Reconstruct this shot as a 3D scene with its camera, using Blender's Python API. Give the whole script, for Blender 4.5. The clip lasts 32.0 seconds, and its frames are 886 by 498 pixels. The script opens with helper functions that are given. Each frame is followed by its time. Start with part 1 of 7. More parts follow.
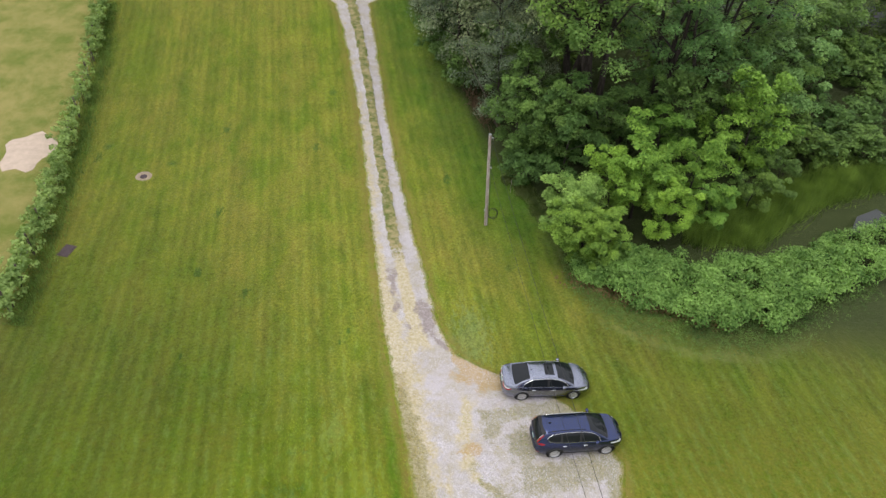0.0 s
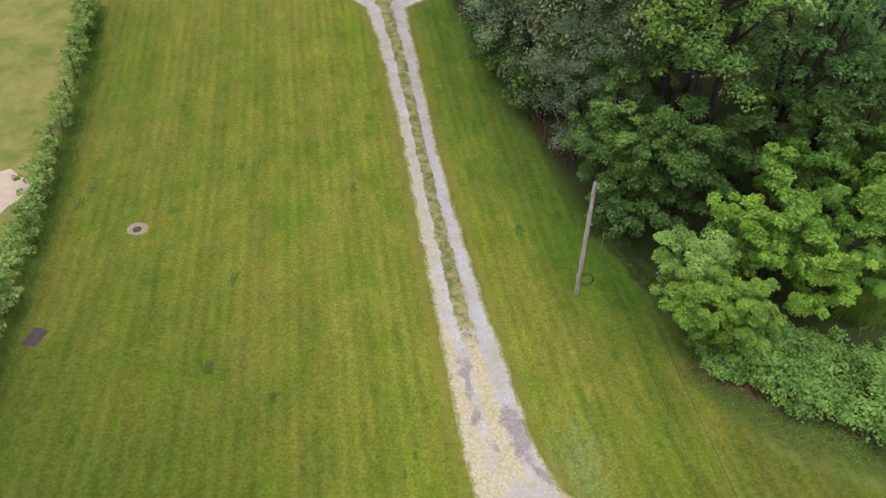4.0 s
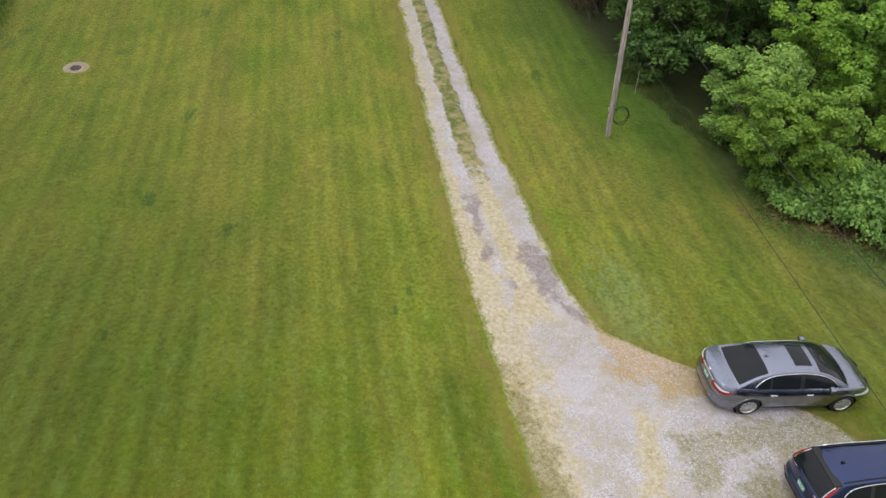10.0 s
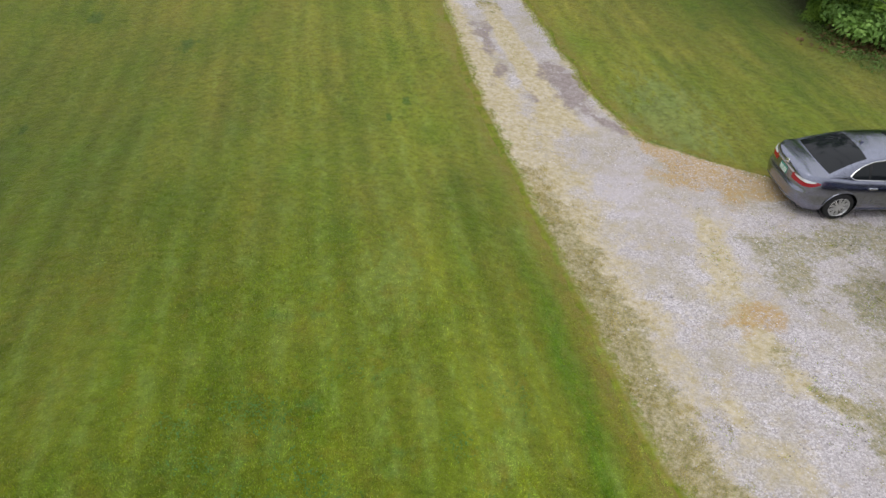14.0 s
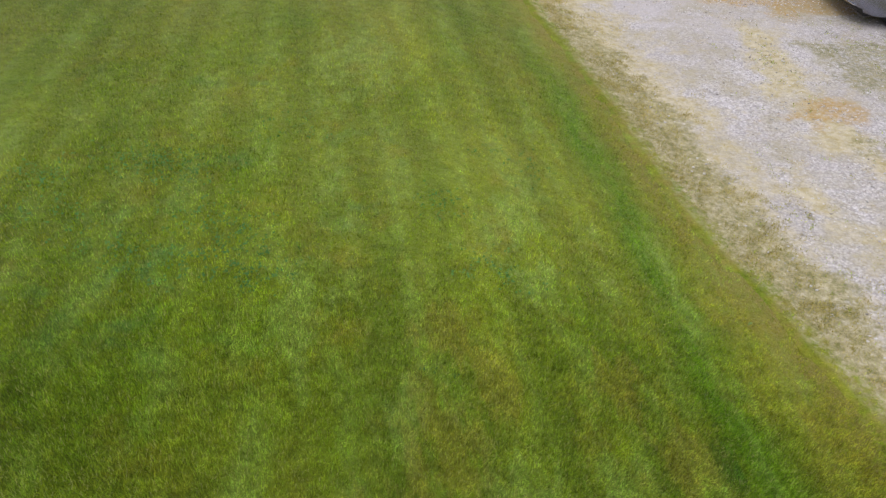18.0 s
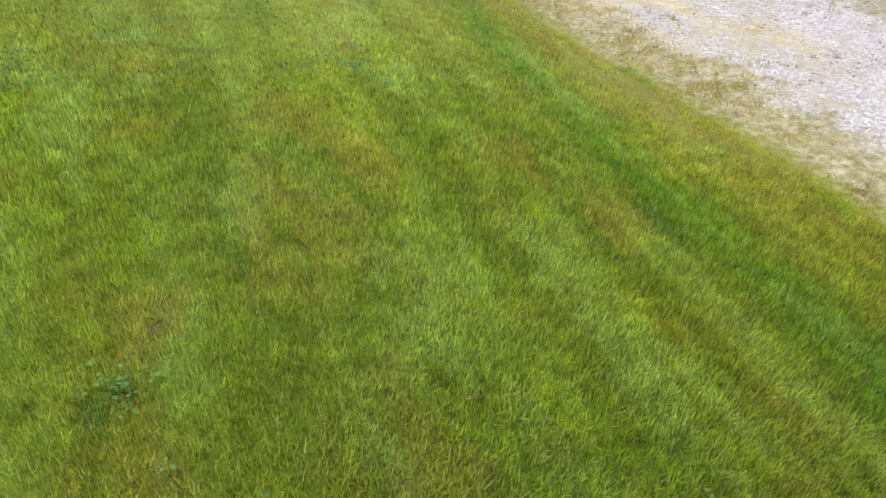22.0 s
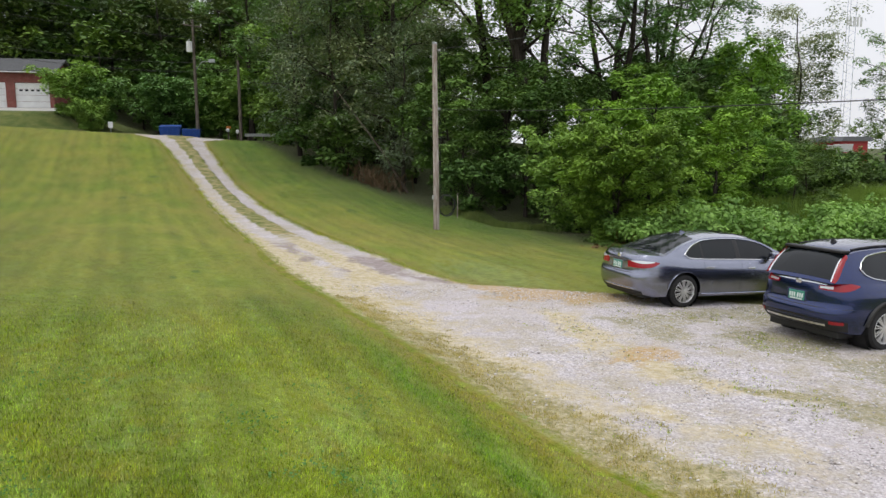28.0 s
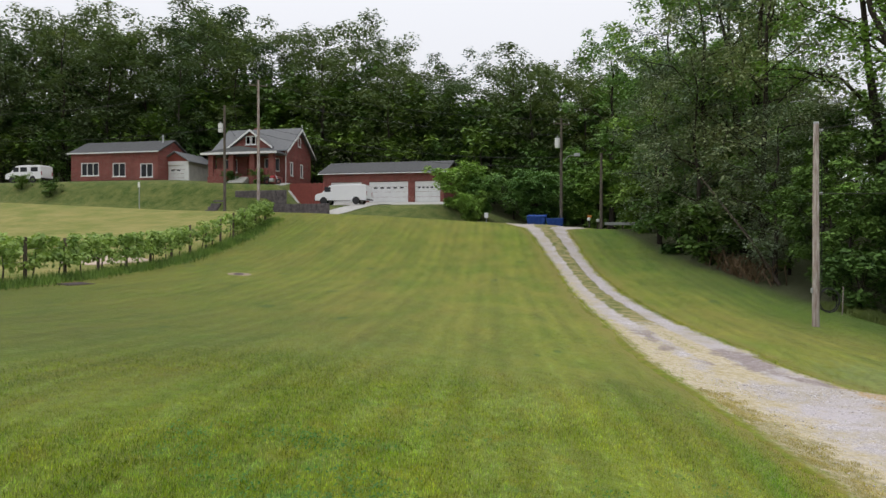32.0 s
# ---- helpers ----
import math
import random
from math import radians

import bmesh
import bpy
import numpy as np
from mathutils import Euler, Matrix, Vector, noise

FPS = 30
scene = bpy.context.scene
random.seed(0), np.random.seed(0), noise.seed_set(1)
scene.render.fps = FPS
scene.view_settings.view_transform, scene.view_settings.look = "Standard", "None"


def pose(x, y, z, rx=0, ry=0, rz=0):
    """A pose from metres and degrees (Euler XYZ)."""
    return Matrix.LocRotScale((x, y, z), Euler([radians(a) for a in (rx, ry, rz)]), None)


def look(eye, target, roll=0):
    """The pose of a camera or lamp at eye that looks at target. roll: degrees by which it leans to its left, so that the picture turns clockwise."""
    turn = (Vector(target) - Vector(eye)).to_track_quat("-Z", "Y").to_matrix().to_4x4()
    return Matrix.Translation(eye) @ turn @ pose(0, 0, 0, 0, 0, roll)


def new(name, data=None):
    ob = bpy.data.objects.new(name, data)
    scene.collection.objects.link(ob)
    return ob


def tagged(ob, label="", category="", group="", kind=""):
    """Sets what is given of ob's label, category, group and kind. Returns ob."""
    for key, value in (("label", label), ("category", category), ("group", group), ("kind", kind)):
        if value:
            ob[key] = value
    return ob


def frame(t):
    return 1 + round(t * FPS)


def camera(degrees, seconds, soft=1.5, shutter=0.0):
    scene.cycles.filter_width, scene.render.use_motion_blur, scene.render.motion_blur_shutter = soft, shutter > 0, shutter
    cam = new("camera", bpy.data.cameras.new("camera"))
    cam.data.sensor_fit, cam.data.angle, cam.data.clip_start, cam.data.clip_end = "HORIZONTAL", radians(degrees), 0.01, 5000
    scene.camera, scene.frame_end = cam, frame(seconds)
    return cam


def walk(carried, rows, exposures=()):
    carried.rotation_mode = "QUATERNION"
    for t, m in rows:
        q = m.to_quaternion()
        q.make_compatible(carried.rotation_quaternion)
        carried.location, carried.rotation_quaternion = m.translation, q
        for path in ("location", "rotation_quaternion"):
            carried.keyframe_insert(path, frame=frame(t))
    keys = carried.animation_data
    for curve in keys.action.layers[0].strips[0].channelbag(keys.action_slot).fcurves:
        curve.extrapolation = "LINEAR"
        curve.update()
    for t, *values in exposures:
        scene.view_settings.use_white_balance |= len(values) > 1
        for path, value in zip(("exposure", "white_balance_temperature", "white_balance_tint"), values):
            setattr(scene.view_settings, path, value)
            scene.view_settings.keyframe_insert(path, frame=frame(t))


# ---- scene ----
cam = camera(64.0, 32.0)
METRES, EYE, TILT, LEAN, TURN = 36.9, 30.55, -40.4, -0.2, 0.0
ROWS = [
    (0.0, 0.0, 0.0, 0.0, 0.0, 0.0, -0.0),
    (0.5, -0.015, 0.0437, 0.0044, -0.05, -0.01, 0.04),
    (1.0, -0.0308, 0.09, 0.0121, -0.11, -0.02, 0.05),
    (1.5, -0.0466, 0.1394, 0.0227, -0.13, -0.07, 0.05),
    (2.0, -0.0642, 0.1908, 0.0349, -0.16, -0.05, 0.06),
    (2.5, -0.0822, 0.2327, 0.0546, -0.16, -0.1, 0.09),
    (3.0, -0.0993, 0.2657, 0.0843, -0.17, -0.08, 0.1),
    (3.5, -0.1141, 0.289, 0.1059, -0.2, -0.01, 0.08),
    (5.5, -0.1243, 0.3175, 0.0912, -0.26, 0.18, 0.03),
    (6.0, -0.1239, 0.3319, 0.0719, -0.18, 0.2, 0.05),
    (6.5, -0.1254, 0.3467, 0.053, -0.18, 0.15, 0.07),
    (7.0, -0.1253, 0.3645, 0.0324, -0.18, 0.19, 0.09),
    (7.5, -0.1256, 0.3834, 0.0123, -0.2, 0.21, 0.12),
    (8.0, -0.1245, 0.4027, -0.0067, -0.15, 0.18, 0.12),
    (8.5, -0.1241, 0.423, -0.0274, -0.16, 0.19, 0.16),
    (9.0, -0.1218, 0.4427, -0.0485, -0.08, 0.18, 0.18),
    (9.5, -0.1209, 0.4633, -0.0705, -0.06, 0.17, 0.21),
    (10.0, -0.119, 0.4837, -0.0926, -0.04, 0.12, 0.22),
    (10.5, -0.1176, 0.5012, -0.112, -0.01, 0.09, 0.25),
    (11.0, -0.1169, 0.511, -0.1237, 0.01, 0.09, 0.27),
    (11.5, -0.1172, 0.5272, -0.1461, 0.02, 0.13, 0.29),
    (12.0, -0.1178, 0.542, -0.1683, 0.07, 0.12, 0.31),
    (12.5, -0.1196, 0.5586, -0.1888, 0.04, 0.13, 0.33),
    (13.0, -0.1211, 0.5734, -0.2054, 0.06, 0.12, 0.34),
    (13.5, -0.1224, 0.5877, -0.2228, 0.01, 0.09, 0.33),
    (14.0, -0.1224, 0.6009, -0.2377, 0.05, 0.13, 0.35),
    (14.5, -0.1223, 0.6165, -0.2552, -0.03, 0.13, 0.35),
    (16.5, -0.1179, 0.6519, -0.2943, 0.04, 0.19, 0.41),
    (17.0, -0.1169, 0.6615, -0.3059, 0.07, 0.25, 0.45),
    (17.5, -0.1167, 0.6702, -0.3156, 0.05, 0.34, 0.48),
    (18.0, -0.1163, 0.6813, -0.3283, 0.07, 0.42, 0.5),
    (18.5, -0.1157, 0.6921, -0.3401, 0.09, 0.53, 0.54),
    (19.0, -0.116, 0.7031, -0.3524, 0.11, 0.67, 0.57),
    (19.5, -0.1165, 0.7122, -0.3636, 0.14, 0.76, 0.57),
    (20.0, -0.1169, 0.7181, -0.3701, 0.11, 0.67, 0.51),
    (20.5, -0.117, 0.7184, -0.3708, 0.07, 0.62, 0.47),
    (21.0, -0.1171, 0.7184, -0.3714, -1.18, 0.6, 1.62),
    (21.5, -0.1171, 0.7188, -0.3718, -6.57, 0.36, 6.19),
    (22.0, -0.1175, 0.7193, -0.3722, -11.36, -0.17, 10.15),
    (22.5, -0.1176, 0.7193, -0.3725, -11.85, -0.33, 10.57),
    (23.0, -0.117, 0.7194, -0.3726, -11.76, -3.36, 10.65),
    (23.5, -0.1162, 0.7192, -0.3727, -11.68, -8.83, 10.71),
    (24.0, -0.1159, 0.719, -0.3727, -11.7, -12.49, 10.69),
    (24.5, -0.1157, 0.7188, -0.3724, -11.73, -13.58, 10.6),
    (26.5, -0.1155, 0.7186, -0.3722, -11.47, 11.11, 10.46),
    (27.0, -0.1153, 0.7187, -0.3723, -11.45, 18.14, 10.45),
    (27.5, -0.1156, 0.7193, -0.3717, -11.5, 25.1, 10.41),
    (28.0, -0.1159, 0.7198, -0.3716, -11.54, 31.66, 10.32),
    (28.5, -0.1161, 0.7197, -0.3722, -11.51, 36.17, 10.29),
    (29.0, -0.1163, 0.7197, -0.3728, -11.5, 38.44, 10.32),
    (29.5, -0.1159, 0.7194, -0.3733, -11.49, 38.72, 10.31),
    (30.0, -0.1162, 0.7197, -0.3733, -10.81, 38.88, 9.82),
    (30.5, -0.118, 0.7183, -0.3743, -2.98, 39.77, 3.14),
    (31.0, -0.1181, 0.7165, -0.3755, 1.79, 39.83, -1.13),
    (31.5, -0.1189, 0.7161, -0.3758, 5.09, 39.67, -4.02),
    (32.0, -0.1201, 0.7158, -0.3763, 9.85, 39.19, -8.08),
]
walk(cam, [(t, pose(0, 0, EYE, TILT, LEAN, TURN) @ pose(METRES * x, METRES * y, METRES * z, 90 + pitch, roll, yaw)) for t, x, y, z, yaw, pitch, roll in ROWS],
     [(0.0, -0.2), (6.0, -0.2), (9.0, -0.25), (12.0, -0.50), (14.0, -0.50), (16.8, -0.54), (18.0, -0.44), (20.0, 0.0), (22.0, 0.03), (24.0, 0.06), (25.5, 0.02), (26.6, -0.30), (28.0, -0.28), (30.0, -0.25), (31.0, -0.28), (32.0, -0.38)])

# ---- light ----
world = bpy.data.worlds.new("overcast_sky")
scene.world = world
world.use_nodes = True
wn = world.node_tree
wn.nodes.clear()
w_out = wn.nodes.new("ShaderNodeOutputWorld")
w_bg = wn.nodes.new("ShaderNodeBackground")
w_sky = wn.nodes.new("ShaderNodeTexSky")
w_sky.sky_type = "NISHITA"
w_sky.sun_disc = False
w_sky.sun_elevation = radians(73)
w_sky.sun_rotation = radians(257)
w_sky.dust_density = 4.0
w_cloud = wn.nodes.new("ShaderNodeMixRGB")
w_cloud.inputs["Fac"].default_value = 0.90
w_cloud.inputs["Color2"].default_value = (9.6, 9.7, 10.2, 1)
wn.links.new(w_sky.outputs["Color"], w_cloud.inputs["Color1"])
# a cloud cover is brighter overhead than low down
w_co = wn.nodes.new("ShaderNodeTexCoord")
w_xyz = wn.nodes.new("ShaderNodeSeparateXYZ")
w_up = wn.nodes.new("ShaderNodeMath")
w_up.operation = "MULTIPLY_ADD"
w_up.inputs[1].default_value, w_up.inputs[2].default_value = 0.56, 0.87
w_mul = wn.nodes.new("ShaderNodeMixRGB")
w_mul.blend_type = "MULTIPLY"
w_mul.inputs["Fac"].default_value = 1.0
wn.links.new(w_co.outputs["Generated"], w_xyz.inputs[0])
wn.links.new(w_xyz.outputs["Z"], w_up.inputs[0])
wn.links.new(w_cloud.outputs["Color"], w_mul.inputs["Color1"])
wn.links.new(w_up.outputs[0], w_mul.inputs["Color2"])
wn.links.new(w_mul.outputs["Color"], w_bg.inputs["Color"])
w_bg.inputs["Strength"].default_value = 0.126
wn.links.new(w_bg.outputs["Background"], w_out.inputs["Surface"])
sun_data = bpy.data.lights.new("sun", "SUN")
sun_data.energy, sun_data.angle, sun_data.color = 0.7, radians(28), (1.0, 0.96, 0.9)
sun = new("sun", sun_data)
sun.matrix_world = look((0, 0, 60), (17, 4, 0))


# ---- materials ----
class Nodes:
    """A small helper to write node materials."""

    def __init__(self, name, rough=0.8, metal=0.0, spec=0.5):
        self.mat = bpy.data.materials.new(name)
        self.mat.use_nodes = True
        self.t = self.mat.node_tree
        self.t.nodes.clear()
        self.out = self.n("ShaderNodeOutputMaterial")
        self.b = self.n("ShaderNodeBsdfPrincipled")
        self.b.inputs["Roughness"].default_value = rough
        self.b.inputs["Metallic"].default_value = metal
        self.b.inputs["Specular IOR Level"].default_value = spec
        self.t.links.new(self.b.outputs[0], self.out.inputs[0])
        self._pos = None

    def n(self, kind):
        return self.t.nodes.new(kind)

    def l(self, a, b):
        self.t.links.new(a, b)

    def put(self, v, sock):
        if isinstance(v, (int, float)):
            sock.default_value = v
        elif isinstance(v, tuple):
            sock.default_value = (*v, 1) if len(v) == 3 and sock.type == "RGBA" else v
        else:
            self.l(v, sock)

    def pos(self):
        if not self._pos:
            self._pos = self.n("ShaderNodeNewGeometry").outputs["Position"]
        return self._pos

    def obj(self):
        return self.n("ShaderNodeTexCoord").outputs["Object"]

    def island(self):
        return self.n("ShaderNodeNewGeometry").outputs["Random Per Island"]

    def rand(self):
        return self.n("ShaderNodeObjectInfo").outputs["Random"]

    def attr(self, name):
        a = self.n("ShaderNodeAttribute")
        a.attribute_name = name
        return a.outputs["Fac"]

    def scaled(self, v, s):
        m = self.n("ShaderNodeMapping")
        m.inputs["Scale"].default_value = s
        self.l(v, m.inputs["Vector"])
        return m.outputs[0]

    def noise(self, scale, detail=4, rough=0.55, vec=None, dist=0.0):
        m = self.n("ShaderNodeTexNoise")
        m.inputs["Scale"].default_value = scale
        m.inputs["Detail"].default_value = detail
        m.inputs["Roughness"].default_value = rough
        m.inputs["Distortion"].default_value = dist
        self.l(vec if vec is not None else self.pos(), m.inputs["Vector"])
        return m.outputs["Fac"]

    def voronoi(self, scale, vec=None, out="Distance"):
        m = self.n("ShaderNodeTexVoronoi")
        m.inputs["Scale"].default_value = scale
        self.l(vec if vec is not None else self.pos(), m.inputs["Vector"])
        return m.outputs[out]

    def ramp(self, fac, *stops):
        r = self.n("ShaderNodeValToRGB")
        e = r.color_ramp.elements
        while len(e) < len(stops):
            e.new(0.5)
        for k, (p, c) in zip(e, stops):
            k.position = p
            k.color = (c, c, c, 1) if isinstance(c, (int, float)) else (*c, 1)
        self.l(fac, r.inputs[0])
        return r.outputs[0]

    def mix(self, fac, a, b, mode="MIX"):
        m = self.n("ShaderNodeMixRGB")
        m.blend_type = mode
        self.put(fac, m.inputs[0])
        self.put(a, m.inputs[1])
        self.put(b, m.inputs[2])
        return m.outputs[0]

    def math(self, op, a, b=0.0):
        m = self.n("ShaderNodeMath")
        m.operation = op
        m.use_clamp = False
        self.put(a, m.inputs[0])
        self.put(b, m.inputs[1])
        return m.outputs[0]

    def bump(self, h, strength=0.4, dist=0.02):
        b = self.n("ShaderNodeBump")
        b.inputs["Strength"].default_value = strength
        b.inputs["Distance"].default_value = dist
        self.l(h, b.inputs["Height"])
        self.l(b.outputs[0], self.b.inputs["Normal"])
        return self

    def color(self, c):
        self.put(c, self.b.inputs["Base Color"])
        return self


def plain(name, c, rough=0.6, metal=0.0, var=0.12, scale=6.0, bump=0.0, coat=0.0, spec=0.5):
    """A surface of one paint with soft grime and fine grain."""
    m = Nodes(name, rough, metal, spec)
    o = m.obj()
    a = m.ramp(m.noise(scale, 5, 0.6, o), (0.3, 1 - var), (0.7, 1 + var * 0.5))
    f = m.ramp(m.noise(scale * 14, 2, 0.5, o), (0.3, 1 - var * 0.5), (0.7, 1.0))
    m.color(m.mix(1.0, m.mix(1.0, c, a, "MULTIPLY"), f, "MULTIPLY"))
    m.b.inputs["Coat Weight"].default_value = coat
    if bump:
        m.bump(m.noise(scale * 10, 3, 0.6, o), bump, 0.01)
    return m.mat


def near_spots(m, p, rag, places):
    """One at the middle of each place (x, y, radius), fading out raggedly at its rim; the spots are drawn out along the mowing."""
    out = None
    for x, y, r in places:
        d = m.n("ShaderNodeVectorMath")
        d.operation = "DISTANCE"
        m.l(m.scaled(p, (1, 0.5, 0)), d.inputs[0])
        d.inputs[1].default_value = (x, y * 0.5, 0)
        f = m.ramp(m.math("ADD", m.math("DIVIDE", d.outputs["Value"], r * 2), rag), (0.40, 1.0), (0.78, 0.0))
        out = f if out is None else m.math("MAXIMUM", out, f)
    return out


def grass_colour(m):
    """The lawn's colour by place: mowing lines, dry patches, darker clumps."""
    p = m.pos()
    lie = m.n("ShaderNodeMapping")
    lie.inputs["Rotation"].default_value = (0, 0, radians(-9.0))
    m.l(p, lie.inputs["Vector"])
    along = m.scaled(lie.outputs[0], (1.0, 0.40, 0.0))
    big = m.noise(0.22, 3, 0.55, along, 0.6)
    mid = m.noise(0.9, 4, 0.6, along)
    fine = m.noise(7.0, 4, 0.65, p)
    green = m.mix(m.ramp(m.math("ADD", m.math("MULTIPLY", mid, 0.5), m.math("MULTIPLY", m.noise(0.3, 3, 0.5, p), 0.5)), (0.36, 0.0), (0.64, 1.0)), GRASS_DEEP, GRASS_MID)
    dry = m.ramp(m.math("ADD", m.math("MULTIPLY", big, 0.55), m.math("MULTIPLY", mid, 0.45)), (0.40, 0.0), (0.66, 0.80))
    sep = m.n("ShaderNodeSeparateXYZ")
    m.l(p, sep.inputs[0])
    away = m.ramp(m.math("MULTIPLY", sep.outputs[1], 0.025), (0.36, 0.45), (0.62, 1.0))
    c = m.mix(m.math("MULTIPLY", dry, away), green, GRASS_DRY)
    # mowing lines run with the drive
    across = m.math("ADD", sep.outputs[0], m.math("MULTIPLY", sep.outputs[1], 0.158))
    wander = m.math("MULTIPLY", m.noise(0.5, 3, 0.5, m.scaled(lie.outputs[0], (1.0, 0.16, 0.0))), 0.7)
    turn = m.math("FRACT", m.math("ADD", m.math("MULTIPLY", across, 1.46), wander))
    stripe = m.ramp(turn, (0.0, 0.0), (0.16, 0.25), (0.42, 1.0), (0.62, 0.9), (0.86, 0.2), (1.0, 0.0))
    streak = m.noise(1.7, 4, 0.6, m.scaled(lie.outputs[0], (1.0, 0.10, 0.0)))
    shown = m.ramp(m.noise(0.35, 3, 0.6, m.scaled(p, (1.0, 0.5, 0.0))), (0.36, 0.06), (0.64, 0.58))
    line = m.math("ADD", m.math("MULTIPLY", stripe, shown), m.math("MULTIPLY", m.math("SUBTRACT", 1.0, shown), streak))
    c = m.mix(1.0, c, m.ramp(line, (0.15, (0.85, 0.87, 0.90)), (0.75, (1.13, 1.10, 1.06))), "MULTIPLY")
    # every second pass lies the other way and looks a shade paler
    lay = m.ramp(m.math("FRACT", m.math("ADD", m.math("MULTIPLY", across, 0.365), m.math("MULTIPLY", wander, 0.25))), (0.40, 0.95), (0.5, 1.04), (0.92, 1.04), (1.0, 0.95))
    c = m.mix(1.0, c, lay, "MULTIPLY")
    blotch = m.math("ADD", m.math("MULTIPLY", m.noise(0.6, 3, 0.6, along, 0.8), 0.6), m.math("MULTIPLY", m.noise(1.9, 4, 0.7, p), 0.4))
    c = m.mix(1.0, c, m.ramp(blotch, (0.34, (0.80, 0.82, 0.84)), (0.64, (1.12, 1.11, 1.05))), "MULTIPLY")
    brown = m.math("MULTIPLY", m.ramp(m.noise(2.6, 4, 0.7, p), (0.58, 0.0), (0.76, 0.6)), m.ramp(big, (0.35, 0.2), (0.6, 1.0)))
    brown = m.math("MULTIPLY", brown, away)
    c = m.mix(brown, c, GRASS_BROWN)
    # patches of blue-green clover, most of them on one stretch
    d = m.n("ShaderNodeVectorMath")
    d.operation = "DISTANCE"
    m.l(m.scaled(p, (1, 0.9, 0)), d.inputs[0])
    d.inputs[1].default_value = (-6.2, 15.6, 0)
    spread = m.ramp(m.math("MULTIPLY", d.outputs["Value"], 0.1), (0.10, 0.8), (0.36, 0.1))
    blue = m.math("MULTIPLY", m.ramp(m.noise(2.3, 4, 0.65, m.scaled(p, (1, 1, 1.7))), (0.50, 0.0), (0.66, 1.0)), m.ramp(m.noise(0.55, 2, 0.5, p), (0.48, 0.0), (0.58, 1.0)))
    c = m.mix(m.math("MULTIPLY", blue, spread), c, (0.080, 0.180, 0.066))
    # a deeper green wheel line beside the parking pad, and thin dry grass between them
    off = m.math("ADD", m.math("ADD", sep.outputs[0], m.math("MULTIPLY", sep.outputs[1], 0.15)), m.math("MULTIPLY", m.noise(0.8, 3, 0.5, p), 0.5))
    off = m.math("ADD", off, -0.82)
    nearby = m.ramp(m.math("MULTIPLY", sep.outputs[1], 0.025), (0.50, 1.0), (0.64, 0.0))
    wheel = m.math("MULTIPLY", m.ramp(m.math("ABSOLUTE", off), (0.06, 0.62), (0.36, 0.0)), nearby)
    c = m.mix(wheel, c, (0.060, 0.150, 0.008))
    thin = m.math("MULTIPLY", m.math("MULTIPLY", m.ramp(off, (0.25, 0.0), (0.6, 0.85)), nearby), m.ramp(m.noise(3.0, 4, 0.7, p), (0.36, 0.1), (0.60, 1.0)))
    c = m.mix(thin, c, (0.215, 0.195, 0.030))
    # clumps of paler and of olive grass
    rag = m.math("MULTIPLY", m.math("SUBTRACT", m.noise(5.0, 4, 0.7, m.scaled(lie.outputs[0], (1.0, 0.4, 1.0))), 0.5), 3.2)
    pale = m.math("MULTIPLY", m.ramp(m.noise(3.4, 4, 0.65, m.scaled(lie.outputs[0], (1.0, 0.35, 1.0))), (0.44, 0.0), (0.66, 0.9)), m.ramp(stripe, (0.25, 0.10), (0.85, 0.58)))
    pale = m.math("MAXIMUM", m.math("MULTIPLY", pale, m.ramp(m.math("MULTIPLY", sep.outputs[1], 0.025), (0.50, 1.0), (0.95, 0.25))), m.math("MULTIPLY", 0.5, near_spots(m, p, rag, ((-4.5, 14.4, 0.13), (-3.66, 13.74, 0.2), (-3.3, 16.2, 0.16), (-2.86, 14.0, 0.2), (-2.82, 13.3, 0.16), (-5.45, 15.45, 0.22), (-3.5, 17.0, 0.2), (-5.4, 21.0, 0.42)))))
    c = m.mix(pale, c, (0.225, 0.295, 0.080))
    tuft = near_spots(m, p, rag, ((-25.4, 44.4, 0.2), (-17.0, 48.8, 0.22), (-15.3, 38.7, 0.2), (-15.15, 32.6, 0.18), (-11.9, 31.0, 0.16), (-5.37, 28.3, 0.08), (-5.8, 27.3, 0.07), (-14.3, 25.7, 0.08), (0.35, 43.6, 0.2), (-9.7, 46.9, 0.2), (-5.0, 13.15, 0.05), (-1.95, 14.5, 0.07)))
    c = m.mix(m.math("MULTIPLY", 0.7, tuft), c, (0.046, 0.105, 0.018))
    c = m.mix(m.math("MULTIPLY", 0.35, near_spots(m, p, rag, ((1.7, 28.0, 0.9),))), c, (0.20, 0.27, 0.12))
    thatch = near_spots(m, p, rag, ((-4.2, 14.2, 0.2), (-3.77, 14.9, 0.14), (-2.75, 15.1, 0.16), (-2.3, 14.45, 0.14), (-4.26, 15.36, 0.15), (-4.9, 13.6, 0.1), (-3.9, 12.6, 0.16), (-4.9, 12.7, 0.14)))
    c = m.mix(m.math("MULTIPLY", 0.42, thatch), c, (0.225, 0.180, 0.040))
    olive = m.ramp(m.noise(4.6, 4, 0.6, m.scaled(lie.outputs[0], (1.0, 0.5, 2.0))), (0.54, 0.0), (0.68, 0.32))
    c = m.mix(m.math("MULTIPLY", olive, nearby), c, (0.165, 0.145, 0.018))
    bare = m.math("MULTIPLY", m.ramp(m.noise(1.5, 4, 0.7, m.scaled(p, (1, 1, 3.0))), (0.55, 0.0), (0.68, 0.36)), nearby)
    c = m.mix(bare, c, (0.205, 0.155, 0.026))
    deep_green = m.n("ShaderNodeVectorMath")
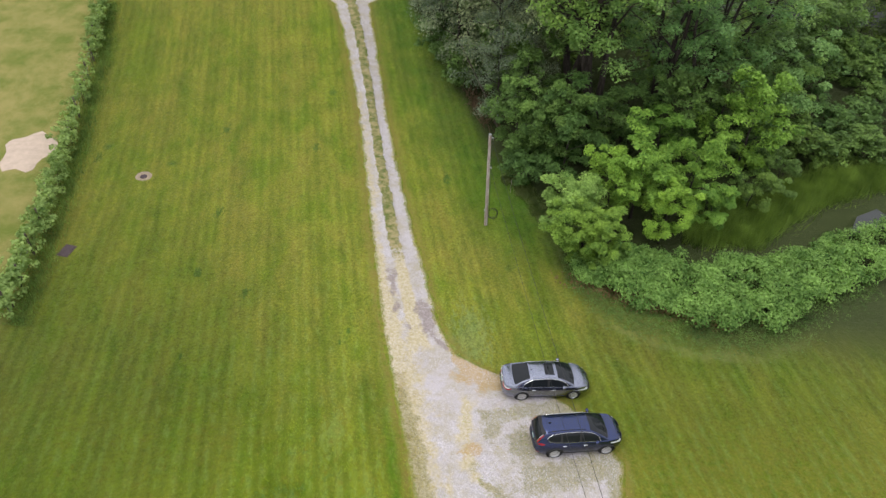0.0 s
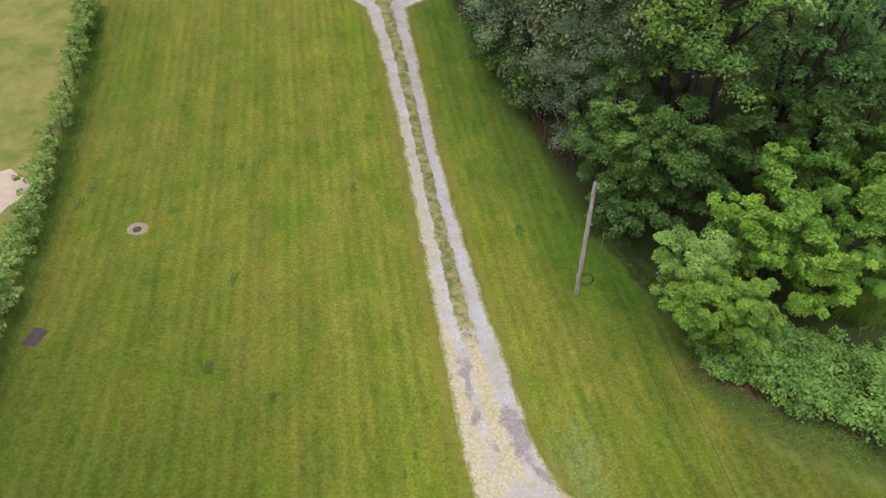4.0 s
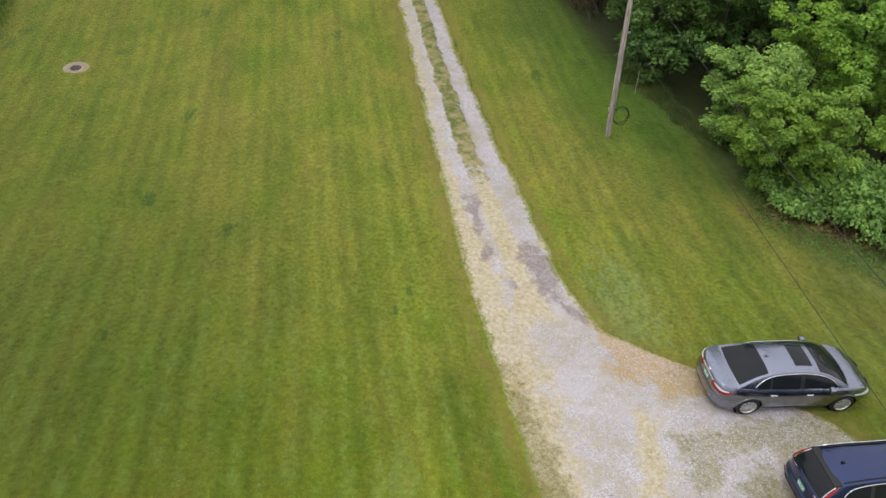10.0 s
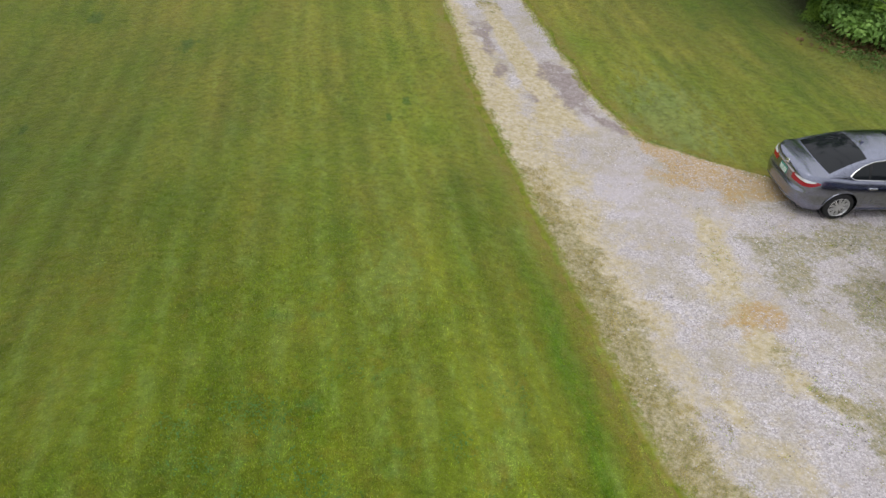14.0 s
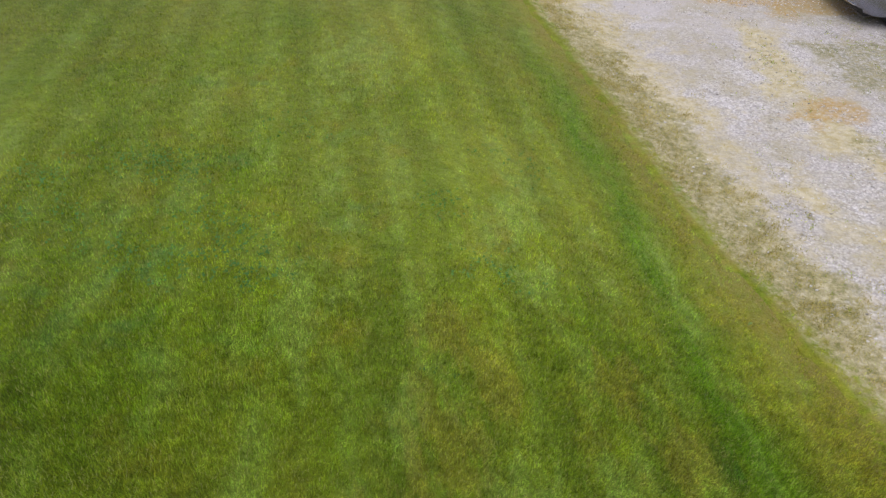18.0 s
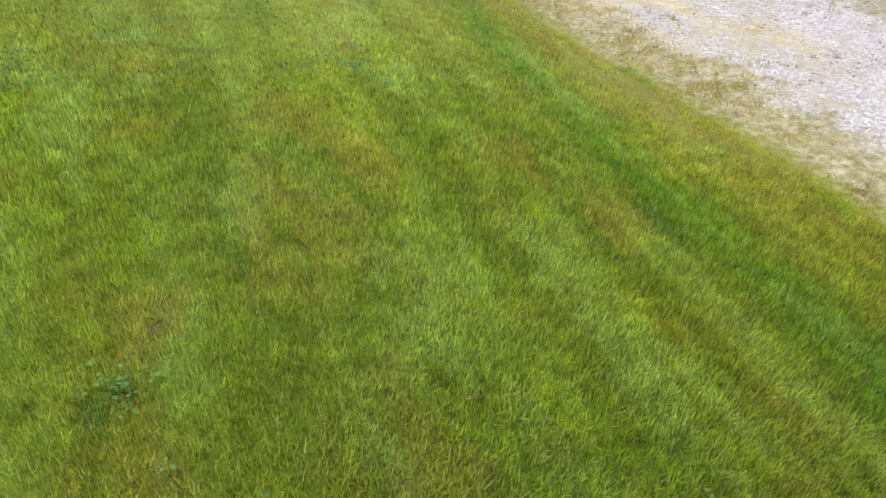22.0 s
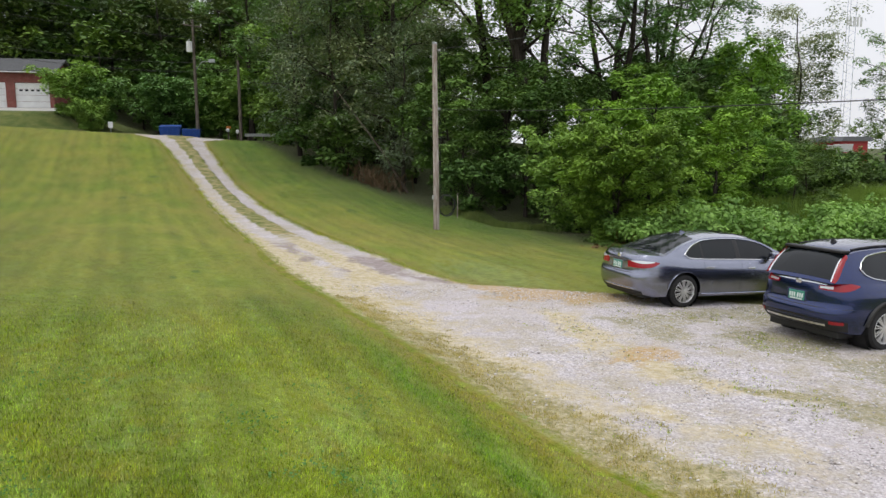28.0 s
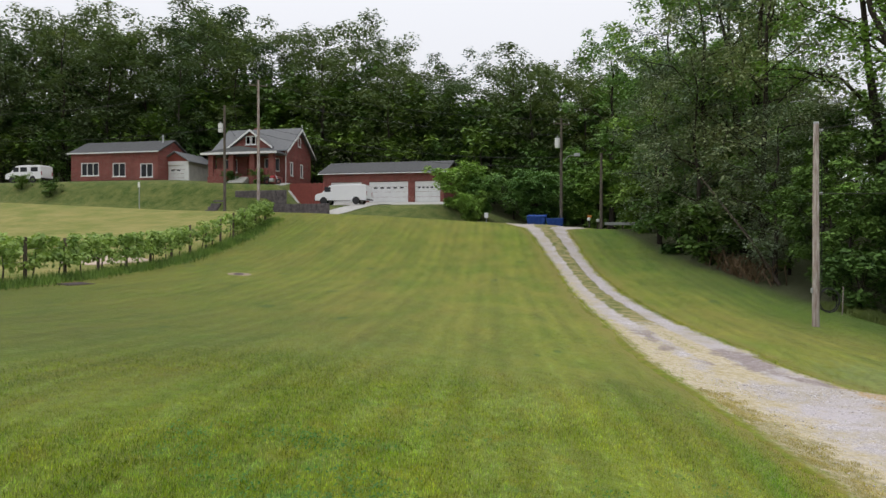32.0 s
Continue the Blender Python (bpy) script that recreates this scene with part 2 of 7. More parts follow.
    deep_green.operation = "DISTANCE"
    m.l(m.scaled(p, (1, 1, 0)), deep_green.inputs[0])
    deep_green.inputs[1].default_value = (-1.05, 12.75, 0)
    c = m.mix(m.ramp(m.math("ADD", deep_green.outputs["Value"], m.math("MULTIPLY", mid, 0.5)), (0.45, 0.75), (0.95, 0.0)), c, (0.045, 0.130, 0.010))
    # the lower lawn is tinted darker towards its left
    low = m.math("MULTIPLY", m.ramp(m.math("MULTIPLY", sep.outputs[0], -0.05), (0.28, 0.0), (0.7, 1.0)), m.ramp(m.math("MULTIPLY", sep.outputs[1], 0.025), (0.65, 1.0), (1.0, 0.0)))
    c = m.mix(m.math("MULTIPLY", low, m.ramp(mid, (0.3, 0.5), (0.6, 1.0))), c, m.mix(1.0, c, (0.63, 0.68, 0.64), "MULTIPLY"))
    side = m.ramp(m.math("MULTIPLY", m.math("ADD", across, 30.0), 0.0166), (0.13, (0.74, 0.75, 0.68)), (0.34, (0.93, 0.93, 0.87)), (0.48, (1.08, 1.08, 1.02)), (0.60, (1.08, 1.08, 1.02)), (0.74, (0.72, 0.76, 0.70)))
    # banded by distance; shade between the nearest blades is put into the colour
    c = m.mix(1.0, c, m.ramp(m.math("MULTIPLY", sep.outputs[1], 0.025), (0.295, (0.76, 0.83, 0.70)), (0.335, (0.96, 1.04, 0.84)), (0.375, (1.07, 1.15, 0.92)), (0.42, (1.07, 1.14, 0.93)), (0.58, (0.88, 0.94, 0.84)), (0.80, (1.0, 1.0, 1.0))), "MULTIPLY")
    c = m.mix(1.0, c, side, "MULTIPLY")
    spot = m.ramp(m.math("ADD", m.voronoi(0.17, m.scaled(p, (1, 1, 0))), m.math("MULTIPLY", m.noise(4.0, 3, 0.6, p), 0.06)), (0.045, 0.75), (0.115, 0.0))
    c = m.mix(spot, c, (0.060, 0.115, 0.020))
    grain = m.math("ADD", m.math("MULTIPLY", fine, 0.6), m.math("MULTIPLY", m.noise(22, 3, 0.7, p), 0.4))
    # the turf is rougher and more tufted up the slope
    tufted = m.mix(m.ramp(m.math("MULTIPLY", sep.outputs[1], 0.025), (0.50, 0.0), (0.70, 1.0)), m.ramp(grain, (0.32, 0.66), (0.68, 1.32)), m.ramp(grain, (0.34, 0.52), (0.66, 1.46)))
    return m.mix(1.0, c, tufted, "MULTIPLY")


GRASS_DEEP, GRASS_MID, GRASS_DRY, GRASS_BROWN = (0.105, 0.160, 0.012), (0.164, 0.208, 0.018), (0.240, 0.215, 0.040), (0.215, 0.158, 0.040)


def lawn_material():
    m = Nodes("lawn", 0.95, spec=0.06)
    m.b.inputs["Sheen Weight"].default_value = 0.20
    m.b.inputs["Sheen Roughness"].default_value = 0.45
    m.b.inputs["Sheen Tint"].default_value = (0.92, 0.9, 0.62, 1)
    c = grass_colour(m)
    edge = m.math("MULTIPLY", m.attr("worn"), m.ramp(m.noise(2.6, 5, 0.75), (0.34, 0.15), (0.58, 1.0)))
    c = m.mix(edge, c, (0.24, 0.19, 0.05))
    c = m.mix(m.math("MULTIPLY", m.attr("litter"), m.ramp(m.noise(2.2, 5, 0.7), (0.3, 0.3), (0.6, 1.0))), c, m.mix(m.ramp(m.noise(3.1, 4, 0.7), (0.4, 0.0), (0.6, 1.0)), (0.058, 0.092, 0.014), (0.135, 0.150, 0.040)))
    c = m.mix(m.math("MULTIPLY", m.attr("path"), m.ramp(m.noise(1.3, 4, 0.7), (0.35, 0.05), (0.6, 0.5))), c, (0.215, 0.225, 0.075))
    # deeper grass near the wood, with the trees' shade worked into its colour
    c = m.mix(m.math("MULTIPLY", m.attr("deep_green"), m.ramp(m.noise(0.8, 4, 0.6), (0.3, 0.6), (0.6, 1.0))), c, m.mix(1.0, c, (0.50, 0.78, 0.72), "MULTIPLY"))
    c = m.mix(m.attr("field"), c, m.mix(m.ramp(m.noise(0.42, 6, 0.7), (0.36, 0.0), (0.62, 1.0)), (0.145, 0.180, 0.030), (0.30, 0.265, 0.085)))
    c = m.mix(m.attr("rough"), c, m.mix(m.ramp(m.noise(0.9, 5, 0.7), (0.35, 0.0), (0.65, 1.0)), (0.045, 0.085, 0.014), (0.150, 0.165, 0.048)))
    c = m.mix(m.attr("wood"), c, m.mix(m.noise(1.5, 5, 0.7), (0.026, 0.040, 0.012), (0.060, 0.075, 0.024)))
    m.color(c)
    h = m.math("ADD", m.noise(26, 4, 0.7), m.math("MULTIPLY", m.noise(5, 3, 0.6), 1.5))
    m.bump(h, 0.7, 0.05)
    return m.mat


def gravel_material():
    m = Nodes("pale_gravel", 0.95, spec=0.2)
    p = m.pos()
    cells = m.voronoi(34, p, "Color")
    sep = m.n("ShaderNodeSeparateColor")
    m.l(cells, sep.inputs[0])
    big = m.noise(0.45, 4, 0.6, p)
    c = m.mix(sep.outputs[0], (0.43, 0.395, 0.405), (0.81, 0.76, 0.785))
    c = m.mix(m.ramp(big, (0.35, 0.0), (0.6, 1.0)), m.mix(0.5, c, (0.52, 0.47, 0.46)), c)
    c = m.mix(1.0, c, m.ramp(m.voronoi(34, p), (0.15, 1.05), (0.75, 0.76)), "MULTIPLY")
    c = m.mix(m.ramp(m.noise(5.5, 5, 0.75), (0.60, 0.0), (0.70, 0.6)), c, (0.17, 0.15, 0.12))
    c = m.mix(m.ramp(m.noise(1.7, 5, 0.75), (0.50, 0.0), (0.66, 0.45)), c, (0.40, 0.35, 0.33))
    c = m.mix(m.math("MULTIPLY", m.attr("packed"), m.ramp(m.noise(1.9, 5, 0.7), (0.32, 0.2), (0.55, 0.85))), c, m.mix(m.noise(9, 4, 0.7), (0.46, 0.415, 0.43), (0.64, 0.59, 0.61)))
    tan = m.ramp(m.math("ADD", m.math("MULTIPLY", m.attr("tan"), 0.95), m.math("MULTIPLY", m.math("SUBTRACT", m.noise(1.7, 7, 0.78), 0.5), 2.2)), (0.16, 0.0), (0.58, 0.92))
    c = m.mix(m.ramp(m.noise(0.8, 6, 0.75), (0.46, 0.0), (0.62, 0.74)), c, m.mix(m.noise(14, 4, 0.7), (0.30, 0.26, 0.17), (0.54, 0.48, 0.36)))
    speck = m.ramp(m.noise(13, 5, 0.75), (0.38, 0.25), (0.60, 1.0))
    c = m.mix(m.math("MULTIPLY", tan, m.ramp(m.noise(10, 5, 0.7), (0.32, 0.6), (0.56, 1.0))), c, m.mix(m.ramp(m.noise(7, 4, 0.7), (0.35, 0.0), (0.65, 1.0)), (0.44, 0.355, 0.165), (0.66, 0.585, 0.43)))
    mud = m.ramp(m.math("ADD", m.attr("mud"), m.math("MULTIPLY", m.math("SUBTRACT", m.noise(2.0, 7, 0.75), 0.5), 2.0)), (0.40, 0.0), (0.75, 0.95))
    c = m.mix(m.math("MULTIPLY", mud, m.ramp(m.noise(8, 5, 0.75), (0.32, 0.35), (0.55, 1.0))), c, m.mix(m.noise(5, 4, 0.7), (0.20, 0.15, 0.135), (0.40, 0.345, 0.335)))
    orange = m.ramp(m.math("ADD", m.attr("rust"), m.math("MULTIPLY", m.math("SUBTRACT", m.noise(1.9, 6, 0.75), 0.5), 2.0)), (0.36, 0.0), (0.70, 0.95))
    c = m.mix(m.math("MULTIPLY", orange, speck), c, m.mix(m.noise(6, 3, 0.6), (0.42, 0.25, 0.07), (0.52, 0.38, 0.17)))
    weeds = m.ramp(m.math("ADD", m.attr("weeds"), m.math("MULTIPLY", m.math("SUBTRACT", m.noise(2.3, 7, 0.8), 0.5), 2.4)), (0.46, 0.0), (0.72, 0.85))
    weed_c = m.mix(m.ramp(m.noise(7, 5, 0.75), (0.35, 0.0), (0.65, 1.0)), (0.13, 0.145, 0.035), (0.38, 0.325, 0.165))
    c = m.mix(m.math("MULTIPLY", weeds, m.ramp(m.noise(15, 5, 0.8), (0.38, 0.15), (0.56, 0.95))), c, weed_c)
    strip = m.math("ADD", m.math("MULTIPLY", m.attr("strip"), 0.72), m.math("MULTIPLY", m.math("SUBTRACT", m.noise(2.6, 6, 0.8), 0.5), 1.9))
    c = m.mix(m.ramp(strip, (0.36, 0.0), (0.52, 0.95)), c, m.mix(m.ramp(m.noise(1.9, 5, 0.7), (0.40, 0.0), (0.60, 1.0)), (0.120, 0.155, 0.024), (0.38, 0.315, 0.15)))
    verge = m.math("ADD", m.attr("verge"), m.math("MULTIPLY", m.math("SUBTRACT", m.noise(2.7, 6, 0.8), 0.5), 2.3))
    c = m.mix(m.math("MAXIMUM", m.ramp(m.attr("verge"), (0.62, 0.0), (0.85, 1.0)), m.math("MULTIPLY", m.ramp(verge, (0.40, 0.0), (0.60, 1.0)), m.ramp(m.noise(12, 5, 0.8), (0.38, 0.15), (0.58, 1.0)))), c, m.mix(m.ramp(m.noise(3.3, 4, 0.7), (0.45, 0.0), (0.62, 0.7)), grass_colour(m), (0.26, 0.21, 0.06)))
    m.color(c)
    m.bump(m.math("ADD", m.voronoi(34, p), m.math("MULTIPLY", m.noise(3, 4, 0.6), 1.2)), 0.6, 0.03)
    return m.mat


def stone_chips():
    m = Nodes("stone_chips", 0.9, spec=0.2)
    r = m.island()
    m.color(m.ramp(r, (0.0, (0.24, 0.21, 0.19)), (0.14, (0.46, 0.43, 0.42)), (0.6, (0.70, 0.67, 0.69)), (0.9, (0.78, 0.75, 0.77)), (1.0, (0.55, 0.46, 0.31))))
    return m.mat


def leaf_material(name, dark, light, trans=0.45, rough=0.6):
    m = Nodes(name, rough, spec=0.25)
    r = m.island()
    big = m.noise(0.8, 3, 0.6)
    f = m.math("ADD", m.math("MULTIPLY", r, 0.38), m.math("MULTIPLY", m.ramp(big, (0.3, 0.0), (0.7, 1.0)), 0.62))
    c = m.mix(f, dark, light)
    tint = m.ramp(m.rand(), (0.0, (0.68, 0.80, 0.84)), (0.35, (0.92, 0.97, 1.0)), (0.7, (1.10, 1.10, 0.96)), (1.0, (1.34, 1.27, 0.98)))
    c = m.mix(1.0, c, tint, "MULTIPLY")
    m.color(c)
    t = m.n("ShaderNodeBsdfTranslucent")
    m.l(m.mix(1.0, c, (1.15, 1.2, 0.6), "MULTIPLY"), t.inputs[0])
    s = m.n("ShaderNodeMixShader")
    s.inputs[0].default_value = trans
    m.l(m.b.outputs[0], s.inputs[1])
    m.l(t.outputs[0], s.inputs[2])
    m.l(s.outputs[0], m.out.inputs[0])
    return m.mat


def blade_material():
    m = Nodes("grass_blades", 0.6, spec=0.08)
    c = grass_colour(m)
    r = m.island()
    c = m.mix(1.0, c, m.ramp(m.noise(8.5, 3, 0.6), (0.34, (0.74, 0.76, 0.72)), (0.66, (1.22, 1.20, 1.25))), "MULTIPLY")
    c = m.mix(1.0, c, m.ramp(r, (0.0, 0.65), (0.3, 1.35), (0.85, 2.6)), "MULTIPLY")
    hue = m.math("FRACT", m.math("MULTIPLY", r, 37.0))
    c = m.mix(1.0, c, m.ramp(hue, (0.0, (0.82, 0.98, 0.8)), (0.5, (1.0, 1.0, 1.0)), (1.0, (1.15, 1.04, 0.9))), "MULTIPLY")
    c = m.mix(m.ramp(r, (0.93, 0.0), (0.94, 0.7)), c, (0.48, 0.46, 0.17))
    m.color(c)
    # shading normals are bent upward so the blades take more sky light
    v = m.n("ShaderNodeVectorMath")
    v.operation = "ADD"
    m.l(m.n("ShaderNodeNewGeometry").outputs["Normal"], v.inputs[0])
    v.inputs[1].default_value = (0.0, 0.0, 1.0)
    n = m.n("ShaderNodeVectorMath")
    n.operation = "NORMALIZE"
    m.l(v.outputs[0], n.inputs[0])
    m.l(n.outputs[0], m.b.inputs["Normal"])
    t = m.n("ShaderNodeBsdfTranslucent")
    m.l(c, t.inputs[0])
    s = m.n("ShaderNodeMixShader")
    s.inputs[0].default_value = 0.4
    m.l(m.b.outputs[0], s.inputs[1])
    m.l(t.outputs[0], s.inputs[2])
    m.l(s.outputs[0], m.out.inputs[0])
    return m.mat


def bark_material(name, a, b):
    m = Nodes(name, 0.95, spec=0.2)
    o = m.obj()
    g = m.noise(9, 5, 0.65, m.scaled(o, (1, 1, 0.12)))
    m.color(m.mix(1.0, m.mix(m.ramp(g, (0.35, 0.0), (0.65, 1.0)), a, b), m.ramp(m.noise(0.8, 3, 0.6, o), (0.3, 0.75), (0.7, 1.1)), "MULTIPLY"))
    m.bump(g, 0.7, 0.03)
    return m.mat


def brick_material(name, a, b):
    m = Nodes(name, 0.9, spec=0.2)
    o = m.n("ShaderNodeTexCoord").outputs["Object"]
    k = m.n("ShaderNodeTexBrick")
    k.inputs["Scale"].default_value = 1.0
    k.inputs["Brick Width"].default_value = 0.22
    k.inputs["Row Height"].default_value = 0.075
    k.inputs["Mortar Size"].default_value = 0.006
    k.inputs["Color1"].default_value = (*a, 1)
    k.inputs["Color2"].default_value = (*b, 1)
    k.inputs["Mortar"].default_value = (0.22, 0.16, 0.13, 1)
    mp = m.n("ShaderNodeMapping")
    mp.inputs["Rotation"].default_value = (radians(90), 0, 0)
    m.l(o, mp.inputs[0])
    m.l(mp.outputs[0], k.inputs["Vector"])
    m.color(m.mix(1.0, k.outputs["Color"], m.ramp(m.noise(0.9, 4, 0.6, o), (0.3, 0.75), (0.7, 1.12)), "MULTIPLY"))
    return m.mat


def glass_material(name, c=(0.01, 0.012, 0.014), rough=0.04):
    m = Nodes(name, rough, spec=0.3)
    m.color(m.mix(m.noise(2, 2, 0.5, m.obj()), c, tuple(v * 1.6 for v in c)))
    return m.mat


def paint_material(name, c, flake, metal=0.6):
    m = Nodes(name, 0.32, metal, 0.5)
    o = m.obj()
    f = m.noise(220, 2, 0.5, o)
    d = m.noise(1.7, 5, 0.65, o)
    m.color(m.mix(m.ramp(f, (0.4, 0.0), (0.75, 0.7)), c, flake))
    m.l(m.ramp(d, (0.3, 0.21), (0.7, 0.28)), m.b.inputs["Roughness"])
    m.b.inputs["Coat Weight"].default_value = 1.0
    m.b.inputs["Coat Roughness"].default_value = 0.04
    return m.mat


MAT = dict(
    lawn=lawn_material(), gravel=gravel_material(), blade=blade_material(),
    leaf=leaf_material("leaf_green", (0.026, 0.066, 0.014), (0.205, 0.325, 0.070), 0.10),
    leaf_lime=leaf_material("leaf_lime", (0.048, 0.135, 0.016), (0.35, 0.56, 0.088), 0.13),
    leaf_mid=leaf_material("leaf_bright_green", (0.024, 0.076, 0.012), (0.28, 0.45, 0.080), 0.10),
    leaf_locust=leaf_material("leaf_locust", (0.058, 0.145, 0.030), (0.34, 0.52, 0.145), 0.13),
    leaf_clover=leaf_material("leaf_clover", (0.080, 0.190, 0.050), (0.20, 0.38, 0.12), 0.4),
    leaf_grey=leaf_material("leaf_grey_green", (0.10, 0.14, 0.070), (0.36, 0.41, 0.25), 0.11),
    # greyed, low-contrast leaves: distance haze is put into the colour
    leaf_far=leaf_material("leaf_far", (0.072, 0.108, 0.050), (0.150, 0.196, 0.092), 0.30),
    leaf_dark=leaf_material("leaf_dark", (0.021, 0.052, 0.014), (0.079, 0.140, 0.035)),
    leaf_weed=leaf_material("leaf_knotweed", (0.060, 0.150, 0.024), (0.54, 0.73, 0.17), 0.20),
    leaf_vine=leaf_material("leaf_vine", (0.080, 0.160, 0.034), (0.44, 0.56, 0.19), 0.3),
    reed=leaf_material("reed_green", (0.026, 0.066, 0.013), (0.27, 0.40, 0.095), 0.25),
    tallgrass=leaf_material("tall_grass", (0.070, 0.125, 0.034), (0.27, 0.30, 0.10), 0.3),
    straw=leaf_material("matted_straw", (0.21, 0.20, 0.060), (0.56, 0.47, 0.24), 0.2),
    brown_leaf=leaf_material("dry_leaf", (0.09, 0.052, 0.026), (0.25, 0.15, 0.08), 0.1),
    bark=bark_material("bark", (0.024, 0.020, 0.016), (0.078, 0.064, 0.054)),
    pole=bark_material("weathered_pole_wood", (0.23, 0.155, 0.13), (0.58, 0.52, 0.49)),
    pole_dark=bark_material("dark_pole_wood", (0.09, 0.075, 0.06), (0.20, 0.17, 0.14)),
    post=bark_material("grey_post_wood", (0.06, 0.045, 0.035), (0.17, 0.14, 0.11)),
    brick=brick_material("red_brick", (0.215, 0.062, 0.054), (0.28, 0.095, 0.082)),
    stone=plain("grey_stone", (0.150, 0.130, 0.126), 0.9, var=0.5, scale=3, bump=0.4),
    roof=plain("grey_shingle", (0.17, 0.175, 0.18), 0.9, var=0.2, scale=4, bump=0.3),
    roof_dark=plain("dark_grey_shingle", (0.095, 0.097, 0.10), 0.9, var=0.25, scale=4, bump=0.3),
    white=plain("white_paint", (0.78, 0.78, 0.77), 0.5, var=0.08, scale=2),
    vanwhite=plain("white_van_paint", (0.80, 0.80, 0.81), 0.25, var=0.04, scale=1, coat=0.6),
    concrete=plain("pale_concrete", (0.50, 0.49, 0.46), 0.9, var=0.15, scale=2, bump=0.2),
    asphalt=plain("asphalt", (0.075, 0.075, 0.078), 0.9, var=0.2, scale=2, bump=0.2),
    redboard=plain("red_boards", (0.25, 0.060, 0.045), 0.8, var=0.2, scale=3, bump=0.1),
    blue=plain("blue_steel_paint", (0.012, 0.075, 0.36), 0.55, var=0.25, scale=3),
    silver=paint_material("grey_metallic_paint", (0.185, 0.198, 0.260), (0.50, 0.52, 0.62), 1.0),
    navy=paint_material("navy_metallic_paint", (0.011, 0.021, 0.080), (0.050, 0.078, 0.225), 0.95),
    glass=glass_material("dark_window_glass"), pane=plain("house_window_glass", (0.012, 0.013, 0.015), 0.12, spec=0.25),
    rubber=plain("tyre_rubber", (0.018, 0.018, 0.019), 0.85, var=0.2, scale=8),
    black=plain("black_plastic", (0.012, 0.012, 0.013), 0.5, var=0.1, scale=8),
    chrome=plain("chrome", (0.75, 0.76, 0.78), 0.12, 1.0, 0.05),
    alloy=plain("alloy_rim", (0.72, 0.72, 0.73), 0.35, 0.6, 0.08),
    red=plain("red_lamp_lens", (0.31, 0.006, 0.014), 0.2, 0.0, 0.1, coat=0.25),
    lens=plain("clear_lamp_lens", (0.72, 0.74, 0.76), 0.1, 0.2, 0.06, coat=0.8),
    platemat=plain("green_number_plate", (0.05, 0.26, 0.19), 0.4, 0.0, 0.06),
    platebar=plain("plate_bars", (0.75, 0.8, 0.78), 0.4, 0.0, 0.05),
    galv=plain("galvanised_steel", (0.42, 0.43, 0.44), 0.45, 0.6, 0.15),
    wire=plain("black_cable", (0.02, 0.02, 0.021), 0.6, 0.0, 0.1),
    rust=plain("rusty_iron", (0.09, 0.065, 0.07), 0.85, 0.2, 0.3, 9),
    sand=plain("pale_sand", (0.58, 0.46, 0.36), 0.95, 0.0, 0.15, 2, 0.3),
    soil=plain("bare_soil", (0.36, 0.285, 0.20), 0.95, 0.0, 0.3, 5, 0.3),
    redsign=plain("red_panel", (0.42, 0.03, 0.035), 0.5, 0.0, 0.1, 1),
    orange=plain("orange_paint", (0.6, 0.2, 0.03), 0.6, 0.0, 0.1, 1),
    water=plain("ditch_water", (0.02, 0.025, 0.02), 0.06, 0.0, 0.2, 1),
    pebble=stone_chips(),
)


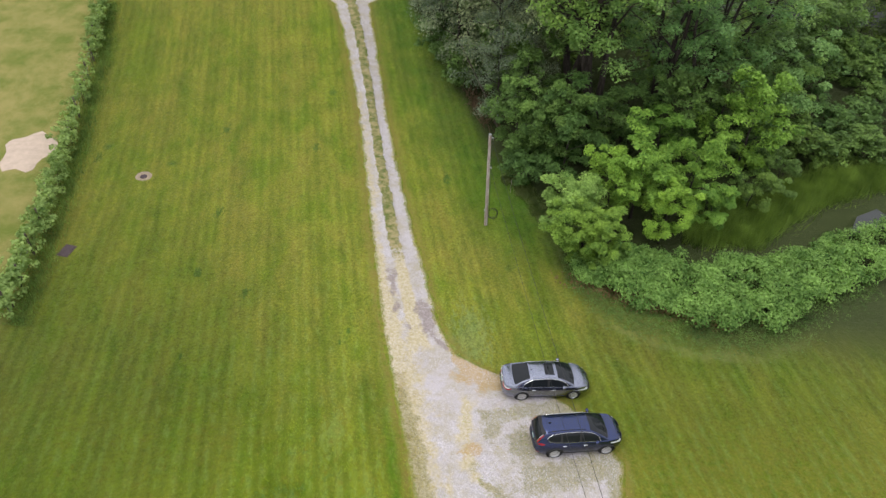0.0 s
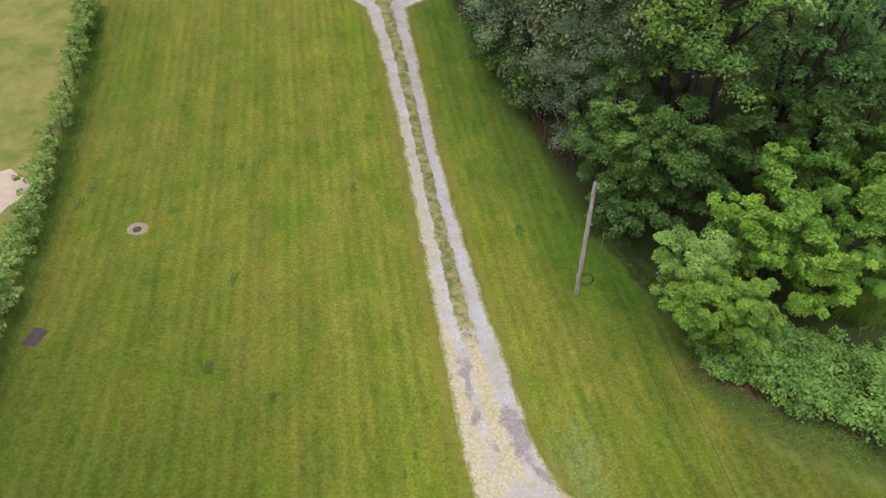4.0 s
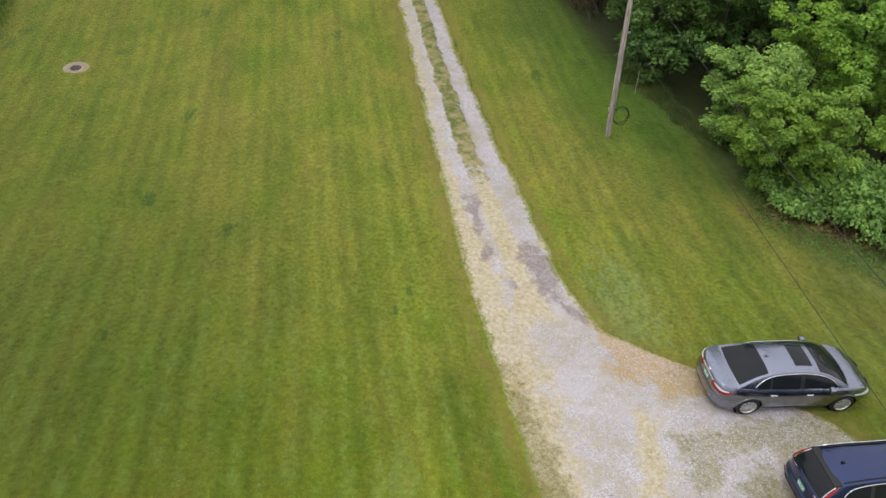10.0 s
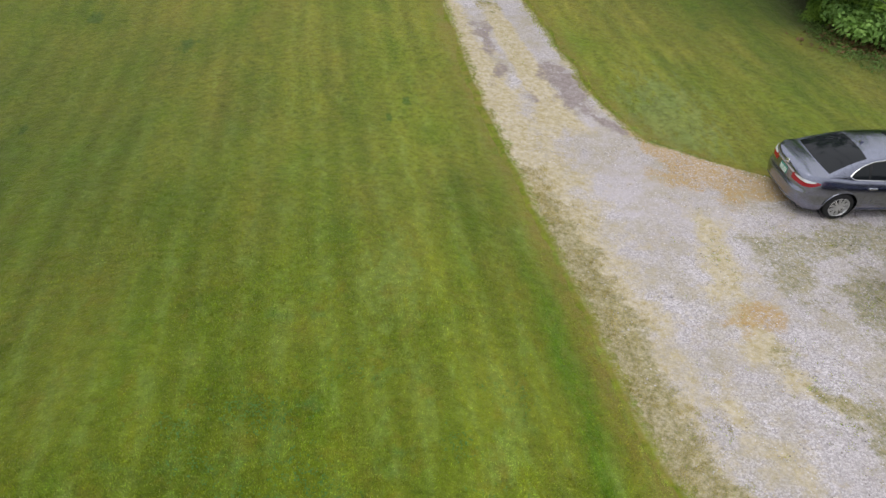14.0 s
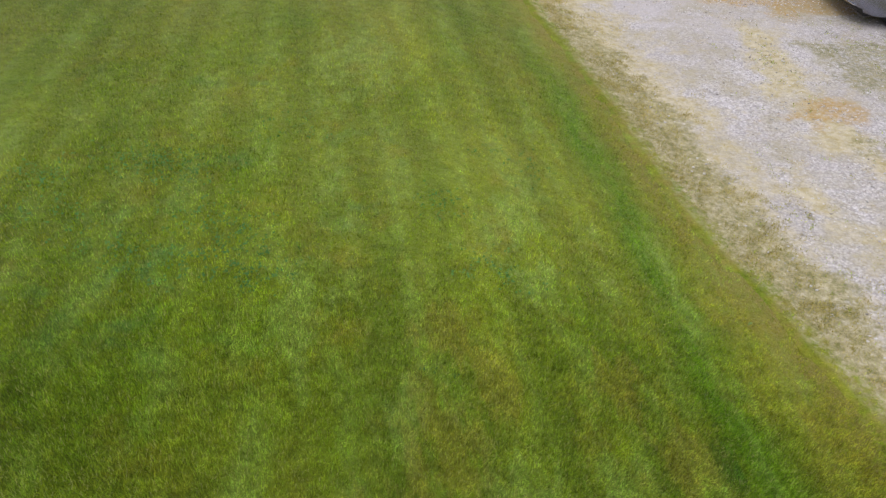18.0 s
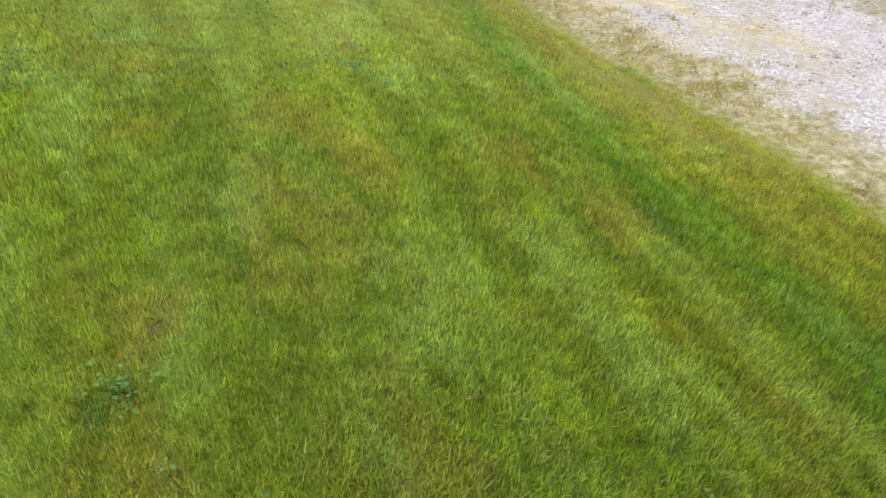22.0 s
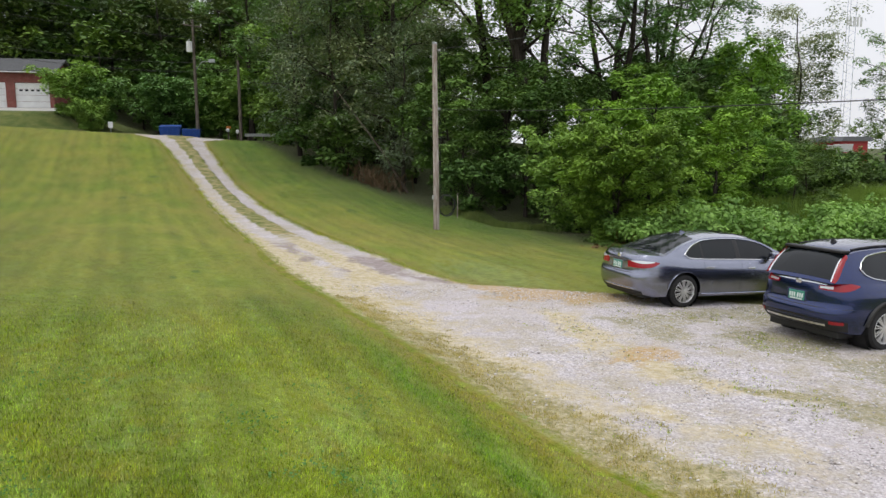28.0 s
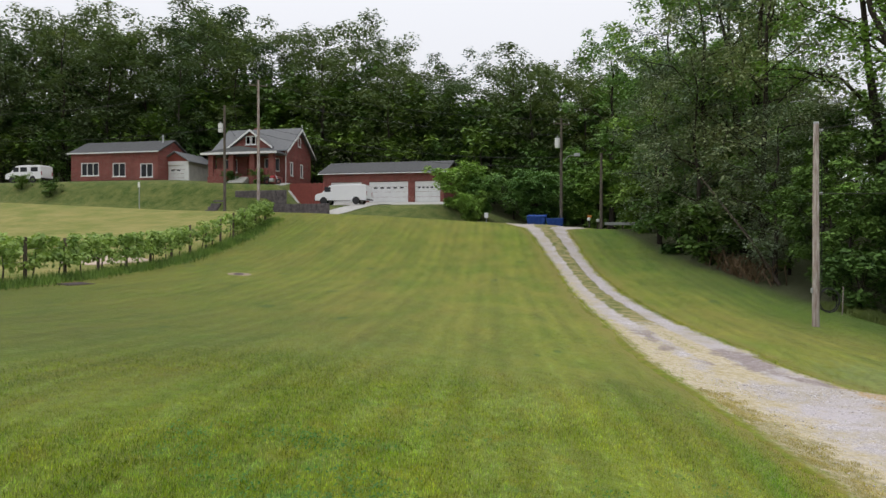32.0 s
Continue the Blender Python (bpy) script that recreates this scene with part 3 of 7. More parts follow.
# ---- building helpers ----
class Shape:
    """Vertices and faces of one part."""

    def __init__(self):
        self.v, self.f = [], []

    def add(self, verts, faces):
        k = len(self.v)
        self.v += [tuple(p) for p in verts]
        self.f += [tuple(i + k for i in q) for q in faces]
        return self

    def box(self, x0, x1, y0, y1, z0, z1, m=None):
        vs = [(x, y, z) for z in (z0, z1) for y in (y0, y1) for x in (x0, x1)]
        if m is not None:
            vs = [m @ Vector(p) for p in vs]
        return self.add(vs, [(0, 2, 3, 1), (4, 5, 7, 6), (0, 1, 5, 4), (2, 6, 7, 3), (0, 4, 6, 2), (1, 3, 7, 5)])

    def soft_box(self, x0, x1, y0, y1, z0, z1, r=0.02, m=None):
        """A box with chamfered edges."""
        r = min(r, (x1 - x0) / 2.01, (y1 - y0) / 2.01, (z1 - z0) / 2.01)
        bm = bmesh.new()
        bmesh.ops.create_cube(bm, size=1.0)
        bmesh.ops.transform(bm, matrix=Matrix.Translation(((x0 + x1) / 2, (y0 + y1) / 2, (z0 + z1) / 2)) @ Matrix.Diagonal((x1 - x0, y1 - y0, z1 - z0, 1)), verts=bm.verts)
        bmesh.ops.bevel(bm, geom=bm.edges[:], offset=r, segments=2, affect="EDGES", profile=0.5)
        bm.verts.index_update()
        vs = [v.co.copy() for v in bm.verts]
        if m is not None:
            vs = [m @ p for p in vs]
        self.add(vs, [[v.index for v in f.verts] for f in bm.faces])
        bm.free()
        return self

    def tube(self, pts, radii, n=8, cap=True):
        pts = [Vector(p) for p in pts]
        if isinstance(radii, (int, float)):
            radii = [radii] * len(pts)
        rings, k = [], len(self.v)
        side = None
        for i, p in enumerate(pts):
            d = (pts[min(i + 1, len(pts) - 1)] - pts[max(i - 1, 0)]).normalized()
            ref = side if side is not None else (Vector((0, 0, 1)) if abs(d.z) < 0.9 else Vector((1, 0, 0)))
            a = (ref - d * ref.dot(d)).normalized() if side is not None else d.cross(ref).normalized()
            side = a
            b = d.cross(a)
            for j in range(n):
                t = 2 * math.pi * j / n
                self.v.append(tuple(p + (a * math.cos(t) + b * math.sin(t)) * radii[i]))
        for i in range(len(pts) - 1):
            for j in range(n):
                self.f.append((k + i * n + j, k + i * n + (j + 1) % n, k + (i + 1) * n + (j + 1) % n, k + (i + 1) * n + j))
        if cap:
            self.f.append(tuple(k + j for j in reversed(range(n))))
            self.f.append(tuple(k + (len(pts) - 1) * n + j for j in range(n)))
        return self

    def prism(self, poly, y0, y1, m=None):
        """A polygon in x and z, drawn out along y."""
        n = len(poly)
        vs = [(x, y0, z) for x, z in poly] + [(x, y1, z) for x, z in poly]
        if m is not None:
            vs = [m @ Vector(p) for p in vs]
        return self.add(vs, [tuple(range(n)), tuple(reversed(range(n, 2 * n)))] + [(i, i + n, (i + 1) % n + n, (i + 1) % n) for i in range(n)])

    def lathe(self, profile, n=24, m=None):
        """A profile of (radius, y), turned round the y axis."""
        k = len(profile)
        vs = [(r * math.cos(2 * math.pi * j / n), y, r * math.sin(2 * math.pi * j / n)) for j in range(n) for r, y in profile]
        if m is not None:
            vs = [m @ Vector(p) for p in vs]
        return self.add(vs, [(j * k + i, j * k + i + 1, ((j + 1) % n) * k + i + 1, ((j + 1) % n) * k + i) for j in range(n) for i in range(k - 1)])

    def data(self, name, smooth=False):
        me = bpy.data.meshes.new(name)
        me.from_pydata(self.v, [], self.f)
        bm = bmesh.new()
        bm.from_mesh(me)
        bmesh.ops.recalc_face_normals(bm, faces=bm.faces[:])
        bm.to_mesh(me)
        bm.free()
        if smooth:
            me.polygons.foreach_set("use_smooth", [True] * len(me.polygons))
            me.set_sharp_from_angle(angle=radians(38))
        return me


def fast_mesh(name, verts, faces):
    """A mesh straight from arrays; the faces all have as many corners as the array has columns."""
    me = bpy.data.meshes.new(name)
    verts, faces = np.asarray(verts, np.float32), np.asarray(faces, np.int32)
    n, k = faces.shape
    me.vertices.add(len(verts))
    me.vertices.foreach_set("co", verts.ravel())
    me.loops.add(n * k)
    me.loops.foreach_set("vertex_index", faces.ravel())
    me.polygons.add(n)
    me.polygons.foreach_set("loop_start", np.arange(0, n * k, k, dtype=np.int32))
    me.update(calc_edges=True)
    return me


def thing(name, label, category, m=None, group="", kind=""):
    ob = new(name)
    ob.empty_display_size = 0.2
    if m is not None:
        ob.matrix_basis = m
    return tagged(ob, label, category, group, kind)


def part(name, shape, material, parent, label="", smooth=False):
    me = shape.data(name, smooth) if isinstance(shape, Shape) else shape
    if not me.materials:
        me.materials.append(MAT[material])
    ob = new(name, me)
    ob.parent = parent
    return tagged(ob, label)


def solo(name, shape, material, label, category="", group="", kind="", smooth=False):
    ob = part(name, shape, material, None, "", smooth)
    return tagged(ob, label, category, group, kind)


# ---- the lie of the land ----
def ease(a, b, v):
    u = np.clip((np.asarray(v, float) - a) / (b - a), 0, 1)
    return u * u * (3 - 2 * u)


def height(x, y):
    x, y = np.asarray(x, float), np.asarray(y, float)
    u = np.maximum(0.0, np.minimum(y, 70.0) - 33.5)
    h = -0.2 + 0.0033 * u * u - 0.004 * np.maximum(0.0, np.minimum(y, 72) - 62) ** 2
    h = -0.2 + (h + 0.2) * (1 - 0.85 * ease(14, 45, x))
    left = np.minimum(-x, 75.0)
    h = h + 0.065 * np.maximum(0.0, left - 1.0 - 3.5 * ease(35, 50, y)) * (1 - 0.25 * ease(20, 45, left))
    h = h + 0.75 * ease(0.3, 5.0, -x) * (1 - ease(14, 32, y))
    h = h - 0.045 * np.maximum(0.0, np.minimum(x, 14) - 2) * (1 - ease(45, 60, y))
    # the drive runs on a low swell
    h = h + 0.17 * ease(26, 32, y) * (1 - ease(50, 60, y)) * ease(2.8, -0.6, x) * ease(-15, -8, x)
    # the ditch in the wood and the marsh
    h = h - 1.0 * ease(3.2, 0, np.hypot((x - 10.5) * 0.55, (y - 41.5) * 1.0)) - 0.5 * ease(9, 2, np.hypot((x - 25), (y - 41)))
    # terraces beyond the road, and the wooded hill
    shelf = np.interp(x, (-80, -55, -38.6, -36.8, -20, -13, 10, 45), (10.3, 10.25, 9.5, 7.25, 7.2, 4.7, 4.2, 0.6))
    k = ease(76.9, 82.0, y)
    h = h * (1 - k) + shelf * k
    h = h - 0.45 * k * ease(86.2, 83.0, y)
    h = h + 0.22 * np.clip(y - 97, 0, 140) * (1 - 0.9 * ease(15, 50, x))
    return h


def ground_z(x, y):
    return float(height(x, y))


LEFT_Y = (4, 9, 12, 14.6, 16, 18.2, 20.5, 22.5, 26.3, 29.9, 35.5, 40.9, 46.3, 52.6, 58.8, 63.8, 68, 71)
LEFT_X = (2.2, 1.2, 0.35, -0.2, -0.5, -1.2, -1.6, -2.05, -2.80, -3.5, -4.32, -5.1, -5.92, -6.9, -8.1, -9.2, -10.3, -13.5)
RIGHT_Y = (4, 14, 18, 20, 22, 23.5, 24.6, 25.3, 25.9, 26.8, 28.9, 33.9, 38.4, 44.6, 51.5, 59.7, 68.4, 71)
RIGHT_X = (10.5, 9.2, 8.6, 8.9, 8.0, 6.7, 5.0, 3.4, 2.1, 0.75, -0.25, -1.27, -2.18, -3.33, -4.58, -5.8, -7.2, -4.5)


def drive_left(y):
    return np.interp(y, LEFT_Y, LEFT_X)


def drive_right(y):
    return np.interp(y, RIGHT_Y, RIGHT_X)


FOOT_Y, FOOT_X = (30, 33.5, 37, 40, 43, 47, 54, 60, 66, 70), (13.5, 7.6, 6.6, 7.0, 5.6, 3.6, 1.4, -0.6, -2.6, -4.0)


def wood_foot(y):
    return np.interp(y, FOOT_Y, FOOT_X)


def spread_axis(lo, hi, step, far):
    core = list(np.arange(lo, hi + 1e-6, step))
    s, a, b = step, [lo], [hi]
    while b[-1] < far:
        s *= 1.22
        a.append(a[-1] - s)
        b.append(b[-1] + s)
    return np.array(a[:0:-1] + core + b[1:])


def set_attr(me, name, values):
    me.attributes.new(name, "FLOAT", "POINT").data.foreach_set("value", np.asarray(values, np.float32).ravel())


def grid_faces(nx, ny):
    i = np.arange(ny - 1)[:, None] * nx + np.arange(nx - 1)[None, :]
    return np.stack([i, i + 1, i + nx + 1, i + nx], -1).reshape(-1, 4)


def build_ground():
    xs, ys = spread_axis(-36, 30, 0.4, 2500), spread_axis(9, 82, 0.4, 2500)
    X, Y = np.meshgrid(xs, ys)
    Z = height(X, Y)
    near = (np.hypot(X, Y - 30) < 120)
    bumps = np.array([noise.noise((a * 0.35, b * 0.35, 0.0)) for a, b in zip(X.ravel(), Y.ravel())]).reshape(X.shape)
    Z = Z + bumps * 0.03 * near
    inside = (X > drive_left(Y) + 0.1) & (X < drive_right(Y) - 0.1) & (Y < 70) & (Y > -13)
    Z = Z - 0.10 * inside
    me = fast_mesh("ground", np.stack([X, Y, Z], -1).reshape(-1, 3), grid_faces(len(xs), len(ys)))
    off = np.minimum(np.abs(X - drive_left(Y)), np.abs(X - drive_right(Y)))
    off = np.where((X > drive_left(Y)) & (X < drive_right(Y)), 0, off)
    set_attr(me, "worn", np.where((Y < 71) & (Y > -14), ease(0.9, 0.1, off), 0))
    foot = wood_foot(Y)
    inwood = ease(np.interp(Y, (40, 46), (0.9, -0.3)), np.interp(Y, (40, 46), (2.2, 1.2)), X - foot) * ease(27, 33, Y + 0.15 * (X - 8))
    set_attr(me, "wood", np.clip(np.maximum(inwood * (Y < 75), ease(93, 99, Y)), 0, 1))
    past = Y - np.interp(X, (6.4, 7.9, 9.6, 11.4, 15.3, 18.8, 21, 24, 27, 33), (37.5, 33.4, 30.5, 29.1, 27.6, 27.6, 28.4, 30.6, 32.4, 35.0))
    edge = ease(-0.2, 0.7, past) * ease(43, 38, Y) * ease(6.2, 8.5, X)
    set_attr(me, "litter", np.clip(edge * 0.9, 0, 1))
    set_attr(me, "path", ease(0.75, 0.1, np.abs(past + 0.35)) * ease(35, 31, Y) * ease(8, 11, X) * ease(26, 20, X))
    # mask of the deep grass and painted tree shade beside the wood
    deep_green = ease(8.0, 0.5, foot - X) * ease(32, 40, Y) * (X > drive_right(Y)) * (Y < 75)
    set_attr(me, "deep_green", np.clip(deep_green, 0, 1))
    hedge = -24.9 - (Y - 31.7) * 0.19
    set_attr(me, "field", np.clip((ease(0.0, -2.0, X - hedge) * (Y < 74)), 0, 1))
    set_attr(me, "rough", ease(75.5, 78.5, Y))
    me.polygons.foreach_set("use_smooth", [True] * len(me.polygons))
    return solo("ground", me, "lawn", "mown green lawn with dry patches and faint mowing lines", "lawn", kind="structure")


def build_drive():
    ys, n = np.concatenate([np.arange(-14, 9, 0.5), np.arange(9, 71.01, 0.16)]), 72
    V, tan, mud, rust, weeds, verge, mids, smooth = [], [], [], [], [], [], [], []
    for y in ys:
        a, b = float(drive_left(y)) - 0.35, float(drive_right(y)) + 0.35
        a += 0.16 * noise.noise((y * 0.9, 3.1, 0)) + 0.05 * noise.noise((y * 3.1, 7.7, 0))
        b += 0.16 * noise.noise((y * 0.9, 9.3, 0)) + 0.05 * noise.noise((y * 3.1, 1.7, 0))
        u = np.linspace(0, 1, n)
        x = a + (b - a) * u
        near = np.minimum(x - a, b - x)
        z = height(x, y) + 0.035 * ease(0.0, 0.35, near) - 0.06 * (near < 1e-6)
        mid = (x - (a + b) / 2) / max(b - a - 0.7, 0.1)
        veer = np.interp(y, (27, 31, 36), (0.10, 0.06, 0.0))
        strip = ease(0.24, 0.10, np.abs(mid - veer)) * ease(31, 38, y)
        z = z + 0.05 * strip - 0.02 * (1 - strip) * ease(30, 34, y)
        z = z + 0.02 * np.array([noise.noise((q * 1.3, y * 1.3, 2.0)) for q in x])
        V.append(np.stack([x, np.full(n, y), z], -1))
        edge = np.maximum(ease(1.1, 0.35, near), ease(1.9, 0.6, x - a) * ease(32, 27, y))
        mids.append(strip)
        verge.append(ease(0.75, 0.05, near))

        ragx = np.array([0.45 * noise.noise((q * 0.9, y * 0.9, 5.0)) + 0.22 * noise.noise((q * 2.6, y * 2.6, 1.0)) for q in x])
        ragy = np.array([0.7 * noise.noise((q * 0.8, y * 0.8, 11.0)) + 0.3 * noise.noise((q * 2.4, y * 2.4, 8.0)) for q in x])

        def dab(px, py, rx_, ry_, slant=0.0):
            return ease(1.3, 0.1, np.hypot((x + ragx - px - slant * (y + ragy - py)) / rx_, (y + ragy - py) / ry_))
        belt = ease(np.interp(y, (14, 18, 24, 29, 34), (1.0, 2.2, 3.0, 2.2, 1.2)), 0.5, x - a) * ease(42, 33, y)
        ochre = ease(0.20, 0.06, np.abs(mid - veer)) * ease(38, 32, y) * ease(26.6, 28.4, y)
        tan.append(np.maximum.reduce([0.85 * belt, ochre, 0.9 * dab(-1.75, 27.7, 0.7, 1.5), 0.45 * ease(1.2, 0.5, x - a) * ease(75, 45, y), 0.6 * ease(0.6, 0.3, near),
                                      0.8 * dab(1.35, 22.4, 0.55, 2.2, 0.15), 0.7 * dab(1.7, 19.3, 0.5, 2.0, -0.62), 0.6 * dab(0.4, 18.2, 0.6, 1.6, -0.5)]))
        mud.append(np.maximum.reduce([dab(-2.75, 30.3, 0.45, 1.0), 0.85 * dab(-3.1, 32.6, 0.35, 1.8, -0.17), dab(-0.95, 29.6, 0.75, 2.4, -0.36), 0.9 * dab(0.1, 27.6, 0.5, 1.3, -0.5), 0.6 * dab(-2.0, 29.0, 0.4, 0.6)]))
        top = np.interp(x, RIGHT_X[-2:2:-1], RIGHT_Y[-2:2:-1])
        rust.append(np.clip(0.95 * ease(1.2, 0.35, top - y) * ease(-0.2, 1.2, x) * ease(5.5, 3.6, x) + 0.8 * dab(1.0, 25.1, 0.7, 0.6) + dab(2.6, 24.7, 1.1, 0.8) + dab(1.25, 20.5, 0.7, 0.6), 0, 1))
        weeds.append(np.clip(0.36 * ease(30, 25, y) * ease(1.2, 3.0, x) + 0.7 * edge * ease(26, 22, y) + 0.25 * edge + 0.95 * dab(4.1, 20.8, 0.9, 0.9) + 0.8 * dab(5.6, 22.9, 3.4, 0.8) + 0.55 * dab(2.4, 22.0, 0.8, 1.4) + 0.7 * dab(2.2, 18.6, 0.5, 1.9, -0.62) + 0.6 * ease(1.2, 0.3, np.abs(y - 17.8 - 0.25 * x)) * ease(3, 5, x), 0, 1))
        smooth.append(np.maximum(dab(0.2, 24.7, 1.5, 2.6, -0.45), 0.8 * dab(-0.4, 27.2, 0.7, 1.6, -0.4)))
    me = fast_mesh("driveway", np.concatenate(V), grid_faces(n, len(ys)))
    for name, rows in (("tan", tan), ("mud", mud), ("rust", rust), ("weeds", weeds), ("verge", verge), ("strip", mids), ("packed", smooth)):
        set_attr(me, name, np.clip(np.concatenate(rows), 0, 1))
    me.polygons.foreach_set("use_smooth", [True] * len(me.polygons))
    solo("driveway", me, "gravel", "pale gravel driveway with two ruts widening to a parking pad", "driveway", kind="structure")
    # the road across the top of the rise
    xs = np.linspace(-90, 60, 151)
    V = [[(x, y, ground_z(x, y) + 0.03) for x in xs] for y in np.linspace(71.2, 76.8, 8)]
    me = fast_mesh("road", np.reshape(V, (-1, 3)), grid_faces(len(xs), 8))
    solo("road", me, "asphalt", "grey asphalt road along the top of the rise", "road", kind="structure")


build_ground()
build_drive()


# ---- trees ----
def leaf_cloud(rng, centres, radii, per, size, flat=1.0, droop=0.0, long=1.7):
    """Leaves as small folded diamonds, gathered round the centres."""
    c = np.repeat(np.asarray(centres, float), per, axis=0)
    r = np.repeat(np.asarray(radii, float), per)
    n = len(c)
    d = rng.normal(size=(n, 3))
    d /= np.linalg.norm(d, axis=1)[:, None]
    # sprays are domed: most leaves lie on their upper side
    d[:, 2] = np.where(rng.random(n) < 0.45, np.abs(d[:, 2]), d[:, 2])
    rad = r * rng.random(n) ** 0.38
    p = c + d * rad[:, None] * (1.05, 1.05, 0.75)
    p[:, 2] -= droop * rad * rng.random(n)
    up = d * 0.7 + rng.normal(size=(n, 3)) * 0.55 + (0, 0, flat)
    up /= np.linalg.norm(up, axis=1)[:, None]
    a = rng.normal(size=(n, 3)) + d * 0.5 + (0, 0, -droop)
    a -= up * (a * up).sum(1)[:, None]
    a /= np.linalg.norm(a, axis=1)[:, None]
    b = np.cross(up, a)
    s = size * (0.6 + 0.8 * rng.random(n))[:, None]
    v = np.stack([p - a * s * 0.5 * long, p + b * s * 0.5 + up * s * 0.12, p + a * s * 0.5 * long, p - b * s * 0.5 + up * s * 0.12], 1)
    f = np.arange(n * 4).reshape(-1, 4)
    return v.reshape(-1, 3), f


def tree_data(seed, tall, wide, bare=0.3, limbs=11, twigs=4, per=70, clump=0.9, size=0.26, lean=0.05, droop=0.0, trunk=0.2, round_top=True, forks=1):
    """The wood and the leaves of one tree."""
    rng = np.random.default_rng(seed)
    wood, tips, radii = Shape(), [], []
    for k in range(forks):
        ang = rng.random() * 6.28
        bend = np.array([math.cos(ang), math.sin(ang), 0]) * tall * (lean + (0.12 if forks > 1 else 0)) * (0.5 + rng.random())
        pts = []
        for i in range(8):
            t = i / 7
            pts.append(bend * t ** 1.4 + rng.normal(size=3) * (0.015 * tall * t, 0.015 * tall * t, 0) + (0, 0, tall * 0.93 * t - 0.3 * (i == 0)))
        rad = [trunk * (1.35 if i == 0 else 1) * (1 - 0.9 * (i / 7) ** 0.9) + 0.015 for i in range(8)]
        wood.tube(pts, rad, 8)
        pts = np.array(pts)
        for j in range(limbs):
            t = bare + (1 - bare) * (j + rng.random() * 0.8) / limbs
            t = min(t, 0.97)
            base = np.array([np.interp(t * 7, range(8), pts[:, q]) for q in range(3)])
            a = j * 2.4 + rng.random()
            shape = math.sin(math.pi * min(1, 0.18 + 0.82 * (1 - t))) ** 0.6 if round_top else (1 - t) ** 0.7 + 0.12
            reach = wide * shape * (0.65 + 0.5 * rng.random())
            rise = reach * (0.25 + 0.6 * rng.random()) * (1 - 1.2 * droop)
            end = base + (math.cos(a) * reach, math.sin(a) * reach, rise)
            midp = (base + end) / 2 + rng.normal(size=3) * 0.08 * reach + (0, 0, 0.08 * reach)
            r0 = max(0.02, trunk * (1 - t) * 0.55)
            wood.tube([base, midp, end], [r0, r0 * 0.6, 0.012], 5, False)
            for q in range(twigs):
                w = 0.35 + 0.65 * (q + rng.random()) / twigs
                at = base * (1 - w) ** 2 + 2 * midp * w * (1 - w) + end * w * w
                e = at + rng.normal(size=3) * reach * (0.26, 0.26, 0.16)
                wood.tube([at, e], [r0 * 0.3 + 0.006, 0.006], 4, False)
                tips.append(e)
                radii.append(clump * (0.7 + 0.6 * rng.random()))
            tips.append(end)
            radii.append(clump)
        tips.append(pts[-1])
        radii.append(clump)
    v, f = leaf_cloud(rng, tips, radii, per, size, flat=1.7, droop=droop * 2)
    return wood.data("trunk", True), fast_mesh("crown", v, f)


TREES = {}


def tree_kind(key, name, label, category, leaf, group, **kw):
    TREES[key] = (name, label, category, leaf, group, *tree_data(**kw))


def plant(key, x, y, turn=0.0, scale=1.0, sink=0.1, label="", tall=1.0):
    name, text, category, leaf, group, wood, crown = TREES[key]
    ob = thing(name, label or text, category, pose(x, y, ground_z(x, y) - sink, 0, 0, turn) @ Matrix.Diagonal((scale, scale, scale * tall, 1)), group)
    ob.matrix_basis = pose(x, y, ground_z(x, y) - sink, 0, 0, turn)
    ob.scale = (scale, scale, scale * tall)
    part("trunk", wood, "bark", ob)
    part("crown", crown, leaf, ob)
    return ob


for k in range(4):
    tree_kind(f"tall{k}", "deciduous_tree", "tall woodland tree with dark trunk and open green crown", "tree", "leaf_locust", "trees of the wood",
              seed=20 + k, tall=20, wide=5.0, bare=0.30, limbs=13, twigs=5, per=74, clump=0.80, size=0.19, trunk=0.30, forks=1 + k % 2)
for k in range(2):
    tree_kind(f"open{k}", "locust_tree", "tall forked tree with dark bare limbs and airy crown", "tree", "leaf_locust", "trees of the wood",
              seed=30 + k, tall=20, wide=5.2, bare=0.34, limbs=8, twigs=5, per=92, clump=0.80, size=0.15, trunk=0.36, forks=3, lean=0.10)
for k in range(2):
    tree_kind(f"feather{k}", "feathery_tree", "tall grey-green tree with fine drooping feathery sprays", "tree", "leaf_grey", "trees of the wood",
              seed=40 + k, tall=17, wide=4.6, bare=0.12, limbs=20, twigs=5, per=104, clump=1.0, size=0.125, droop=0.35, trunk=0.22)
for k in range(2):
    tree_kind(f"lime{k}", "young_tree", "young tree with bright lime-green leaves at the wood's edge", "tree", "leaf_lime", "young trees",
              seed=50 + k, tall=6.5, wide=2.6, bare=0.15, limbs=13, twigs=6, per=130, clump=0.44, size=0.115, trunk=0.10)
for k in range(3):
    tree_kind(f"under{k}", "understory_tree", "leafy understory tree on the edge of the wood", "tree", ("leaf", "leaf", "leaf_locust")[k], "understory trees",
              seed=60 + k, tall=8, wide=3.2, bare=0.06, limbs=12, twigs=5, per=112, clump=0.58, size=0.145, trunk=0.11)
for k in range(2):
    tree_kind(f"thicket{k}", "thicket_tree", "leafy tree standing deep in the wood", "tree", "leaf", "trees of the wood",
              seed=65 + k, tall=9, wide=3.6, bare=0.1, limbs=11, twigs=3, per=24, clump=0.95, size=0.34, trunk=0.12)
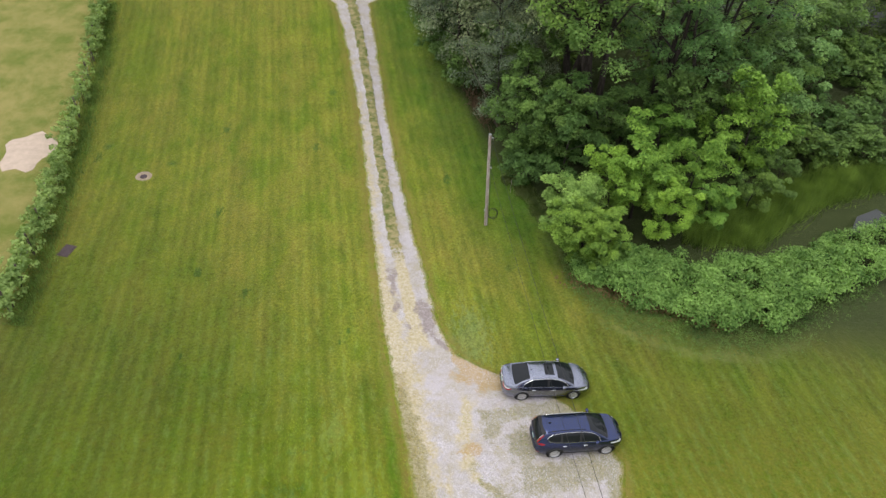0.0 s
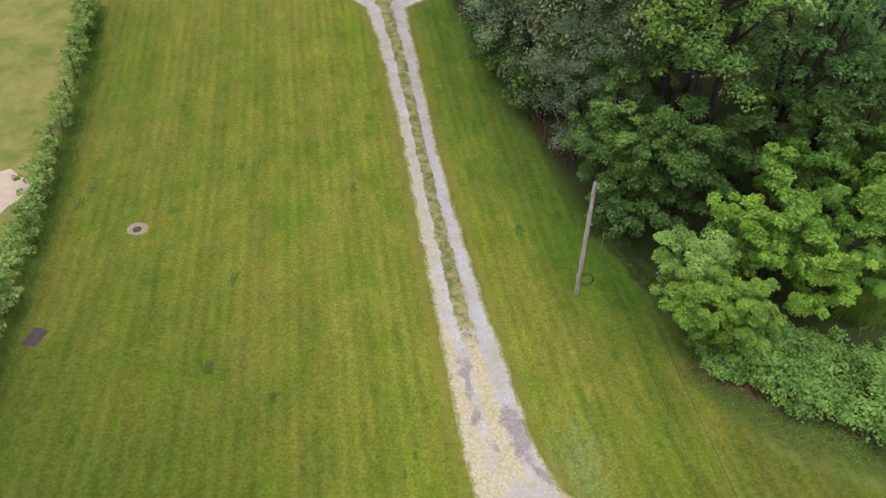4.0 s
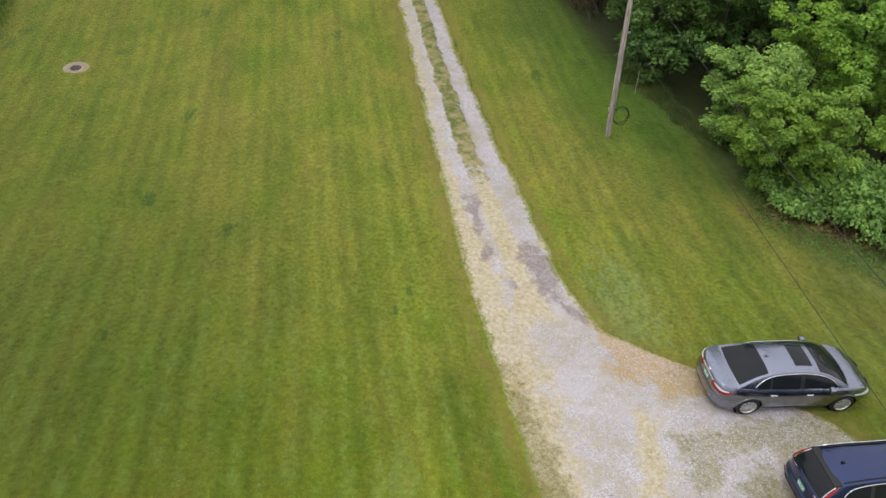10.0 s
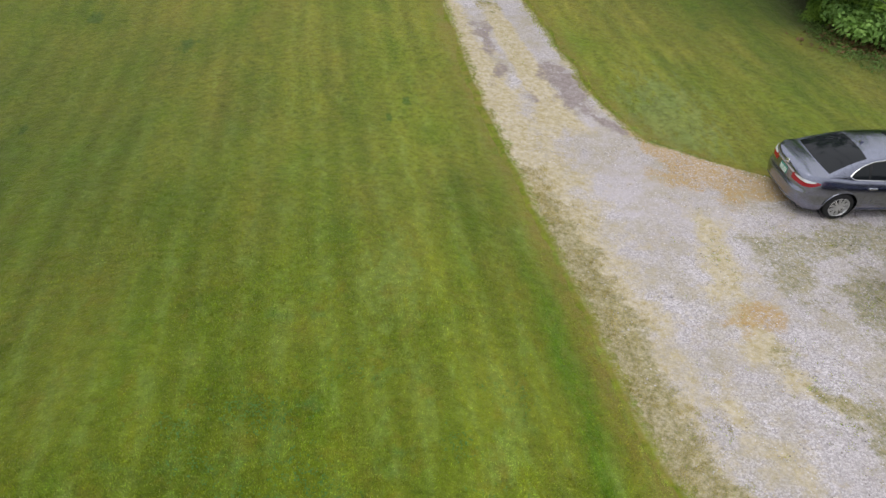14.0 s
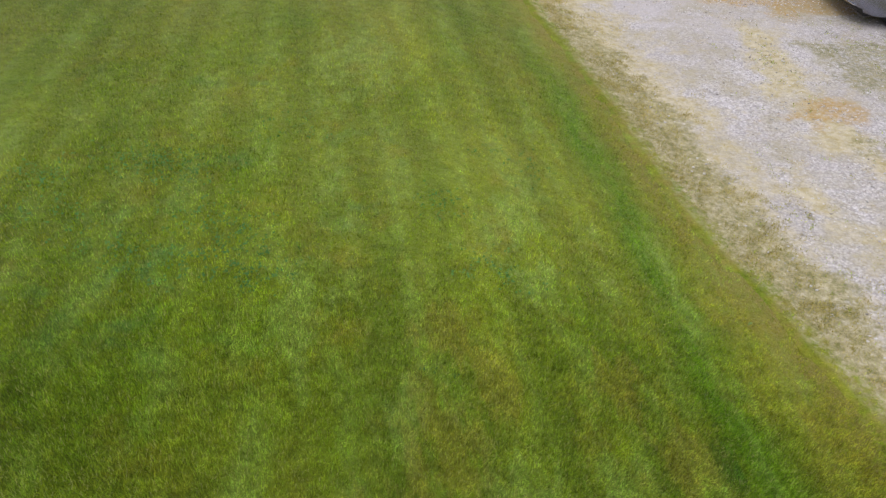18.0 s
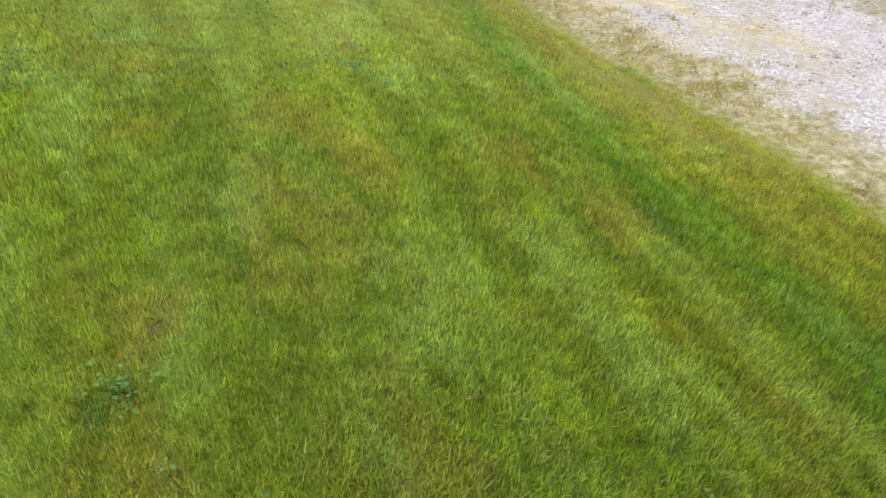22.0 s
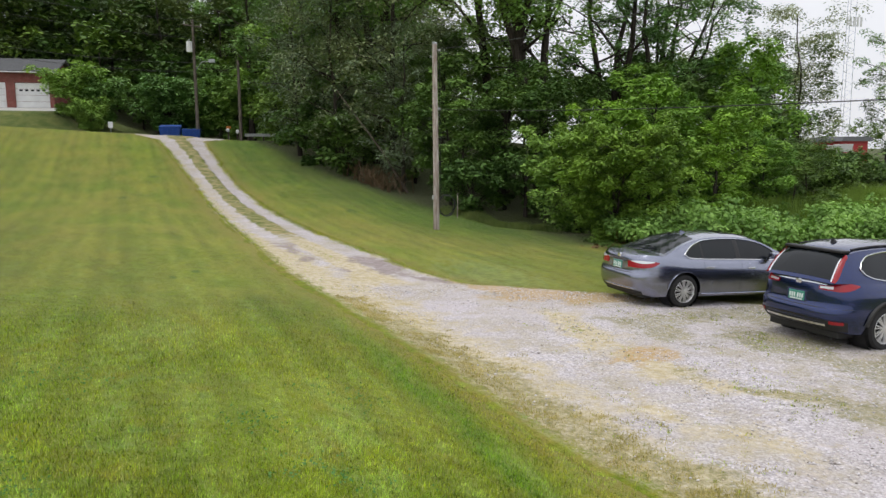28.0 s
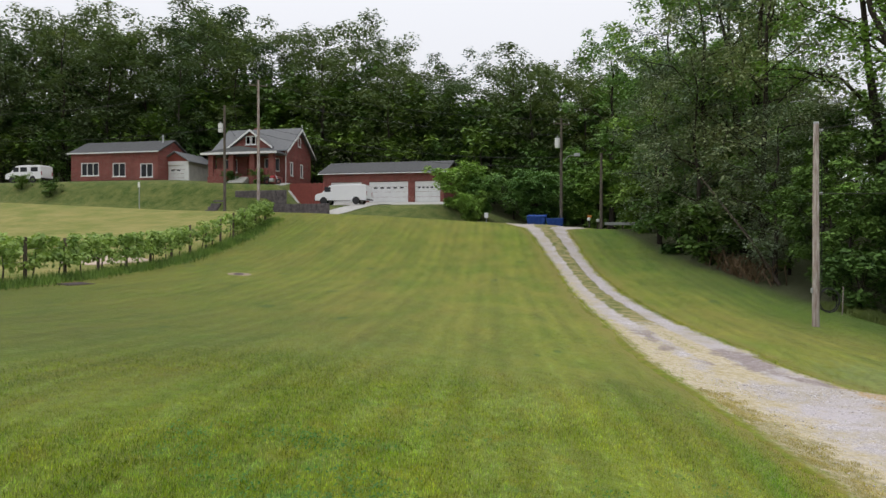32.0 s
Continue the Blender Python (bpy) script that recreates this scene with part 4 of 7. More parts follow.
for k in range(2):
    tree_kind(f"shrub{k}", "shrub", "dense green shrub at the foot of the wood", "shrub", "leaf", "shrubs",
              seed=70 + k, tall=2.8, wide=1.9, bare=0.02, limbs=9, twigs=4, per=38, clump=0.46, size=0.155, trunk=0.05, forks=2)
for k in range(4):
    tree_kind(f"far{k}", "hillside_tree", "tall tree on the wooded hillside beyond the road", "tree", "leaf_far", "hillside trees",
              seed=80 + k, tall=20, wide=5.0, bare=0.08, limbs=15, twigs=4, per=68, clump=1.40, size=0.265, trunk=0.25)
tree_kind("dark", "dark_tree", "dark dense evergreen-looking tree on the hillside", "tree", "leaf_dark", "hillside trees",
          seed=91, tall=19, wide=4.6, bare=0.1, limbs=14, twigs=4, per=56, clump=1.2, size=0.40, trunk=0.25)

rng = random.Random(5)
CAM_END = (-4.2, 11.3)


def bearing(x, y):
    return math.degrees(math.atan2(x - CAM_END[0], y - CAM_END[1]))


# the wood on the sloping ground beside the drive
planted = []


def clear_of(x, y, d):
    return all((x - a) ** 2 + (y - b) ** 2 > d * d for a, b in planted)


for key, x, y, turn, scale, tall in (
    ("feather0", 4.6, 55.0, 20, 1.0, 1.22), ("feather1", 2.4, 60.0, 140, 1.0, 1.25), ("feather0", 7.6, 52.5, 250, 0.5, 1.2), ("feather1", 4.4, 51.0, 70, 0.6, 0.95), ("feather0", 1.6, 57.5, 310, 0.72, 1.1), ("feather1", -0.4, 63.5, 200, 0.7, 1.1),
    ("open0", 10.0, 50.8, 30, 1.0, 1.12), ("open1", 11.8, 48.3, 100, 0.95, 1.1), ("open0", 4.8, 60.5, 200, 0.95, 1.15), ("open1", 16.5, 49.5, 10, 0.85, 1.0), ("open0", 19.6, 49.6, 140, 0.80, 0.92), ("open1", 22.4, 53.5, 260, 0.7, 0.95),
    ("under2", 26.5, 51.0, 60, 0.8, 0.9), ("tall2", 0.2, 68.0, 220, 0.85, 1.1), ("tall0", -3.5, 83.0, 160, 0.95, 1.0), ("under0", 12.0, 57.5, 300, 0.9, 0.95),
    ("lime0", 13.6, 40.4, 0, 1.0, 1.0), ("lime1", 17.4, 40.6, 90, 0.85, 1.0), ("lime0", 16.0, 44.5, 200, 0.9, 0.9), ("lime1", 22.4, 45.0, 310, 1.1, 1.15), ("under1", 5.7, 45.6, 30, 0.72, 1.0),
):
    planted.append((x, y))
    plant(key, x, y, turn, scale, tall=tall)
for i in range(900):
    x, y = rng.uniform(-6, 66), rng.uniform(45, 108)
    if x < float(wood_foot(min(y, 70))) + 3.5 or (y > 68 and y < 79 and x < 3) or not clear_of(x, y, 4.6):
        continue
    b = bearing(x, y)
    if b > 42 or (15 < x < 34 and y < 49) or (b > 36 and y > 74) or (b > 12 and y > 80):
        continue
    planted.append((x, y))
    if b < 12:
        plant(f"tall{rng.randrange(4)}", x, y, rng.uniform(0, 360), rng.uniform(0.8, 1.0), tall=rng.uniform(0.9, 1.1))
    else:
        low = 0.62 if b > 36 else 1.0
        deep = x > float(wood_foot(min(y, 70))) + 9 and y > 54
        plant(f"thicket{rng.randrange(2)}" if deep else f"under{rng.randrange(3)}", x, y, rng.uniform(0, 360), rng.uniform(0.62, 0.88) * low, tall=rng.uniform(0.9, 1.1))
# the leafy edge
for y in np.arange(43.5, 69, 2.1):
    x = float(wood_foot(y)) + 1.5 + rng.uniform(-0.3, 0.6)
    if y > 52 and rng.random() < 0.4:
        plant(f"shrub{rng.randrange(2)}", x, y, rng.uniform(0, 360), rng.uniform(0.8, 1.35))
for y in np.arange(44, 69, 3.2):
    x = float(wood_foot(y)) + 3.6 + rng.uniform(-0.5, 0.9)
    plant(f"under{rng.randrange(3)}", x, y, rng.uniform(0, 360), rng.uniform(0.7, 1.1))
for x, y, s in ((8.5, 45.5, 0.75), (11.5, 46.5, 0.72), (14, 48, 0.75), (18.5, 47.5, 0.9), (22, 49.5, 0.9), (26, 50, 1.0), (28.5, 54, 1.0), (31, 58, 1.1), (34.5, 62, 1.0)):
    plant(f"under{rng.randrange(3)}", x, y, rng.uniform(0, 360), s)

# the hillside beyond the road
for i in range(1600):
    x, y = rng.uniform(-135, 25), rng.uniform(95, 128)
    if not clear_of(x, y, 6.6) or (y < 98 and -58 < x < -8):
        continue
    planted.append((x, y))
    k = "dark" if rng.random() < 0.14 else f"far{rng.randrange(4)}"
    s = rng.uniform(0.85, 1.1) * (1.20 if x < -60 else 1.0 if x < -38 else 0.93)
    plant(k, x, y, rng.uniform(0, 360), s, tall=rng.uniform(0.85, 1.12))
for x in np.arange(-120, 20, 4.2):
    y = 96.5 + rng.uniform(-1, 1.5)
    plant(f"thicket{rng.randrange(2)}", x, y, rng.uniform(0, 360), rng.uniform(0.8, 1.2), label="leafy tree at the foot of the wooded hillside")
for x in np.arange(-64, 14, 4.6):
    for y in (104.0, 110.0):
        plant(f"thicket{rng.randrange(2)}", x + rng.uniform(-1.5, 1.5), y + rng.uniform(-1.5, 1.5), rng.uniform(0, 360), rng.uniform(1.25, 1.6), label="leafy undergrowth tree on the wooded hillside")
for i in range(150):
    x, y = rng.uniform(-130, 22), rng.uniform(99, 118)
    if clear_of(x, y, 3.4):
        planted.append((x, y))
        plant(f"thicket{rng.randrange(2)}", x, y, rng.uniform(0, 360), rng.uniform(1.0, 1.5), label="leafy undergrowth tree on the wooded hillside")


# ---- cars ----
def lerp(x, *stops):
    return float(np.interp(x, [s[0] for s in stops], [s[1] for s in stops]))


class Curve:
    """A smooth line through stops that never overshoots them."""

    def __init__(self, *stops):
        self.x = [float(s[0]) for s in stops]
        self.y = [float(s[1]) for s in stops]
        n = len(stops)
        d = [(self.y[i + 1] - self.y[i]) / (self.x[i + 1] - self.x[i]) for i in range(n - 1)]
        self.m = [d[0]] + [0.0 if d[i - 1] * d[i] <= 0 else 2 * d[i - 1] * d[i] / (d[i - 1] + d[i]) for i in range(1, n - 1)] + [d[-1]]

    def __call__(self, v):
        x, y, m = self.x, self.y, self.m
        if v <= x[0]:
            return y[0]
        if v >= x[-1]:
            return y[-1]
        i = max(k for k in range(len(x) - 1) if x[k] <= v)
        h = x[i + 1] - x[i]
        t = (v - x[i]) / h
        return (1 + 2 * t) * (1 - t) ** 2 * y[i] + t * (1 - t) ** 2 * h * m[i] + t * t * (3 - 2 * t) * y[i + 1] + t * t * (t - 1) * h * m[i + 1]


def closed_sheet(outer, inner):
    """A thin solid between two grids of points."""
    s, nx, nu = Shape(), len(outer) - 1, len(outer[0]) - 1
    m, k = nu + 1, (nx + 1) * (nu + 1)
    s.v = [tuple(p) for g in (outer, inner) for row in g for p in row]
    for i in range(nx):
        for j in range(nu):
            a = i * m + j
            s.f += [(a, a + 1, a + m + 1, a + m), (k + a, k + a + m, k + a + m + 1, k + a + 1)]
    for i in range(nx):
        for j in (0, nu):
            a = i * m + j
            s.f.append((a, a + m, k + a + m, k + a))
    for j in range(nu):
        for i in (0, nx):
            a = i * m + j
            s.f.append((a, a + 1, k + a + 1, k + a))
    return s


class CarShape:
    """Rounded car surfaces from a few profiles. x runs from the rear bumper (0) to the front (long)."""

    def __init__(self, long, wide, rear_axle, front_axle, wheel_r, deck, cabin, roof_x, sill, tail_in, nose_in):
        self.long, self.wide, self.ra, self.fa, self.wr = long, wide, rear_axle, front_axle, wheel_r
        self.deck, self.cabin, self.roof_x, self.sill = Curve(*deck), Curve(*cabin), roof_x, sill
        self.cab0, self.cab1 = cabin[0][0], cabin[-1][0]
        self.tail_in, self.nose_in = Curve(*tail_in), Curve(*nose_in)
        L = long
        self.plan = Curve((0, 0.34), (0.015, 0.50), (0.05, 0.66), (0.12, 0.80), (0.26, 0.90), (0.5, 0.965), (0.9, 0.995), (1.4, 1.0), (L - 1.5, 1.0), (L - 0.95, 0.985), (L - 0.55, 0.93), (L - 0.28, 0.83), (L - 0.11, 0.67), (L - 0.03, 0.47), (L, 0.26))
        self.flank = Curve((0, 0.925), (0.10, 0.955), (0.30, 0.990), (0.52, 1.0), (0.68, 0.992), (0.76, 0.984), (0.82, 0.966), (0.92, 0.935), (1.0, 0.895))
        # the outline in plan, from the middle of the tail round one side
        xs = [0.0] + [L * (1 - math.cos(math.pi * k / 240)) / 2 for k in range(241)]
        self.line = [(x, self.half(x) if i else 0.0) for i, x in enumerate(xs)]
        self.far = [0.0]
        for a, b in zip(self.line, self.line[1:]):
            self.far.append(self.far[-1] + math.hypot(b[0] - a[0], b[1] - a[1]))

    def half(self, x):
        return self.wide / 2 * self.plan(x)

    def low(self, x):
        z = self.sill + 0.05 * max(0, 1 - x / 0.3) + 0.03 * max(0, 1 - (self.long - x) / 0.3)
        for a in (self.ra, self.fa):
            d, r = abs(x - a), self.wr + 0.055
            if d < r:
                z = max(z, self.wr + math.sqrt(r * r - d * d))
        return z

    def shifted(self, x, z):
        """The tail and the nose draw in by height."""
        return x + self.tail_in(z) * max(0.0, 1 - x / 0.6) - self.nose_in(z) * max(0.0, 1 - (self.long - x) / 0.6)

    def side_y(self, x, z):
        top = self.deck(x)
        return self.half(x) * self.flank((z - self.sill) / max(0.05, top - self.sill))

    def body(self):
        L = self.long
        ends = (0, 0.006, 0.015, 0.03, 0.05, 0.08, 0.12, 0.17, 0.23, 0.30, 0.38)
        arch = [c + s * (self.wr + 0.055) * k for c in (self.ra, self.fa) for s in (-1, 1) for k in (1.001, 0.999, 0.97, 0.9, 0.75)]
        xs = sorted({round(v, 4) for v in list(ends) + [L - e for e in ends] + list(np.arange(0.45, L - 0.4, 0.07)) + arch})
        s, nside, ntop = Shape(), 16, 8
        n = nside + ntop
        for x in xs:
            z1 = self.deck(x)
            z0 = min(self.low(x), z1 - 0.03)
            ring = []
            for i in range(nside):
                z = z0 + (z1 - z0) * (i / (nside - 1)) ** 0.85
                ring.append((self.shifted(x, z), self.side_y(x, z), z))
            xe, ye, ze = ring[-1]
            for i in range(1, ntop + 1):
                u = i / ntop
                ring.append((xe, ye * (1 - u) if i < ntop else 0.0, ze + 0.045 * math.sin(u * math.pi / 2) * min(1.0, 0.25 + x / 0.4, 0.25 + (L - x) / 0.4)))
            s.v += [(a, -b, c) for a, b, c in ring] + ring
        for i in range(len(xs) - 1):
            for side in (0, 1):
                o, p = i * 2 * n + side * n, (i + 1) * 2 * n + side * n
                for j in range(n - 1):
                    s.f.append((o + j, p + j, p + j + 1, o + j + 1) if side == 0 else (o + j, o + j + 1, p + j + 1, p + j))
            o, p = i * 2 * n, (i + 1) * 2 * n
            s.f.append((o, o + n, p + n, p))
        for i in (0, len(xs) - 1):
            o = i * 2 * n
            s.f += [(o + j, o + j + 1, o + n + j + 1, o + n + j) for j in range(n - 1)]
        bm = bmesh.new()
        vs = [bm.verts.new(p) for p in s.v]
        for f in s.f:
            try:
                bm.faces.new([vs[k] for k in f])
            except ValueError:
                pass
        bmesh.ops.remove_doubles(bm, verts=bm.verts[:], dist=0.0006)
        bmesh.ops.recalc_face_normals(bm, faces=bm.faces[:])
        me = bpy.data.meshes.new("body")
        bm.to_mesh(me)
        bm.free()
        me.polygons.foreach_set("use_smooth", [True] * len(me.polygons))
        me.set_sharp_from_angle(angle=radians(42))
        return me

    def skin(self, side, d, z, out=0.0):
        """A point on the body at a distance round from the middle of the tail (or of the nose, if d is negative)."""
        total = self.far[-1]
        d = d if d >= 0 else total + d
        x, y = np.interp(d, self.far, [p[0] for p in self.line]), np.interp(d, self.far, [p[1] for p in self.line])
        a = (np.interp(d - 0.02, self.far, [p[0] for p in self.line]), np.interp(d - 0.02, self.far, [p[1] for p in self.line]))
        b = (np.interp(d + 0.02, self.far, [p[0] for p in self.line]), np.interp(d + 0.02, self.far, [p[1] for p in self.line]))
        t = Vector((b[0] - a[0], b[1] - a[1])).normalized()
        f = self.flank((z - self.sill) / max(0.05, self.deck(x) - self.sill))
        return Vector((self.shifted(x, z) - t.y * out, side * (y * f + t.x * out), z))

    def patch(self, side, d0, d1, low, high, out=0.008, n=16, rows=4, thick=0.03):
        """A lamp, strip or panel that lies on the body."""
        ds = [d0 + (d1 - d0) * i / n for i in range(n + 1)]
        grid = [[(d, low(d) + (high(d) - low(d)) * j / rows) for j in range(rows + 1)] for d in ds]
        return closed_sheet([[self.skin(side, d, z, out) for d, z in row] for row in grid], [[self.skin(side, d, z, out - thick) for d, z in row] for row in grid])

    def cabin_point(self, x, side, u):
        """side: -1 or 1; u from 0 at the belt to 1 at the roof's edge and 2 at the middle."""
        zb, zr = self.deck(x) - 0.015, self.cabin(x)
        hb = self.half(x) * 0.885
        rise = max(0.0, zr - zb)
        hr = hb - 0.44 * rise
        ze = zb + rise * 0.90
        if u <= 1:
            y = hb + (hr - hb) * max(0.0, u) ** 1.2
            z = zb + (ze - zb) * u
        else:
            w = u - 1
            y, z = hr * (1 - w), ze + (zr - ze) * math.sin(min(1, w * 1.6) * math.pi / 2) + 0.02 * math.sin(w * math.pi / 2)
        k = 1 - (y / max(0.1, self.wide / 2)) ** 2
        a, b = self.roof_x
        x += 0.16 * k * max(0.0, (x - b) / (self.cab1 - b)) - 0.10 * k * max(0.0, (a - x) / (a - self.cab0))
        return Vector((x, side * y, z))

    def raised(self, x, side, u, out):
        p = self.cabin_point(x, side, u)
        mid = Vector((p.x, 0, self.deck(x) - 0.1))
        d = Vector((0.25 * (p.x - (self.cab0 + self.cab1) / 2), p.y - mid.y, p.z - mid.z)).normalized()
        return p + d * out

    def sheet(self, x0, x1, u0, u1, side, out=0.0, nx=14, nu=8):
        """A curved piece of the cabin's skin, standing out by a little; u0 and u1 may follow x."""
        lo = u0 if callable(u0) else (lambda x: u0)
        hi = u1 if callable(u1) else (lambda x: u1)
        grid = [[(x, lo(x) + (hi(x) - lo(x)) * j / nu) for j in range(nu + 1)] for x in (x0 + (x1 - x0) * i / nx for i in range(nx + 1))]
        return closed_sheet([[self.raised(x, side, u, out) for x, u in row] for row in grid], [[self.raised(x, side, u, out - 0.02) for x, u in row] for row in grid])


def add_wheel(car, x, y, r, side, spokes, rim_label):
    tyre = Shape()
    w = 0.215
    prof = [(r * 0.70, -w / 2), (r * 0.90, -w / 2), (r * 0.985, -w * 0.38), (r, -w * 0.2), (r, w * 0.2), (r * 0.985, w * 0.38), (r * 0.90, w / 2), (r * 0.70, w / 2)]
    at = Matrix.Translation((x, y, r))
    tyre.lathe(prof, 28, at)
    wheel = part("wheel", tyre, "rubber", car, "black tyre on bright alloy rim", True)
    rim = Shape()
    o = side * w / 2
    rim.lathe([(r * 0.715, o * 0.98), (r * 0.69, o * 1.04), (r * 0.655, o * 0.8), (r * 0.62, o * 0.2)], 28, at)
    for k in range(spokes):
        m = at @ Matrix.Rotation(2 * math.pi * (k + 0.3) / spokes, 4, "Y")
        for tilt in (-0.11, 0.11):
            rim.box(r * 0.12, r * 0.68, o * 0.80 - 0.012, o * 0.80 + 0.012, -0.0095, 0.0095, m @ Matrix.Rotation(tilt, 4, "Y"))
    rim.lathe([(0.001, o * 0.93), (r * 0.12, o * 0.93), (r * 0.18, o * 0.80), (r * 0.18, o * 0.60)], 16, at)
    part("rim", rim, "alloy", wheel, rim_label, True)
    back = Shape().lathe([(0.001, o * 0.25), (r * 0.62, o * 0.25), (r * 0.62, o * 0.20), (0.001, o * 0.20)], 24, at)
    part("brake", back, "black", wheel, "dark brake disc")


def both(build):
    """The same piece on either side of the middle, as one mesh."""
    s = Shape()
    for side in (-1, 1):
        q = build(side)
        s.add(q.v, q.f)
    return s


def build_car(spec, name, label, m, group="parked cars"):
    cs = CarShape(*spec["shape"])
    L, W, paint = cs.long, cs.wide, spec["paint"]
    car = thing(name, label, "car", m, group)
    part("body", cs.body(), paint, car)
    ra0, ra1 = cs.roof_x
    cab0, cab1 = cs.cab0, cs.cab1
    roof_ob = part("roof", both(lambda side: cs.sheet(cab0, cab1, 0, 2, side, 0.0, 44, 18)), paint, car, "", True)
    part("windscreen", both(lambda side: cs.sheet(ra1 + 0.03, cab1 - 0.05, 1.10, 2, side, 0.006, 14, 8)), "glass", car, "dark tinted window glass", True)
    part("rear_window", both(lambda side: cs.sheet(spec["rear_glass"][0], spec["rear_glass"][1], spec["rear_glass"][2], 2, side, 0.006, 14, 8)), "glass", car, "dark tinted rear window", True)
    lo, hi = Curve(*spec["dlo_low"]), Curve(*spec["dlo_high"])
    for side in (-1, 1):
        for a, b in spec["windows"]:
            part("side_window", cs.sheet(a, b, lo, hi, side, 0.006, 18, 6), "glass", car, "dark tinted window glass", True)
        for a, b in spec["pillars"]:
            part("pillar", cs.sheet(a, b, lo, hi, side, 0.008, 3, 6), "black", car, "", True)
        x0, x1 = spec["dlo_low"][0][0], spec["dlo_low"][-1][0]
        ring = [(x, lo(x)) for x in np.linspace(x0, x1, 34)] + [(x, hi(x)) for x in np.linspace(x1, x0, 40)]
        trim = Shape().tube([cs.raised(x, side, u, 0.010) for x, u in ring], 0.011, 5, False)
        part("window_trim", trim, "chrome", car, "chrome window trim", True)
        # door seams, handles, sill
        for x in spec["seams"]:
            zs = np.linspace(cs.sill + 0.10, cs.deck(x) - 0.03, 12)
            part("door_seam", Shape().tube([(x + 0.05 * math.sin((z - 0.3) * 2.2), side * (cs.side_y(x, z) - 0.001), z) for z in zs], 0.0040, 4), "black", car)
        for x in spec["handles"]:
            z = cs.deck(x) - 0.15
            y = cs.side_y(x, z)
            part("door_handle", Shape().soft_box(x - 0.10, x + 0.10, side * y - 0.03, side * y + 0.03, z - 0.018, z + 0.018, 0.012), "chrome", car, "bright door handle", True)
        xs = np.linspace(cs.ra + cs.wr + 0.10, cs.fa - cs.wr - 0.10, 8)
        part("sill_trim", Shape().tube([(x, side * (cs.side_y(x, cs.sill + 0.06) + 0.002), cs.sill + 0.05) for x in xs], 0.014, 6), spec["sill_mat"], car, "", True)
        # mirrors
        mx = spec["mirror"]
        my, mz = cs.half(mx) * 0.90, cs.deck(mx) + 0.05
        mir = part("wing_mirror", Shape().soft_box(mx - 0.07, mx + 0.09, side * (my + 0.13) - 0.10, side * (my + 0.13) + 0.10, mz - 0.01, mz + 0.13, 0.045), paint, car, "", True)
        part("mirror_arm", Shape().tube([(mx + 0.03, side * (my - 0.04), mz - 0.02), (mx + 0.02, side * (my + 0.08), mz + 0.03)], 0.022, 6), "black", mir)
        # lamps
        t = spec["tail"]
        tail = part("tail_lamp", cs.patch(side, t["from"], t["to"], Curve(*t["low"]), Curve(*t["high"]), 0.012, 20, 4), "red", car, "red tail lamp", True)
        c = t["clear"]
        part("clear_lens", cs.patch(side, c["from"], c["to"], Curve(*c["low"]), Curve(*c["high"]), 0.016, 12, 3), "lens", tail, "clear strip in the red lamp", True)
        f0, f1 = spec["head"]
        part("headlamp", cs.patch(side, -1.15, -0.50, Curve((-1.15, f1 - 0.05), (-0.5, f0)), Curve((-1.15, f1), (-0.5, f1 - 0.02)), 0.008), "lens", car, "clear headlamp", True)
        for x in (cs.ra, cs.fa):
            add_wheel(car, x, side * (W / 2 - 0.115), cs.wr, side, spec["spokes"], "bright many-spoked alloy rim")
            r = cs.wr + 0.062
            arch = Shape().tube([(x + r * math.cos(t), side * (cs.side_y(x, cs.wr + r * max(0.05, math.sin(t))) - 0.004), cs.wr + r * math.sin(t)) for t in np.linspace(0.12, math.pi - 0.12, 17)], 0.012 if not spec.get("cladding") else 0.034, 5)
            part("arch_trim", arch, "black" if spec.get("cladding") else paint, car, "", True)
            well = Shape().lathe([(cs.wr + 0.06, -0.16), (cs.wr + 0.06, 0.16)], 20, Matrix.Translation((x, side * (W / 2 - 0.22), cs.wr)))
            part("wheel_well", well, "black", car)
    # tail: bumper joint, strips, plate, badge
    part("bumper_joint", both(lambda side: cs.patch(side, 0, 1.02, lambda d: spec["joint"] + 0.02 * d, lambda d: spec["joint"] + 0.02 * d + 0.008, 0.002, 20, 1, 0.02)), "black", car)
    z0, z1, reach = spec["lower"]
    part("lower_bumper", both(lambda side: cs.patch(side, 0, reach, lambda d: z0, lambda d: z1 - 0.03 * d, 0.006, 20, 2)), "black", car, "", True)
    z0, z1, reach = spec["strip"]
    part("bumper_strip", both(lambda side: cs.patch(side, 0, reach, lambda d: z0 + 0.02 * d, lambda d: z1 + 0.015 * d, 0.018, 16, 1)), "chrome", car, "bright lower bumper strip", True)
    part("underside", Shape().soft_box(0.25, L - 0.3, -W / 2 + 0.25, W / 2 - 0.25, 0.17, 0.30, 0.03), "black", car)
    tz = spec["plate_z"]
    px = float(cs.skin(1, 0.05, tz).x) - 0.008
    surround = part("plate_surround", Shape().soft_box(px - 0.002, px + 0.03, -0.20, 0.20, tz - 0.10, tz + 0.10, 0.01), spec["surround"], car)
    plate = part("number_plate", Shape().soft_box(px - 0.012, px + 0.02, -0.155, 0.155, tz - 0.078, tz + 0.078, 0.006), "platemat", car, "green number plate")
    part("plate_band", Shape().box(px - 0.015, px - 0.010, -0.12, 0.12, tz - 0.068, tz - 0.048), "platebar", plate)
